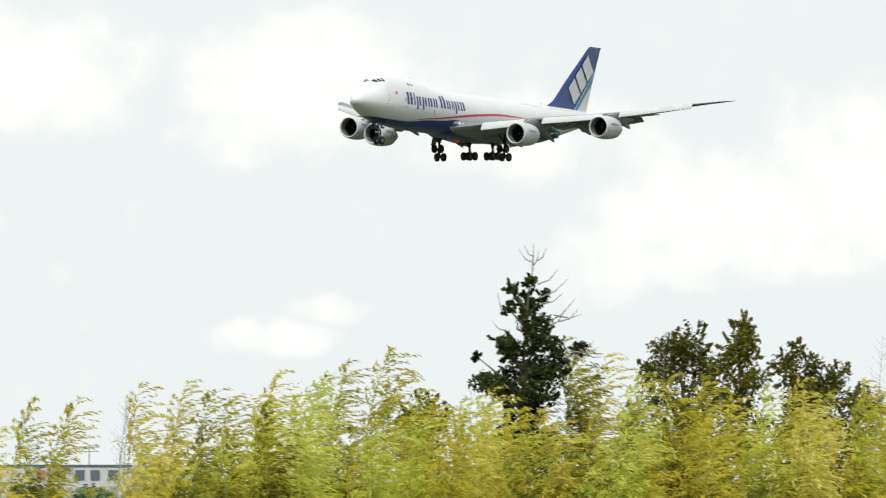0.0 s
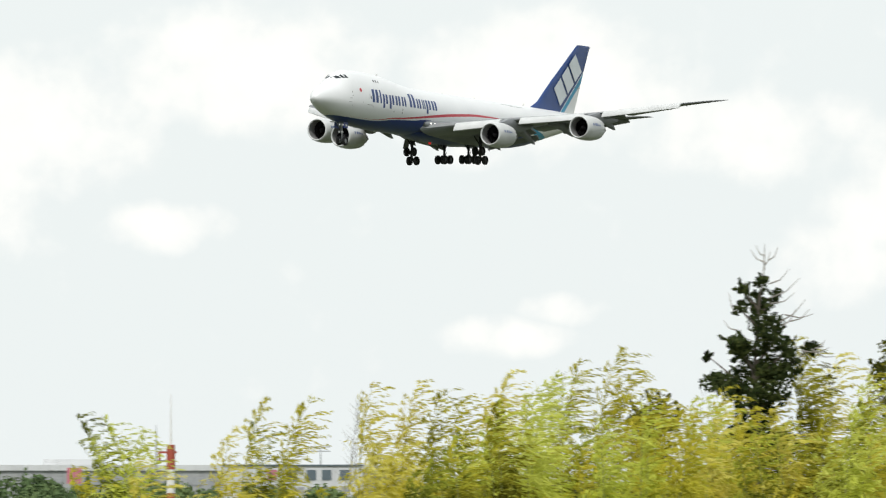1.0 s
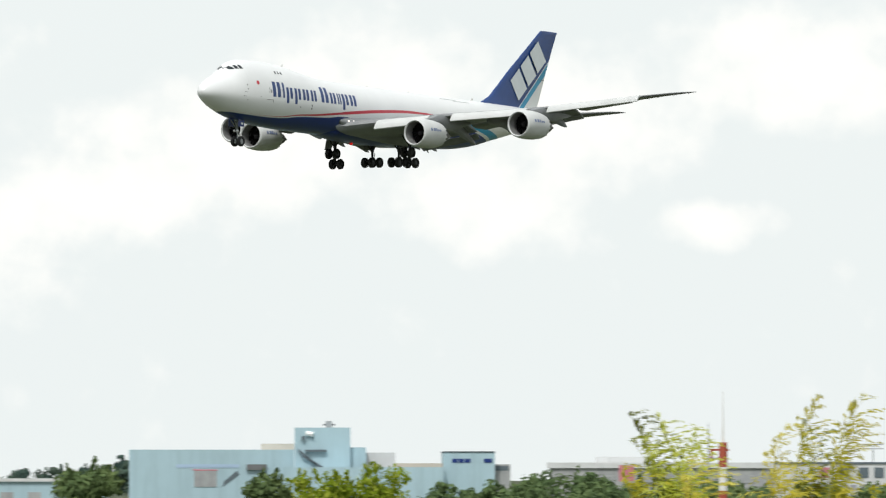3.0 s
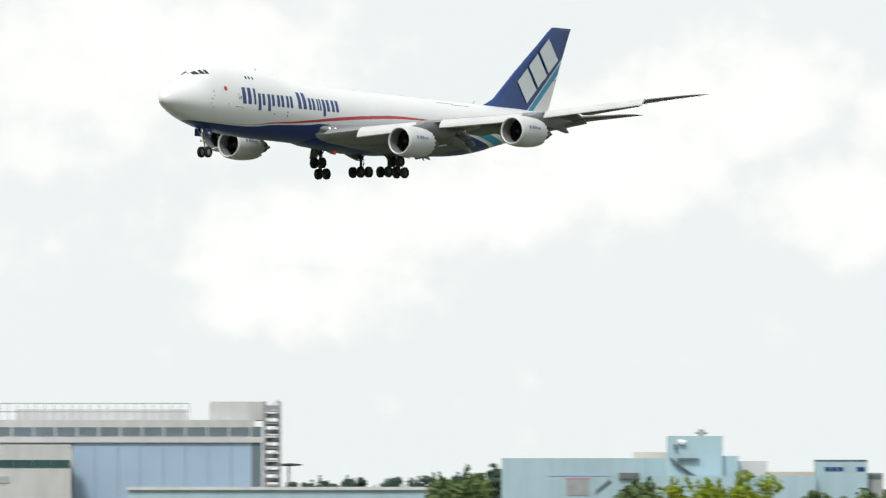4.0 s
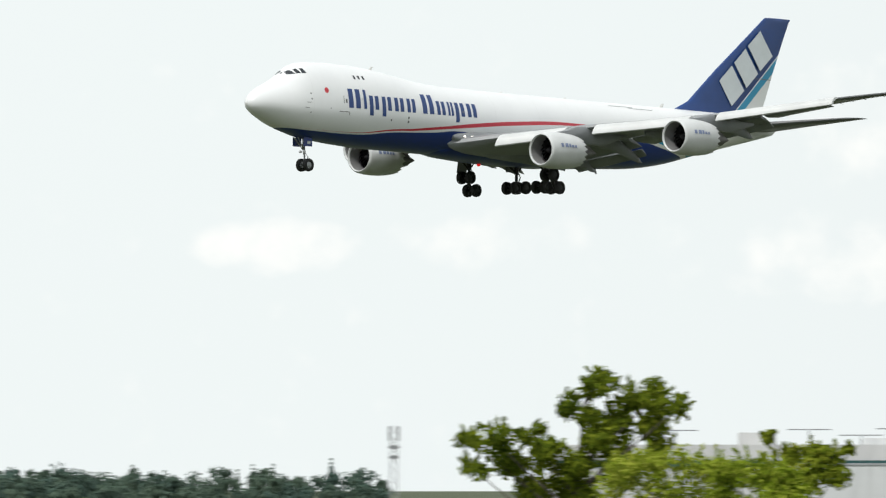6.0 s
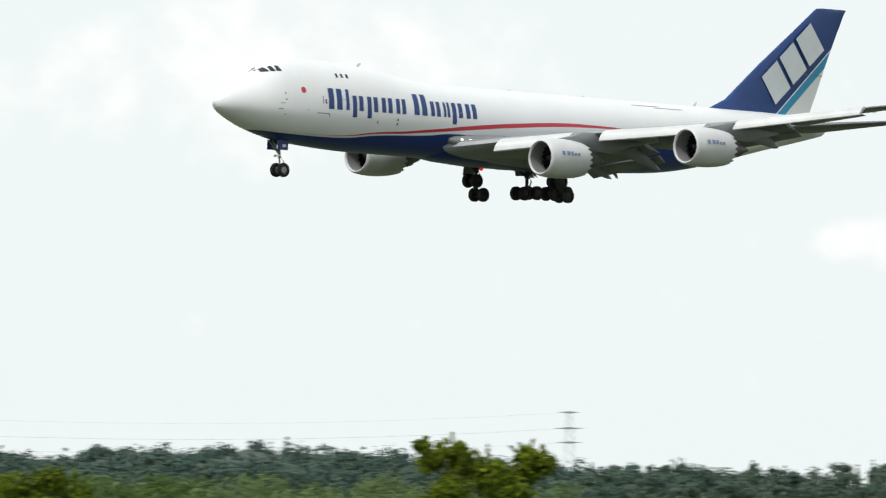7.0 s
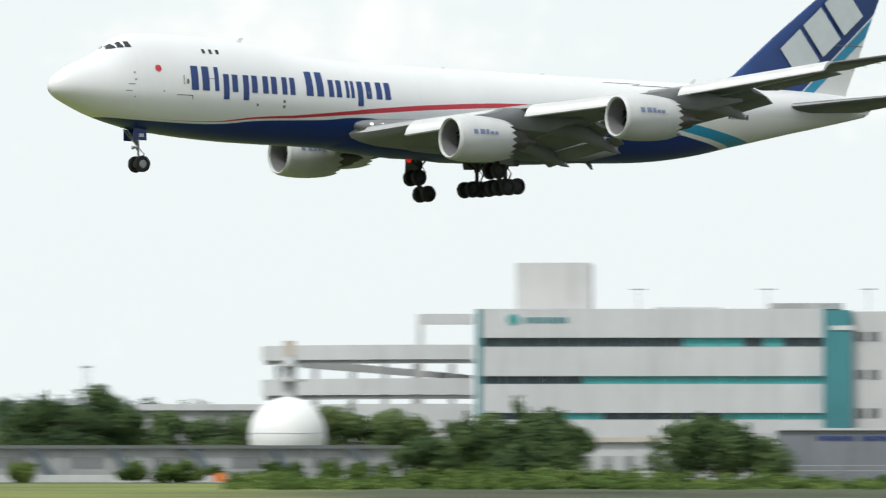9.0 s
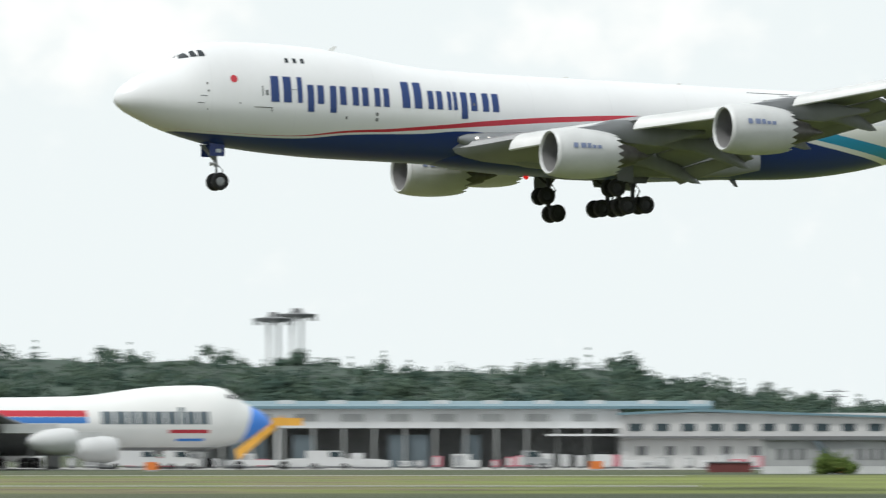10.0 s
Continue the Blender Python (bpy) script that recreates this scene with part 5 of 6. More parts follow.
panes(term, GREENGLASS, X(350), X(641), Z(852), Z(839), 9, -8.1, 0.02, "window", "dark green window", {3, 4}, STEEL)
for a, b in ((370, 420), (485, 535)):
    slab("vent_grille", GREYWALL, term, X(a), X(b), Z(880), Z(868), -8.08, -7.9)
long_ = slab("long_block", PLASTER, term, X(-494), X(242), 0, Z(808), 0, 25, "long pale two-storey block")
panes(term, GREENGLASS, X(-480), X(238), Z(848), Z(836), 16, -0.08, 0.02, "window", "dark green window")
slab("roof_house", PLASTER, term, X(-160), X(-98), Z(808) + 0.004, Z(786), 6, 14)
slab("roof_house", WHITEWALL, term, X(62), X(150), Z(808) + 0.004, Z(796), 6, 14)
slab("roof_tank", STEEL, term, X(205), X(216), Z(808) + 0.004, Z(794), 6, 8)
for a, b in ((145, 225), (-80, -30)):
    slab("loading_door", DARKGREY, term, X(a), X(b), Z(890), Z(873), -0.1, 0.02)
slab("canopy", DARKGREY, term, X(40), X(242), Z(894), Z(890), -2.5, 0)
shed = thing("white_shed", "low white flat-roofed shed with plain walls", "shed", spot(-2.9, 985))
slab("wall", WHITEWALL, shed, -7.5, 8.3, 0, 6.2, 0, 12)
slab("sign_bar", STEEL, shed, -4.6, -1.9, 4.7, 5.4, -0.05, 0.05)
slab("roof_edge", STEEL, shed, -7.6, 8.4, 6.204, 6.45, -0.1, 12.1)
for a, h in ((-3.1, 10.9), (-2.5, 11), (-1.9, 10.4), (-4.0, 10.8), (-2.75, 10.2)):
    lamp_mast(a, 1060, h, 1, 5.5)
board = thing("round_roof_light", "dark disc lamp head on a short mast", "lamp mast", spot(0.93, 1010))
part("pole", Shape().tube([(0, 0, 0), (0, 0, 6.0)], 0.12, 8), STEEL, board)
part("head", Shape().spin([(5.9, 0.2), (6.0, 1.5), (6.15, 1.6), (6.3, 0.3)], (0, 0, 0), "z", 20), DARKGREY, board, smooth=40)

# -- the pale blue factory --
K = 1 / 12.5
X, Z = (lambda a: (a - 850) * K), (lambda b: 4 + (834.8 - b) * K)
fac = thing("factory", "pale blue clad factory with a square tower", "factory", spot(3.482, 1202))
slab("hall", BLUECLAD, fac, X(557), X(849), 0, Z(792), 0, 40, "pale blue clad hall")
slab("tower", BLUECLAD, fac, X(849.5), X(948), 0, Z(753), -1, 12, "pale blue tower")
slab("shoulder", BLUECLAD, fac, X(948.5), X(976), 0, Z(788), 0, 12)
slab("low_hall", BLUECLAD, fac, X(830), X(1112), 0, Z(823), -6, -1.05)
slab("roof_house", BEIGE, fac, X(790), X(849), Z(792) + 0.004, Z(781), 8, 16)
slab("roof_house", WHITEWALL, fac, X(976.5), X(1028), 0, Z(797), 4, 16)
slab("gallery", BEIGE, fac, X(1028.5), X(1112), 0, Z(816), 4, 10)
slab("annexe", BLUECLAD, fac, X(1112.5), X(1203), 0, Z(797), -3, 14, "pale blue annexe")
slab("annexe_cap", SLATE, fac, X(1112), X(1203.5), Z(797) + 0.004, Z(795), -3.1, 14.1)
slab("lean_to", GREYWALL, fac, X(1203.6), X(1231), 0, Z(818), -1, 8)
slab("window", SLATE, fac, X(1205), X(1228), Z(829), Z(821), -1.06, -0.9)
panes(fac, NAVY, X(1127), X(1161), Z(815), Z(808), 3, -3.08)
panes(fac, NAVY, X(1183), X(1199), Z(815), Z(808), 1, -3.08)
mastb = slab("aerial_box", STEEL, fac, X(905), X(916), Z(753) + 0.004, Z(741), 4, 5)
slab("aerial_bar", DARKGREY, mastb, X(900), X(921), Z(749), Z(746), 4.3, 4.7)
slab("stripe", SKYGLASS, fac, X(640), X(752), Z(824), Z(818), -0.06, 0.02)
slab("shutter", STEEL, fac, X(672), X(712), Z(858), Z(829), -0.08, 0.02)
slab("shutter_frame", SIGNRED, fac, X(670), X(714), Z(829), Z(827), -0.1, 0.02)
part("emblem", Shape().loft([[(X(722), y, Z(858)), (X(752), y, Z(836)), (X(748), y, Z(829)), (X(725), y, Z(848))] for y in (-0.06, 0.02)]), SLATE, fac)
slab("loading_gantry", DARKGREY, fac, X(765), X(800), Z(828), Z(818), -0.5, 0.1)
fs = Shape()
for k, (a, b, c, d) in enumerate(((856, 790, 890, 818), (862, 800, 900, 822))):
    fs.loft([[(X(a), y, Z(b)), (X(c), y, Z(d)), (X(c), y, Z(d + 5)), (X(a), y, Z(b + 5))] for y in (-1.5, -1.1)])
fs.box(X(868), -1.6, Z(796), X(906), -1.05, Z(792)).box(X(862), -1.5, Z(776), X(868), -1.2, Z(768))
part("outer_stair", fs, SLATE, fac, "dark outside stair")
fs = Shape().tube([(X(870), -1.2, Z(763)), (X(882), -1.4, Z(765))], 0.35, 8)
part("flood_lamp", fs, DOMEWHITE, fac)
farhall = thing("long_hall", "long low grey hall with white eaves", "hall", spot(6.5, 1500))
slab("wall", GREYWALL, farhall, -34, 40, 0, 5.0, 0, 20)
slab("roof_edge", WHITEWALL, farhall, -34.5, 40.5, 5.004, 6.0, -0.4, 20.4, "white eaves")
# windows in pale steel, the haze over the far hall put into their colour
panes(farhall, STEEL, -30, 36, 2.4, 3.8, 16, -0.1, 1.4)
slab("roof_house", WHITEWALL, farhall, -26, -16, 6.004, 7.0, 4, 12)
office = thing("office_building", "white office building with two rows of windows", "building", spot(7.32, 1340))
slab("wall", WHITEWALL, office, -14, 8, 0, 5.6, 0, 14)
slab("eaves", SLATE, office, -14.2, 8.2, 5.604, 5.85, -0.2, 14.2)
for k, x in enumerate((-7.0, -3.8, -0.8, 1.6, 4.4)):
    slab("window", SIGNRED if k == 0 else SLATE, office, x, x + 1.5, 3.4, 5.0, -0.1, 0.02)
    slab("window", STEEL, office, x + 0.2, x + 1.3, 1.4, 2.3, -0.1, 0.02)
    slab("window", STEEL, office, x - 1.4, x - 0.4, 1.4, 2.3, -0.1, 0.02)
lamp_mast(7.38, 1400, 8.9, 2, 3.2)
sign = thing("red_billboard", "red billboard on steel legs by the trees", "billboard", spot(5.72, 900))
slab("board", SIGNRED, sign, -0.8, 0.8, 3.2, 4.9, -0.08, 0.08)
slab("leg", STEEL, sign, -0.6, -0.45, 0, 3.2, -0.06, 0.06)
slab("leg", STEEL, sign, 0.45, 0.6, 0, 3.2, -0.06, 0.06)
# red and white obstruction mast
mast = thing("antenna_mast", "red and white banded antenna mast with cross arm", "mast", spot(6.37, 500))
for z0, z1, m in ((0, 2.0, MASTRED), (2.0, 3.0, MASTRED), (3.0, 4.4, MASTWHITE), (4.4, 5.85, MASTRED)):
    part("band", Shape().tube([(0, 0, z0 + 0.002), (0, 0, z1)], [0.26, 0.25], 14), m, mast, smooth=40)
part("whip", Shape().tube([(0, 0, 5.85), (0, 0, 7.0), (0, 0, 8.85)], [0.09, 0.05, 0.02], 6), MASTWHITE, mast)
part("cross_arm", Shape().box(-0.75, -0.06, 5.35, 0.35, 0.06, 5.47).box(-0.75, -0.08, 4.95, -0.6, 0.08, 5.47), MASTRED, mast)
part("side_whip", Shape().tube([(-0.86, 0, 4.0), (-0.86, 0, 5.6), (-0.86, 0, 7.0)], [0.06, 0.05, 0.02], 6).box(-0.86, -0.03, 4.9, 0, 0.03, 4.96), STEEL, mast)
# low depot in front of the terminal
depot = thing("depot", "long low white depot with flat roof", "depot", spot(1.45, 930))
slab("wall", BLUECLAD, depot, -26, 12.5, 0, 3.15, 0, 10)
slab("roof_edge", WHITEWALL, depot, -26.2, 12.7, 3.154, 3.5, -0.3, 10.2)
slab("sign_bar", SLATE, depot, 7.0, 12.3, 1.9, 3.0, -0.05, 0.05)
slab("sign_bar", WHITEWALL, depot, 9.2, 12.0, 2.3, 2.7, -0.08, -0.05)
panes(depot, GREYWALL, -24, 6, 0.8, 2.0, 10, -0.06, 1.6, "shutter")

# -- comms mast and pylons --
def lattice(name, label, az, d, h, w0, w1, arms, mat, group):
    t = thing(name, label, "mast", spot(az, d), group)
    s = Shape()
    r = max(0.06, w0 * 0.035)
    for a, b in ((-1, -1), (1, -1), (1, 1), (-1, 1)):
        s.tube([(a * w0, b * w0, 0), (a * w1, b * w1, h)], r, 4)
    n = 9
    for k in range(n):
        z0, z1 = h * k / n, h * (k + 1) / n
        a0, a1 = w0 + (w1 - w0) * k / n, w0 + (w1 - w0) * (k + 1) / n
        for b in (-1, 1):
            s.tube([(-a0, b * a0, z0), (a1, b * a1, z1)], r * 0.7, 3).tube([(a0, b * a0, z0), (-a1, b * a1, z1)], r * 0.7, 3)
    part("lattice", s, mat, t)
    for z, w in arms:
        part("arm", Shape().loft([[(-w, 0, z), (0, -0.25, z - 0.35), (w, 0, z), (0, -0.25, z + 0.35)], [(-w, 0.1, z), (0, 0.25, z - 0.35), (w, 0.1, z), (0, 0.25, z + 0.35)]]), mat, t)
    return t


comms = lattice("comms_mast", "grey lattice mast with antenna ring", -5.9, 1100, 11.6, 0.55, 0.45, ((8.8, 0.9), (7.5, 0.8)), STEEL, "")
part("antenna", Shape().box(-0.75, -0.7, 9.6, -0.45, 0.7, 11.5).box(0.45, -0.7, 9.6, 0.75, 0.7, 11.5), STEEL, comms)
lattice("pylon", "thin grey lattice power pylon", -8.9, 2400, 23.2, 1.9, 0.7, ((23, 3.2), (18.5, 4.5), (14.5, 3.8)), STEEL, "pylons")
lattice("pylon", "thin grey lattice power pylon", -13.885, 2400, 24.6, 1.9, 0.7, ((23, 2.4), (18.5, 5.0), (14.5, 3.8)), STEEL, "pylons")
lattice("pylon", "thin grey lattice power pylon", -22.2, 2600, 28, 2.0, 0.8, ((27, 2.4), (20, 5.0), (15.5, 3.8)), STEEL, "pylons")
wires = thing("power_line", "thin sagging power cables strung between pylons", "power line", spot(-11.4, 2400))
half = 2400 * math.sin(radians(2.49))
for z, w in ((23, 0.0), (18.5, 4.0), (18.5, -4.0), (14.5, 3.4), (14.5, -3.4)):
    part("cable", Shape().tube([(half * q, w, z - 3.2 * (1 - q * q)) for q in (-1.9, -1.6, -1.3, -1, -0.75, -0.5, -0.25, 0, 0.25, 0.5, 0.75, 1)], 0.013, 4), STEEL, wires)

# -- the office block with the round bay --
K = 0.06
X, Z = (lambda a: (a - 700) * K), (lambda b: 4 + (785.1 - b) * K)
blk = thing("freight_office", "white office block with teal corner and window bands", "building", spot(-17.156, 901.6))
core = slab("block", PLASTER, blk, X(71), X(681), 0, Z(549), 0, 40, "pale office block")
for lo, hi in ((600, 549), (668, 616), (733, 682), (790, 745)):
    for k in range(6):
        w = (681 - 70) / 6
        slab("spandrel", WHITEWALL, core, X(70 + k * w) + 0.02, X(70 + (k + 1) * w) - 0.02, Z(lo), Z(hi), -0.5, -0.004, "white spandrel panel")
for lo, hi, odd in ((616, 600, {10, 11, 12, 14}), (682, 668, set(range(5, 17))), (745, 733, {4, 5, 12, 13, 14, 15, 16})):
    panes(core, DARKGLASS, X(78), X(680), Z(lo) + 0.02, Z(hi) - 0.02, 17, -0.14, 0.05, "window", "", odd, TEALGLASS)
slab("end_pier", TEAL, blk, X(66), X(76), 0, Z(549), -0.62, -0.505)
slab("roof_tower", PLASTER, blk, X(133), X(264), Z(549) + 0.004, Z(465), 6, 20, "tall plain roof tower")
slab("roof_house", GREYWALL, blk, X(585), X(715), Z(549) + 0.004, Z(538), 4, 14)
slab("parapet", WHITEWALL, blk, X(380), X(498), Z(549) + 0.004, Z(545), 3, 14)
for k in range(9):
    part("sign_bar", Shape().box(X(152 + k * 8.6), -0.56, Z(574), X(158 + k * 8.6), -0.505, Z(564)), TEAL, blk, "plain teal bar")
part("sign_disc", Shape().spin([(-0.56, 0.02), (-0.56, 0.62), (-0.505, 0.62)], (X(132), 0, Z(568)), "y", 18), TEALGLASS, blk)
slab("teal_corner", TEAL, blk, X(681.5), X(730), 0, Z(552), -1.2, 12, "teal clad corner")
slab("sign_bar", WHITEWALL, blk, X(693), X(735), Z(587), Z(579), -1.3, -1.21)
wing_ = slab("east_wing", PLASTER, blk, X(730.5), X(858), 0, Z(554), -0.4, 20)
for b in (590, 657, 725):
    for a in (738, 762):
        slab("window", DARKGREY, wing_, X(a), X(a + 16), Z(b + 17), Z(b), -0.46, -0.3)
slab("stair_glazing", SLATE, wing_, X(816), X(856), 0, Z(546), -0.9, -0.41, "dark glazed stair")
for k in range(4):
    slab("window", GREYWALL, wing_, X(836), X(850), Z(600 + k * 40), Z(580 + k * 40), -0.96, -0.91)


def bay(x0, x1, z0, z1, depth, mat, name, label=""):
    """A shallow curved front between two walls."""
    n = 14
    v = []
    for z in (z0, z1):
        for k in range(n + 1):
            t = k / n
            v.append((x0 + (x1 - x0) * t, -0.4 - depth * math.sin(math.pi * t) ** 0.6, z))
        v += [(x1, 1.0, z), (x0, 1.0, z)]
    m = n + 3
    f = [(k, (k + 1) % m, m + (k + 1) % m, m + k) for k in range(m)] + [tuple(range(m)), tuple(range(m, 2 * m))]
    return part(name, Shape().add(v, f), mat, blk, label, smooth=30)


for lo, hi, mat, nm in ((672, 651, SLATE, "bay_band"), (650.8, 628, BLIND, "blind_band"), (627.8, 601, SLATE, "bay_band"), (600.8, 578, GREENGLASS, "glazed_band"), (577.8, 555, SLATE, "bay_band")):
    bay(X(859), X(1094), Z(lo), Z(hi), 2.8, mat, nm, "curved band of the round bay")
bay(X(857), X(1097), Z(555) + 0.01, Z(551), 3.1, BEIGE, "bay_cornice")
bay(X(862), X(1092), Z(677), Z(672) - 0.01, 2.6, DARKGREY, "bay_soffit")
for k in range(1, 18):
    t = k / 18
    x, y = X(859) + (X(1094) - X(859)) * t, -0.4 - 2.85 * math.sin(math.pi * t) ** 0.6
    part("mullion", Shape().box(x - 0.05, y - 0.05, Z(650.5), x + 0.05, y + 0.05, Z(628.5)), DARKGREY, blk)
    part("mullion", Shape().box(x - 0.05, y - 0.05, Z(600.5), x + 0.05, y + 0.05, Z(578.5)), DARKGREY, blk)
slab("bay_core", PLASTER, blk, X(859), X(1094), 0, Z(553), 1.01, 16)
bay(X(862), X(1047), 0, Z(677.5), 1.9, WHITEWALL, "bay_stem", "curved white wall under the bay")
for a in (868, 888):
    slab("window", GREYWALL, blk, X(a), X(a + 11), Z(745), Z(726), -2.2, -0.4)
slab("dark_glazing", SLATE, blk, X(1048), X(1090), 0, Z(680), -1.2, 1.0, "dark glazed entrance")
slab("cap_tower", PLASTER, blk, X(917), X(1036), Z(551) + 0.01, Z(503), 3, 12, "pale cap tower")
slab("vent", DARKGREY, blk, X(918), X(930), Z(523), Z(514), 2.94, 3.02)
end = slab("end_wing", PLASTER, blk, X(1095), X(1190), 0, Z(577), 0, 18)
for b in (606, 665, 725):
    for a in (1110, 1139):
        slab("window", DARKGREY, end, X(a), X(a + 17), Z(b + 17), Z(b), -0.06, 0.02)
for a in (350, 580, 760, 880):
    part("roof_mast", Shape().tube([(X(a), 8, Z(549)), (X(a), 8, Z(512))], 0.05, 5).box(X(a) - 0.9, 7.95, Z(513), X(a) + 0.9, 8.05, Z(511)), STEEL, blk)
slab("entrance_canopy", WHITEWALL, blk, X(968), X(1090), Z(752), Z(742), -7, -3.6)

SHEDGREY = surface("shed_grey_metal", (0.2, 0.215, 0.235), 0.6, scale=0.25, vary=0.12, grime=0.3)
annex = thing("cargo_shed", "grey metal cargo shed with a row of sign bars", "shed", spot(-17.156, 880))
K = 880 / 15027
slab("wall", SHEDGREY, annex, X(598), X(1118), 0, Z(764), 0, 10, "grey metal wall")
slab("roof_edge", WHITEWALL, annex, X(596), X(1118), Z(764) + 0.004, Z(760), -0.3, 10)
slab("white_wall", WHITEWALL, annex, X(1118.5), X(1456), 0, Z(768), -1, 10, "white corrugated wall")
for k in range(6):
    slab("cladding_rail", LIGHTGREY, annex, X(1119), X(1455), Z(782 + k * 12), Z(781 + k * 12), -1.05, -1.003)
slab("end_return", GREYWALL, annex, X(1450), X(1456), 0, Z(767), -1.1, 10)
for k in range(22):
    if k not in (7, 16):
        part("sign_bar", Shape().box(X(670 + k * 9.6), -0.06, Z(782), X(677 + k * 9.6), -0.003, Z(774)), NAVY, annex, "plain navy bar")
sq = slab("sign_square", NAVY, annex, X(1038), X(1076), Z(801), Z(774), -0.08, -0.003)
slab("sign_field", DOMEWHITE, sq, X(1042), X(1072), Z(797), Z(790), -0.1, -0.084)
part("sign_disc", Shape().spin([(-0.1, 0.02), (-0.1, 0.42), (-0.082, 0.42)], (X(1057), 0, Z(783)), "y", 16), DOMEWHITE, sq)
part("outside_stair", Shape().loft([[(X(915), y, Z(852)), (X(1000), y, Z(800)), (X(1000), y, Z(793)), (X(905), y, Z(850))] for y in (-1.4, -0.4)]).box(X(998), -1.4, Z(797), X(1045), -0.4, Z(793)), DARKGREY, annex, "dark outside stair")
rail(annex, X(600), X(1450), Z(844), Z(826), -3.0, 40, STEEL)
slab("window", DARKGREY, annex, X(1130), X(1168), Z(790), Z(779), -1.06, -0.99)
slab("roof_step", LIGHTGREY, annex, X(1130), X(1320), Z(764) + 0.3, Z(757), 4, 9)
sheds = thing("low_shed", "low whitish shed with stained walls", "shed", spot(-18.65, 870))
slab("wall", WHITEWALL, sheds, -6.5, 5.2, 0, 4.05, 0, 8)
slab("roof", BEIGE, sheds, -6.8, 5.6, 4.004, 4.5, -0.4, 8.4)
panes(sheds, GREYWALL, -6, 5, 1.2, 2.6, 5, -0.06, 0.8, "door")

# -- the spiral car ramp --
ramp = thing("spiral_ramp", "white concrete spiral ramp joined to the office block", "ramp", spot(-19.81, 905))
R0 = 10.8


def ramp_band(z0, z1, r, x_end, mat, name, rise=0.0, thick=0.35, label=""):
    n, rings = 26, []
    for k in range(n + 1):
        t = k / n
        a = radians(184 + 86 * t)
        x, y = -3.0 + r * math.cos(a), r * math.sin(a) * 0.6 + 9
        dz = rise * t
        rings.append([(x, y, z0 + dz), (x, y, z1 + dz), (x + 0.3 * (1 - t), y + thick, z1 + dz), (x + 0.3 * (1 - t), y + thick, z0 + dz)])
    last = rings[-1]
    rings.append([(x_end, p[1], p[2]) for p in last])
    return part(name, Shape().loft(rings), mat, ramp, label, smooth=40)


ramp_band(12.75, 14.3, 16.3, 3.5, WHITEWALL, "parapet", 0.1, label="curved white parapet")
ramp_band(12.3, 12.74, 15.9, 3.5, GREYWALL, "deck", 0.1)
ramp_band(9.0, 10.7, 16.3, 3.5, WHITEWALL, "parapet", 0.12, label="curved white parapet")
ramp_band(8.5, 8.99, 15.9, 3.5, GREYWALL, "deck", 0.1)
ramp_band(4.0, 8.0, 16.5, 3.5, WHITEWALL, "parapet", 0.1)
part("inner_ramp", Shape().loft([[(-15, y, 12.0), (3.4, y, 10.6), (3.4, y, 11.2), (-15, y, 13.0)] for y in (8.0, 8.4)]), GREYWALL, ramp, "inner ramp wall")
for x in (-17.5, -13.5, -9.5, -6.0, -2.8, 1.2):
    part("column", Shape().tube([(x, 6.5, 0), (x, 6.5, 12.4)], 0.3, 10), GREYWALL, ramp, smooth=40)
part("link_bridge", Shape().box(-1.9, 4, 16.65, 3.5, 7, 17.75), WHITEWALL, ramp)
part("column", Shape().box(-2.5, 4, 0, -1.9, 6, 17.7), PLASTER, ramp)
lowhall = thing("low_hall", "long low grey hall beyond the trees", "hall", spot(-21.2, 960))
slab("wall", GREYWALL, lowhall, -11, 24, 0, 7.6, 0, 20)
slab("roof_edge", WHITEWALL, lowhall, -11.2, 24.2, 7.604, 8.3, -0.4, 20)

# -- radome on its stand, and the beacon tower behind --
dome = thing("radome", "white spherical radome on a round stand", "radome", spot(-20.845, 880))
part("ball", Shape().spin([(4.0 * math.sin(math.pi * (k / 14 - 0.38)) , max(0.02, 4.0 * math.cos(math.pi * (k / 14 - 0.38)))) for k in range(13)] , (0, 0, 4.7), "z", 28), DOMEWHITE, dome, smooth=60)
part("stand", Shape().spin([(0, 2.4), (1.4, 2.4)], (0, 0, 0), "z", 20), GREYWALL, dome)
part("seam", Shape().spin([(4.9, 3.93), (4.96, 4.02), (5.02, 3.93)], (0, 0, 0), "z", 28), LIGHTGREY, dome)
bt = thing("beacon_tower", "pale tower with railed decks and beige cap", "tower", spot(-20.83, 896))
part("shaft", Shape().tube([(0, 0, 0), (0, 0, 13.2)], [0.9, 0.7], 12), WHITEWALL, bt, smooth=40)
part("cap", Shape().box(-0.65, -0.65, 13.2, 0.65, 0.65, 14.7), BEIGE, bt)
for z in (7.6, 10.4, 12.0):
    part("deck", Shape().spin([(z, 0.8), (z, 1.6), (z + 0.25, 1.6), (z + 0.25, 0.8)], (0, 0, 0), "z", 16), LIGHTGREY, bt)

# ---- the blast wall, hedges, hangar and apron ----
wallt = thing("blast_wall", "long pale concrete wall with slanting dark buttresses", "wall", spot(-22.45, 850))
for k in range(12):
    slab("wall_panel", GREYWALL, wallt, -39 + k * 6.5, -32.56 + k * 6.5, 0, 3.35, 0, 1.2)
slab("coping", DARKGREY, wallt, -39, 39, 3.354, 3.7, -0.5, 1.4, "dark coping")
for k in range(9):
    x = -34 + k * 8.0
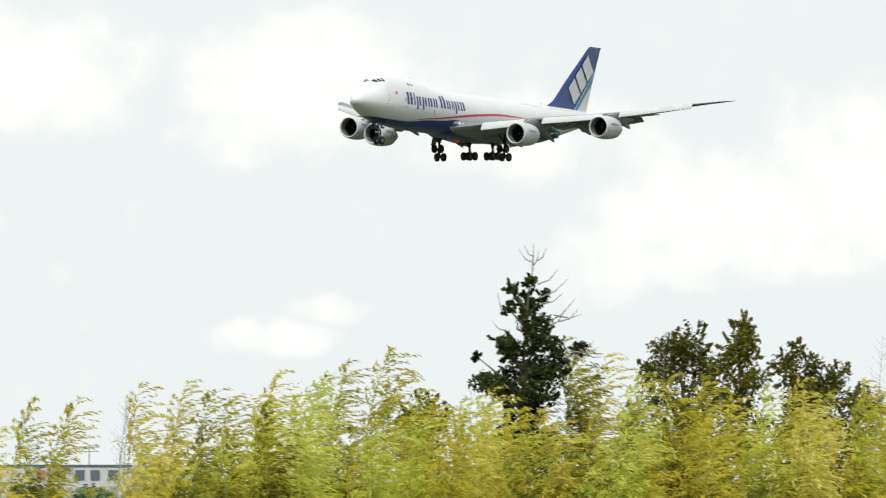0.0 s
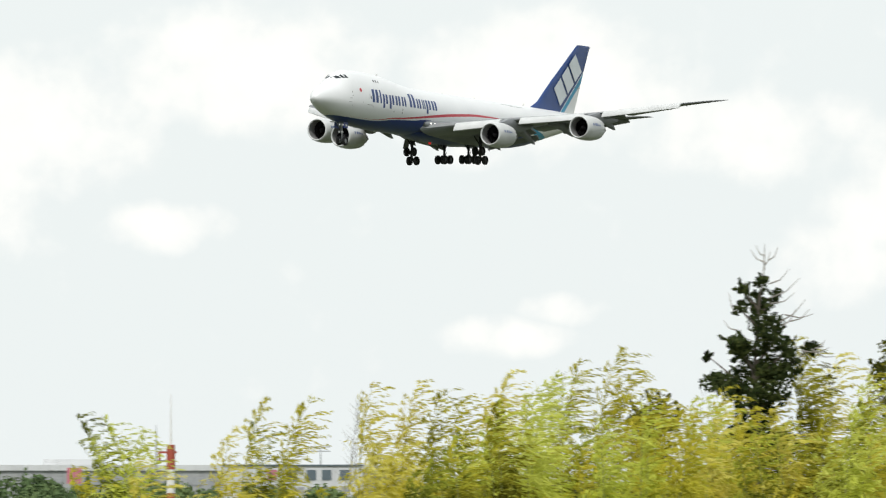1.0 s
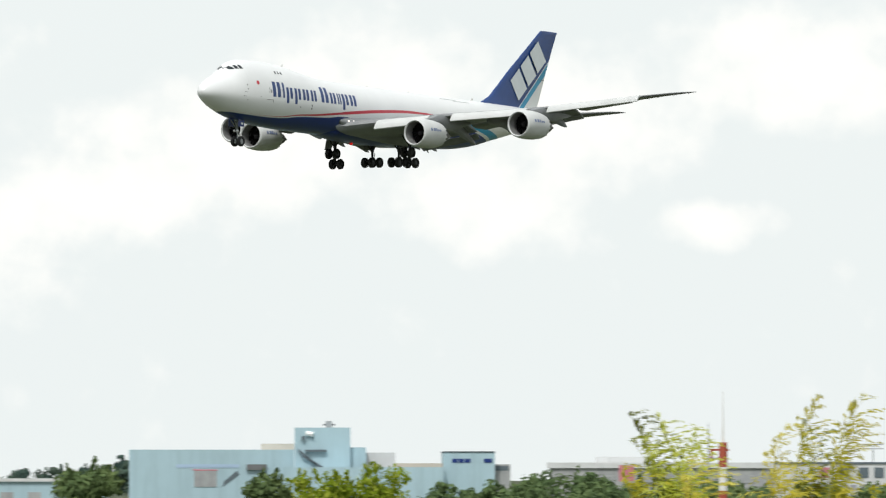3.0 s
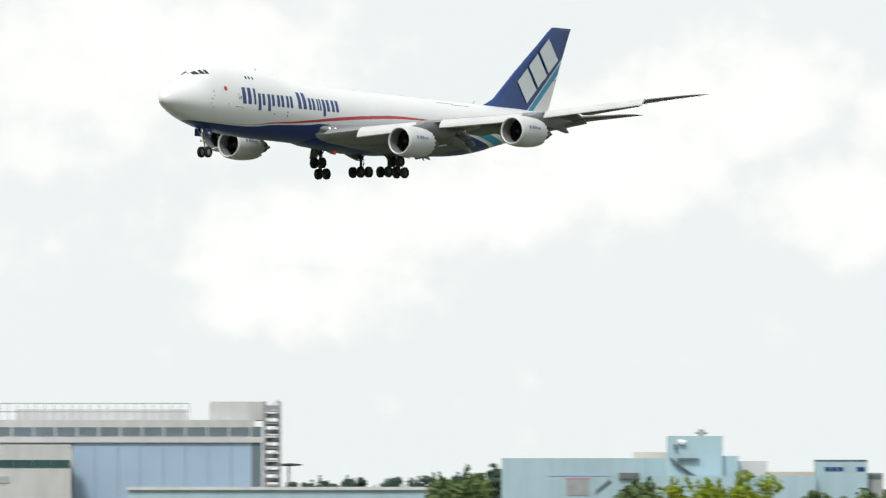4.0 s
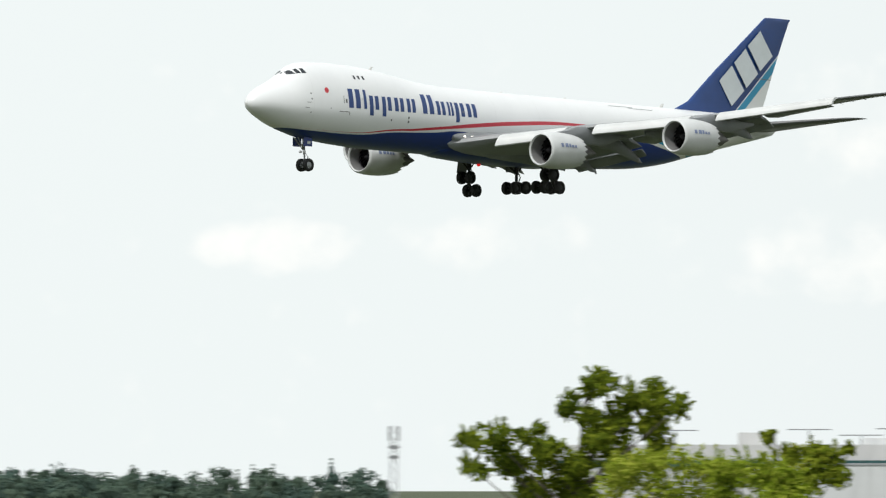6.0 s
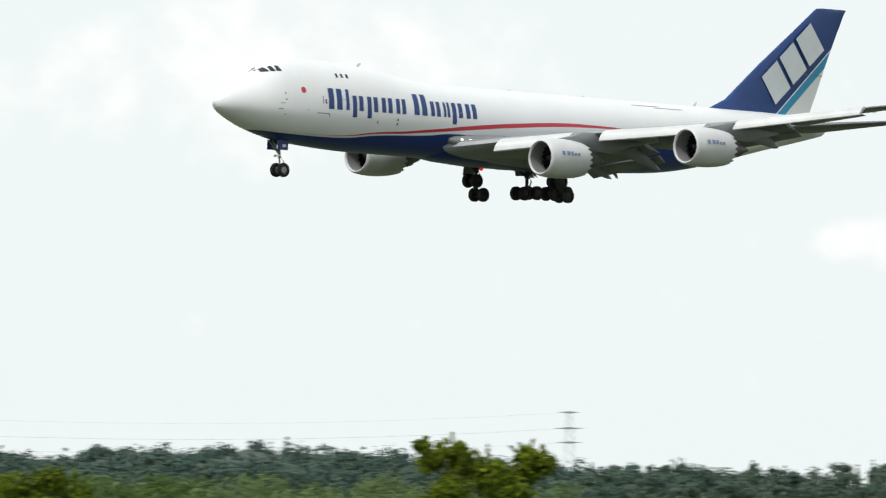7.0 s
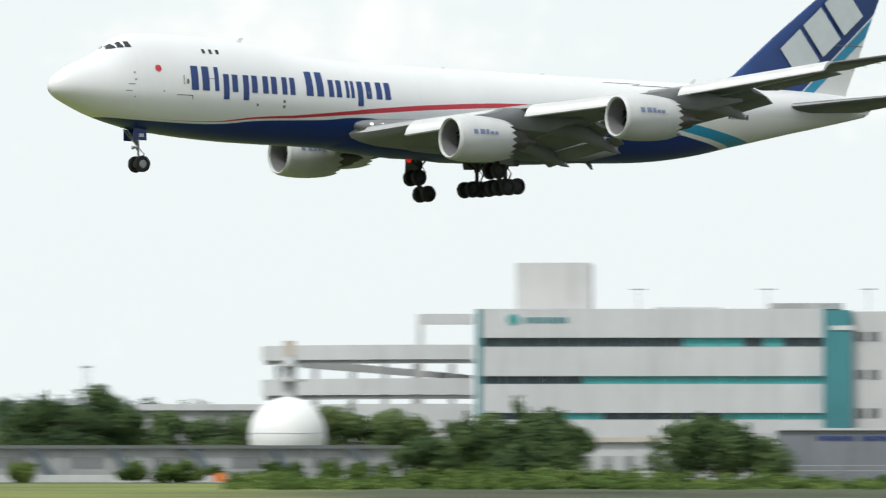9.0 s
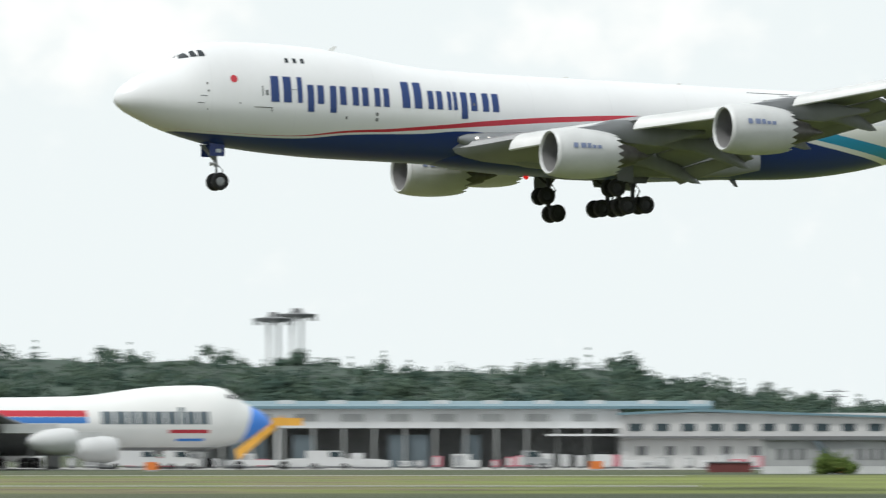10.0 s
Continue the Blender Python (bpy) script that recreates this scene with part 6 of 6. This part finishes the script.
    part("buttress", Shape().loft([[(x, y, 3.3), (x + 0.7, y, 3.3), (x + 3.3, y, 0), (x + 2.4, y, 0)] for y in (-0.9, -0.02)]), SLATE, wallt, "slanting concrete buttress")
    for j in range(3):
        slab("opening", DARKGREY, wallt, x - 3.6 + j * 1.1, x - 2.9 + j * 1.1, 1.4, 2.5, -0.04, 0.02)
slab("kerb", LIGHTGREY, wallt, -39, 39, 0, 0.75, -2.4, -1.6)

hang = thing("cargo_hangar", "long white cargo hangar with teal roof and open bays", "hangar", spot(-25.35, 1001.8))
K = 1 / 15.0
X, Z = (lambda a: (a - 1280) * K), (lambda b: 4 + (767.8 - b) * K)
slab("wall", WHITEWALL, hang, X(330), X(1100), Z(758), Z(724), 0, 30, "white upper wall")
# solid block set back in the bays, their inner shade given by its colour
slab("open_bay_shade", BAYSHADE, hang, X(330), X(1100), 0, Z(758.2), 6, 30)
part("roof", Shape().loft([[(x, -0.8, Z(724) + 0.01), (x, 15, Z(712)), (x, 30.5, Z(724) + 0.01), (x, 30.5, Z(721)), (x, 15, Z(709)), (x, -0.8, Z(719))] for x in (X(328), X(1262))]), ROOFTEAL, hang, "teal sheet roof")
for k in range(10):
    x = X(410 + k * 92)
    part("roof_vent", Shape().box(x - 1.0, 6, Z(716), x + 1.0, 8, Z(708)), WHITEWALL, hang, "white roof vent")
for k in range(15):
    x = X(340 + k * 54)
    slab("bay_post", GREYWALL, hang, x - 0.13, x + 0.13, 0, Z(758.2), 0, 0.6)
for k in range(9):
    x0 = X(360 + k * 82)
    slab("bay_sign", GREYWALL, hang, x0, x0 + 2.6, Z(746), Z(733), -0.06, 0.0, "grey bay sign")
# shutters coloured dark to carry on the bays' painted shade
for a, b in ((410, 470), (520, 560), (690, 760), (820, 850)):
    slab("bay_shutter", SLATE, hang, X(a), X(b), 0, Z(770), 0.7, 1.0)
slab("canopy", WHITEWALL, hang, X(970), X(1100), Z(772), Z(768), -3, 0)
ow = slab("office_wall", PLASTER, hang, X(1100.5), X(1660), 0, Z(731), -2, 25, "pale two-storey office wall")
part("office_roof", Shape().loft([[(X(1096), -2.6, Z(731) + 0.01), (X(1240), -2.6, Z(724)), (X(1665), -2.6, Z(740)), (X(1665), -2.6, Z(743) ), (X(1240), -2.6, Z(729)), (X(1096), -2.6, Z(735))], [(X(1096), 25, Z(731) + 0.01), (X(1240), 25, Z(724)), (X(1665), 25, Z(740)), (X(1665), 25, Z(743)), (X(1240), 25, Z(729)), (X(1096), 25, Z(735))]]), ROOFTEAL, hang)
for k in range(11):
    slab("window", DARKGLASS, ow, X(1115 + k * 47), X(1139 + k * 47), Z(763), Z(750), -2.06, -1.98)
for k in range(10):
    slab("window", DARKGREY, ow, X(1130 + k * 50), X(1146 + k * 50), Z(806), Z(790), -2.06, -1.98)
slab("ledge", DARKGREY, ow, X(1102), X(1655), Z(776), Z(772), -3.0, -2.0)
slab("ledge", LIGHTGREY, ow, X(1102), X(1655), Z(832), Z(827), -3.2, -2.0)
part("outside_stair", Shape().loft([[(X(1505), y, Z(776)), (X(1545), y, Z(776)), (X(1600), y, Z(838)), (X(1565), y, Z(838))] for y in (-3.4, -2.2)]), GREYWALL, hang, "outside stair")
# bins and crates along the hangar
rg = random.Random(9)
for k in range(46):
    az = -30.2 + k * 0.118 + rg.uniform(-0.03, 0.03)
    d = rg.uniform(955, 985)
    w, h = rg.uniform(0.8, 2.6), rg.uniform(0.6, 1.7)
    t = thing("cargo_container", rg.choice(["pale cargo container standing on the apron", "grey wrapped freight pallet on the apron"]), "container", spot(az, d), "apron freight")
    m = rg.choice([WHITEWALL, WHITEWALL, LIGHTGREY, GREYWALL, SIGNRED, STEEL])
    b = slab("body", m, t, -w / 2, w / 2, 0.25, 0.25 + h, 0, 1.8)
    slab("base", DARKGREY, t, -w / 2 - 0.05, w / 2 + 0.05, 0, 0.246, -0.05, 1.85)
    slab("door", LIGHTGREY if m is not LIGHTGREY else STEEL, b, -w * 0.4, w * 0.1, 0.4, 0.1 + h, -0.03, -0.002)
for az, d, w in ((-26.2, 930, 1.4), (-23.2, 838, 1.2), (-21.3, 835, 1.2), (-29.2, 900, 1.3), (-24.55, 838, 1.2), (-12.7, 700, 1.1)):
    t = thing("marker_board", "low orange airfield marker board in the grass", "marker", spot(az, d), "orange markers")
    slab("board", ORANGE, t, -w / 2, w / 2, 0.15, 1.0, 0, 0.25)
    slab("foot", GREYWALL, t, -w / 2 + 0.1, w / 2 - 0.1, 0, 0.146, -0.1, 0.4)
HUTRED = surface("hut_red", (0.13, 0.03, 0.028), 0.7, scale=0.6, vary=0.2)
t = thing("equipment_hut", "low dark red equipment hut in the grass", "hut", spot(-25.3, 880))
slab("wall", HUTRED, t, -2.3, 2.3, 0, 0.95, 0, 2)
slab("roof", DARKGREY, t, -2.4, 2.4, 0.954, 1.1, -0.1, 2.1)
for az, d, h in ((-24.586, 1150, 9.8), (-23.973, 1120, 9.0)):
    lamp_mast(az, d, h, 2, 3.0)
for az, h in ((-28.376, 30.3), (-28.22, 31.9)):
    t = thing("floodlight_tower", "apron floodlight tower with a dark round lamp crown", "floodlight", spot(az, 1900 + (h - 30) * 30), "floodlight towers")
    part("pole", Shape().tube([(-1.1, 0, 0), (-1.1, 0, h - 1.0)], [0.55, 0.4], 10).tube([(1.1, 0, 0), (1.1, 0, h - 1.0)], [0.55, 0.4], 10), WHITEWALL, t, smooth=40)
    part("lamp_crown", Shape().spin([(h - 1.4, 1.0), (h - 1.0, 4.4), (h - 0.4, 4.6), (h, 1.4), (h + 1.0, 1.0)], (0, 0, 0), "z", 18), DARKGREY, t, smooth=40)
    for k in range(8):
        a = 0.785 * k
        part("lamp", Shape().box(4.2 * math.cos(a) - 0.4, 4.2 * math.sin(a) - 0.4, h - 1.9, 4.2 * math.cos(a) + 0.4, 4.2 * math.sin(a) + 0.4, h - 1.0), STEEL, t)

# the apron and taxiway strips, laid a hand over the grass
def strip(name, label, az0, az1, d0, d1, mat, z=0.03):
    v = []
    for i in range(13):
        a = radians(az0 + (az1 - az0) * i / 12)
        for d in (d0, d1):
            v.append((math.sin(a) * d, math.cos(a) * d, z))
    return tagged(part(name, Shape().add(v, [(2 * i, 2 * i + 1, 2 * i + 3, 2 * i + 2) for i in range(12)]), mat), label, "pavement", kind="structure")


strip("apron", "pale concrete apron before the hangar", -34, -24.0, 935, 1000, CONCRETE)
strip("taxiway", "narrow grey service road in the grass", -34, -25.5, 640, 650, CONCRETE)
strip("service_road", "narrow grey service road in the grass", -30.2, -25.6, 800, 808, CONCRETE)

# -- the parked freighter on the apron: x forward, y to port --
parked = thing("parked_aeroplane", "white parked freighter with azure nose and red-blue stripes", "aeroplane", pose(math.sin(radians(-28.40)) * 965, math.cos(radians(-28.40)) * 965, 5.15, 0, 0, 28.4 + 25))
n = Nodes("parked_livery", 0.35)
s = n.t.nodes.new("ShaderNodeSeparateXYZ")
n.t.links.new(n.tc.outputs["Object"], s.inputs[0])
aft, up = n.math("MULTIPLY", s.outputs[0], -1), s.outputs[2]
c = n.ramp(n.noise(0.2, 4), [(0.3, (0.70, 0.71, 0.70)), (0.7, (0.78, 0.78, 0.77))])
behind = n.math("GREATER_THAN", aft, 24.0)
for lo, hi, col in ((0.75, 1.45, (0.5, 0.03, 0.05)), (0.0, 0.7, (0.04, 0.18, 0.5)), (-4, -2.7, (0.3, 0.31, 0.32))):
    band = n.math("MULTIPLY", n.math("GREATER_THAN", up, lo), n.math("LESS_THAN", up, hi))
    c = n.mix(n.math("MULTIPLY", band, behind) if lo > -3 else band, c, col)
c = n.mix(n.math("LESS_THAN", n.math("ADD", aft, n.math("MULTIPLY", up, 0.35)), 3.6), c, (0.04, 0.22, 0.72))
PARKED = n.color(c)
ph = part("fuselage", Shape().loft([hull_ring(a, 40) for a in [0, 0.15, 0.6, 1.2, 2, 3.1, 4.2, 5, 5.9, 7, 9, 11.3, 14.7, 17, 19.3, 21.5, 24, 30, 40, 47, 51, 54, 57.5, 60.4, 63.5, 66, 70, 72.5, 73.6, 74.0]]), PARKED, parked, smooth=60)
for a, w, h in ((9.0, 1.3, 1.2), (10.6, 1.3, 1.2), (12.1, 0.6, 1.6), (13.0, 1.3, 1.2), (14.6, 1.4, 1.2), (16.3, 1.4, 1.2), (18.0, 0.9, 1.2), (19.2, 1.4, 1.2), (20.9, 1.4, 1.2)):
    for side in (1, -1):
        part("name_block", rounded(a, -0.1, a + w, -0.1 + h * 1.2, side=side, nu=3, nv=4), SLATE, ph, "plain dark block of a name")
for side in (1, -1):
    part("name_line", rounded(9.0, -1.1, 14.0, -0.7, side=side), RED, ph)
    part("name_line", rounded(9.5, -2.0, 13.0, -1.7, side=side), AZURE, ph)
    part("wing", Shape().loft([foil(*wing_at(l), l * side) for l in (2.4, 6.5, 11.7, 20.8, 30.1, 33.5)]), GREY, parked, smooth=40)
    for aft_, y, z in ((24.5, 11.7, -2.9), (33.4, 20.8, -2.0)):
        part("engine", Shape().spin([(-0.4, 1.1), (0.05, 1.25), (-0.4, 1.42), (-1.6, 1.5), (-3.4, 1.35), (-5.0, 0.8), (-5.6, 0.3)], (-aft_, y * side, z), n=24), WHITEWALL, parked, "white engine nacelle", smooth=50)
        part("pylon", Shape().box(-aft_ - 8.5, y * side - 0.25, z + 0.9, -aft_ - 2, y * side + 0.25, z + 1.9), LIGHTGREY, parked)
    part("stabiliser", Shape().loft([[(-(le + (te - le) * q), l * side, z + th * t) for q, t in FOIL] for l, le, te, z, th in ((1.0, 64.6, 72.6, 1.15, 0.8), (11.0, 73.5, 75.5, 2.3, 0.2))]), GREY, parked, smooth=40)
    for k in (0, 1):
        part("main_gear", Shape().tube([(-32 - k * 3, (5.5 - 3.6 * k) * side, -2.5), (-32 - k * 3, (5.5 - 3.6 * k) * side, -4.4)], 0.2, 8), GEARSTEEL, parked)
        for j in (0, 1):
            part("wheel", Shape().spin([(-0.55, 0.3), (-0.55, 0.6), (0.55, 0.6), (0.55, 0.3)], (-31.3 - k * 3 - 1.4 * j, (5.5 - 3.6 * k) * side, -4.4), "y", 18), RUBBER, parked)
part("fin", Shape().loft([[(-(le + (te - le) * q), th * t, z) for q, t in FOIL] for z, le, te, th in ((2.2, 59, 71.9, 0.8), (7, 65.3, 73.7, 0.6), (12.9, 72.6, 76.2, 0.2))]), PARKED, parked, smooth=40)
part("nose_gear", Shape().tube([(-7.7, 0, -2.8), (-7.7, 0, -4.5)], 0.12, 8), GEARSTEEL, parked)
part("nose_wheel", Shape().spin([(-0.5, 0.25), (-0.5, 0.55), (0.5, 0.55), (0.5, 0.25)], (-7.7, 0, -4.45), "y", 18), RUBBER, parked)
for aft_, lo, hi in ((4.75, 2.72, 2.95), (5.3, 2.8, 3.2), (5.8, 2.84, 3.3)):
    for side in (1, -1):
        part("cockpit_pane", rounded(aft_, lo, aft_ + 0.45, hi, side=side), COCKPIT, ph)

# the nose loader: a slanted orange conveyor on a trolley
load = thing("cargo_loader", "orange slanted cargo conveyor on a wheeled trolley", "loader", spot(-28.45, 940))
part("conveyor", Shape().loft([[(-2.8, y, 1.0), (2.2, y, 5.2), (2.2, y, 6.1), (-3.0, y, 2.2)] for y in (-1.0, 1.0)]), YELLOW, load, "slanting conveyor bed")
part("platform", Shape().box(1.0, -1.2, 4.9, 4.4, 1.2, 5.75), YELLOW, load, "orange platform")
part("trolley", Shape().box(-3.4, -1.1, 0.5, 3.2, 1.1, 1.1).box(1.4, -0.9, 1.1, 1.8, -0.6, 4.9).box(1.4, 0.6, 1.1, 1.8, 0.9, 4.9), WHITEWALL, load)
for x in (-2.6, 2.4):
    part("wheel", Shape().spin([(-1.15, 0.2), (-1.15, 0.5), (1.15, 0.5), (1.15, 0.2)], (x, 0, 0.5), "y", 16), RUBBER, load)
for az, d, ln, m in ((-29.3, 950, 6.5, WHITEWALL), (-28.0, 950, 5.2, WHITEWALL), (-29.0, 945, 4.0, LIGHTGREY), (-26.6, 950, 3.2, STEEL)):
    t = thing("service_van", "white airport service van on the apron", "van", spot(az, d), "service vans")
    part("body", Shape().loft([[(-ln / 2, y, 0.45), (ln / 2, y, 0.45), (ln / 2, y, 1.1), (ln / 2 - 0.9, y, 1.3), (ln / 2 - 1.4, y, 2.1), (-ln / 2, y, 2.1)] for y in (-0.95, 0.95)]), m, t)
    part("window", Shape().loft([[(ln / 2 - 2.6, y, 1.4), (ln / 2 - 1.15, y, 1.4), (ln / 2 - 1.5, y, 2.0), (ln / 2 - 2.6, y, 2.0)] for y in (-0.97, 0.97)]), DARKGLASS, t)
    for x in (-ln / 2 + 0.9, ln / 2 - 0.9):
        part("wheel", Shape().spin([(-0.97, 0.15), (-0.97, 0.36), (0.97, 0.36), (0.97, 0.15)], (x, 0, 0.36), "y", 16), RUBBER, t)

# ---- woods, field trees and hedges ----
rs = random.Random(12)
for az, w in ((-24.6, 30), (-23.77, 54), (-23.09, 66), (-22.6, 24), (-21.75, 60), (-21.5, 50), (-20.9, 34), (-20.4, 70), (-19.95, 50), (-19.5, 40)):
    cl = [(rs.uniform(-1, 1) * w * 0.9, rs.uniform(-62, -46), rs.uniform(11, 17)) for k in range(6)]
    clump_tree("shrub", "low green shrub before the concrete wall", spot(az, 838), [(x, max(z, r * 0.7), r) for x, z, r in U(cl, 838 / 15027)], HEDGELEAF, 0.3, 70, int(-az * 50), 0.05, "shrub", group="wall shrubs")
WOODLINE = [(-17, 8.5), (-15.4, 9.5), (-13.9, 10), (-13.65, 12.3), (-13.2, 12.8), (-13.0, 11), (-12.4, 10.6), (-11.73, 12.0), (-11.5, 11.2), (-11.14, 12.0), (-10.5, 11.2), (-9.8, 10.2), (-9.3, 8.2), (-8.7, 7.5), (-7.9, 7.0)]
woods("woods", "dark green mixed woods on the skyline", -15.4, -7.9, 1380, 1560, WOODLINE, HAZEDLEAF, 520, 51, 0.7, (2.2, 4.8), 430)
woods("woods", "green rounded trees before the woods", -14.2, -7.9, 1150, 1260, [(-14.2, 6.0), (-13, 6.5), (-12, 5.2), (-10.5, 5.6), (-9, 4.8), (-7.9, 4.0)], MIDLEAF, 140, 61, 0.5, (1.8, 3.8), 360)
woods("woods", "dark tall evergreens in a dense row", -8.75, -5.95, 1150, 1220, [(-8.75, 6.8), (-8.2, 6.5), (-7.7, 7.4), (-7.2, 6.4), (-6.9, 7.6), (-6.6, 6.4), (-6.35, 7.0), (-6.1, 6.8), (-5.95, 5.2)], HAZEDLEAF, 110, 52, 0.5, (1.2, 2.3), 300)
RIDGE = [(-33, 22), (-30.2, 22), (-29.2, 21.5), (-28.2, 21), (-27.4, 19.5), (-26.6, 19), (-26.2, 20), (-25.8, 17.5), (-25.2, 14.5), (-24.5, 12), (-23.8, 10.5), (-23.2, 12.5), (-22.6, 13.5), (-22.0, 13.5), (-21.3, 12), (-20.0, 9)]
v, f = [], []
for i in range(53):
    a = -33 + 13 * i / 52
    zt = float(np.interp(a, [q for q, h in RIDGE], [h for q, h in RIDGE])) - 3.0
    for d, share in ((1480, -0.02), (1560, 0.35), (1650, 0.75), (1740, 1.0), (1830, 0.9), (2000, -0.02)):
        v.append((math.sin(radians(a)) * d, math.cos(radians(a)) * d, zt * share + (0.6 * math.sin(i * 1.7 + d) if share > 0 else 0)))
for i in range(52):
    for j in range(5):
        f.append((i * 6 + j, i * 6 + j + 1, i * 6 + j + 7, i * 6 + j + 6))
SOIL = surface("wooded_soil", (0.034, 0.058, 0.042), 0.95, scale=0.05, vary=0.4)
tagged(part("ridge", Shape().add(v, f), SOIL, smooth=60), "low ridge of dark soil under the woods", "ridge", kind="structure")
v, f = [], []
rr_ = random.Random(8)
for i in range(181):
    a = -17.0 + 9.5 * i / 180
    zt = float(np.interp(a, [q for q, h in WOODLINE], [h for q, h in WOODLINE])) - 2.9 + rr_.uniform(-0.5, 0.5) + 0.4 * math.sin(i * 0.7)
    for d, share in ((1420, -0.02), (1470, 0.7), (1540, 1.0), (1640, -0.02)):
        v.append((math.sin(radians(a)) * d, math.cos(radians(a)) * d, zt * share))
for i in range(180):
    for j in range(3):
        f.append((i * 4 + j, i * 4 + j + 1, i * 4 + j + 5, i * 4 + j + 4))
tagged(part("ridge", Shape().add(v, f), SOIL, smooth=60), "low ridge of dark soil under the woods", "ridge", kind="structure")
woods("woods", "wooded low ridge of dark trees", -31.5, -21.3, 1560, 1760, [(a, h + (2.5 if abs(a + 26.2) < 0.01 else 0.6)) for a, h in RIDGE], HAZEDLEAF, 1250, 53, 0.7, (2.2, 4.2), 260)
woods("woods", "far dark treeline on the horizon", 0.8, 2.4, 1500, 1600, [(0.8, 4.6), (1.3, 5.4), (1.8, 5.6), (2.1, 6.6), (2.4, 8.0)], HAZEDLEAF, 60, 54, 0.8, (0.9, 1.8))
woods("woods", "far dark treeline on the horizon", -16.0, -13.9, 1650, 1750, [(-16, 10), (-15.2, 11), (-14.6, 10), (-13.9, 8.5)], HAZEDLEAF, 60, 55, 0.9)
woods("field_trees", "olive and dark trees below the halls", 4.3, 6.0, 690, 730, [(4.3, 3.9), (4.6, 3.7), (4.9, 4.4), (5.1, 4.7), (5.5, 4.3), (5.7, 3.9), (6.0, 3.7)], MIDLEAF, 60, 56, 0.42, (0.8, 1.4), 170)
woods("field_trees", "dark trees below the terminal", 6.1, 7.6, 690, 730, [(6.1, 4.9), (6.4, 4.6), (6.7, 3.4), (7.0, 3.9), (7.2, 4.2), (7.6, 4.0)], MIDLEAF, 40, 57, 0.42, (0.8, 1.4), 170)
woods("hedge", "low mixed hedge along the airfield fence", -21.2, -13.5, 715, 795, [(-21.2, 1.5), (-19, 1.8), (-17, 1.1), (-15, 1.1), (-13.5, 1.6)], HEDGELEAF, 480, 58, 0.36, (0.6, 1.3), 150)
woods("hedge", "low mixed hedge along the airfield fence", -13.6, -11.5, 900, 1000, [(-13.6, 4.5), (-12.5, 5.0), (-11.5, 5.0)], HEDGELEAF, 60, 59, 0.45, (0.9, 1.8), 120)
for az, d, cl, lab in (
        (-19.34, 850, [(-90, 12, 24), (-40, 24, 30), (20, 28, 30), (70, 20, 26), (110, 0, 24), (-60, -20, 40), (20, -20, 44), (90, -30, 36)], "broad dark green tree by the office block"),
        (-17.98, 845, [(-10, 26, 20), (-45, 2, 28), (25, 8, 28), (-60, -26, 34), (0, -20, 40), (60, -22, 34), (90, -40, 28)], "rounded dark green tree by the office block"),
        (-22.35, 885, [(-90, 34, 26), (-40, 40, 28), (30, 50, 24), (76, 62, 22), (100, 40, 24), (-60, 0, 36), (0, 5, 40), (80, 5, 36)], "dark green tree behind the concrete wall"),
        (-21.55, 890, [(-90, 12, 24), (-30, 18, 26), (40, 16, 26), (100, 8, 24), (-50, -10, 36), (50, -10, 36)], "dark green tree behind the concrete wall"),
        (-20.37, 892, [(-110, 20, 22), (-60, 26, 26), (0, 22, 28), (60, 18, 28), (110, 6, 24), (-60, -10, 36), (50, -10, 36)], "dark green tree behind the concrete wall"),
        (-13.5, 1000, [(-56, 28, 20), (-26, 50, 22), (20, 60, 24), (50, 62, 18), (-50, 0, 28), (0, 10, 36), (50, 20, 32)], "broad dark green tree by the shed"),
        (-14.0, 960, [(-40, 12, 26), (0, 22, 30), (50, 20, 30), (-20, -20, 40), (50, -20, 40)], "broad dark green tree by the shed"),
        (-19.9, 800, [(0, -20, 24), (-34, -34, 22), (30, -34, 24)], "green shrub before the wall"),
        (2.1, 640, [(0, -18, 26), (-30, -26, 22), (30, -26, 22), (0, -46, 34)], "dark round tree before the factory"),
        (3.3, 640, [(0, -26, 20), (-18, -36, 18), (18, -36, 18)], "dark round shrub before the factory"),
        (-19.3, 800, [(0, -30, 26), (-24, -44, 26), (24, -44, 26)], "green shrub before the wall"),
        (-15.5, 800, [(0, -30, 26), (-30, -42, 22), (30, -42, 22)], "green shrub before the white wall")):
    clump_tree("tree", lab, spot(az, d), [(x, max(z, r * 0.8), r * 1.2) for x, z, r in U(cl, d / 15027)], MIDLEAF, 0.42, 42, int(az * 37) % 1000, 0.2)


def motions():
    walk(aeroplane, [(t, pose(x, y, z, bank, -nose, head)) for t, x, y, z, nose, bank, head in FLIGHT])


motions()
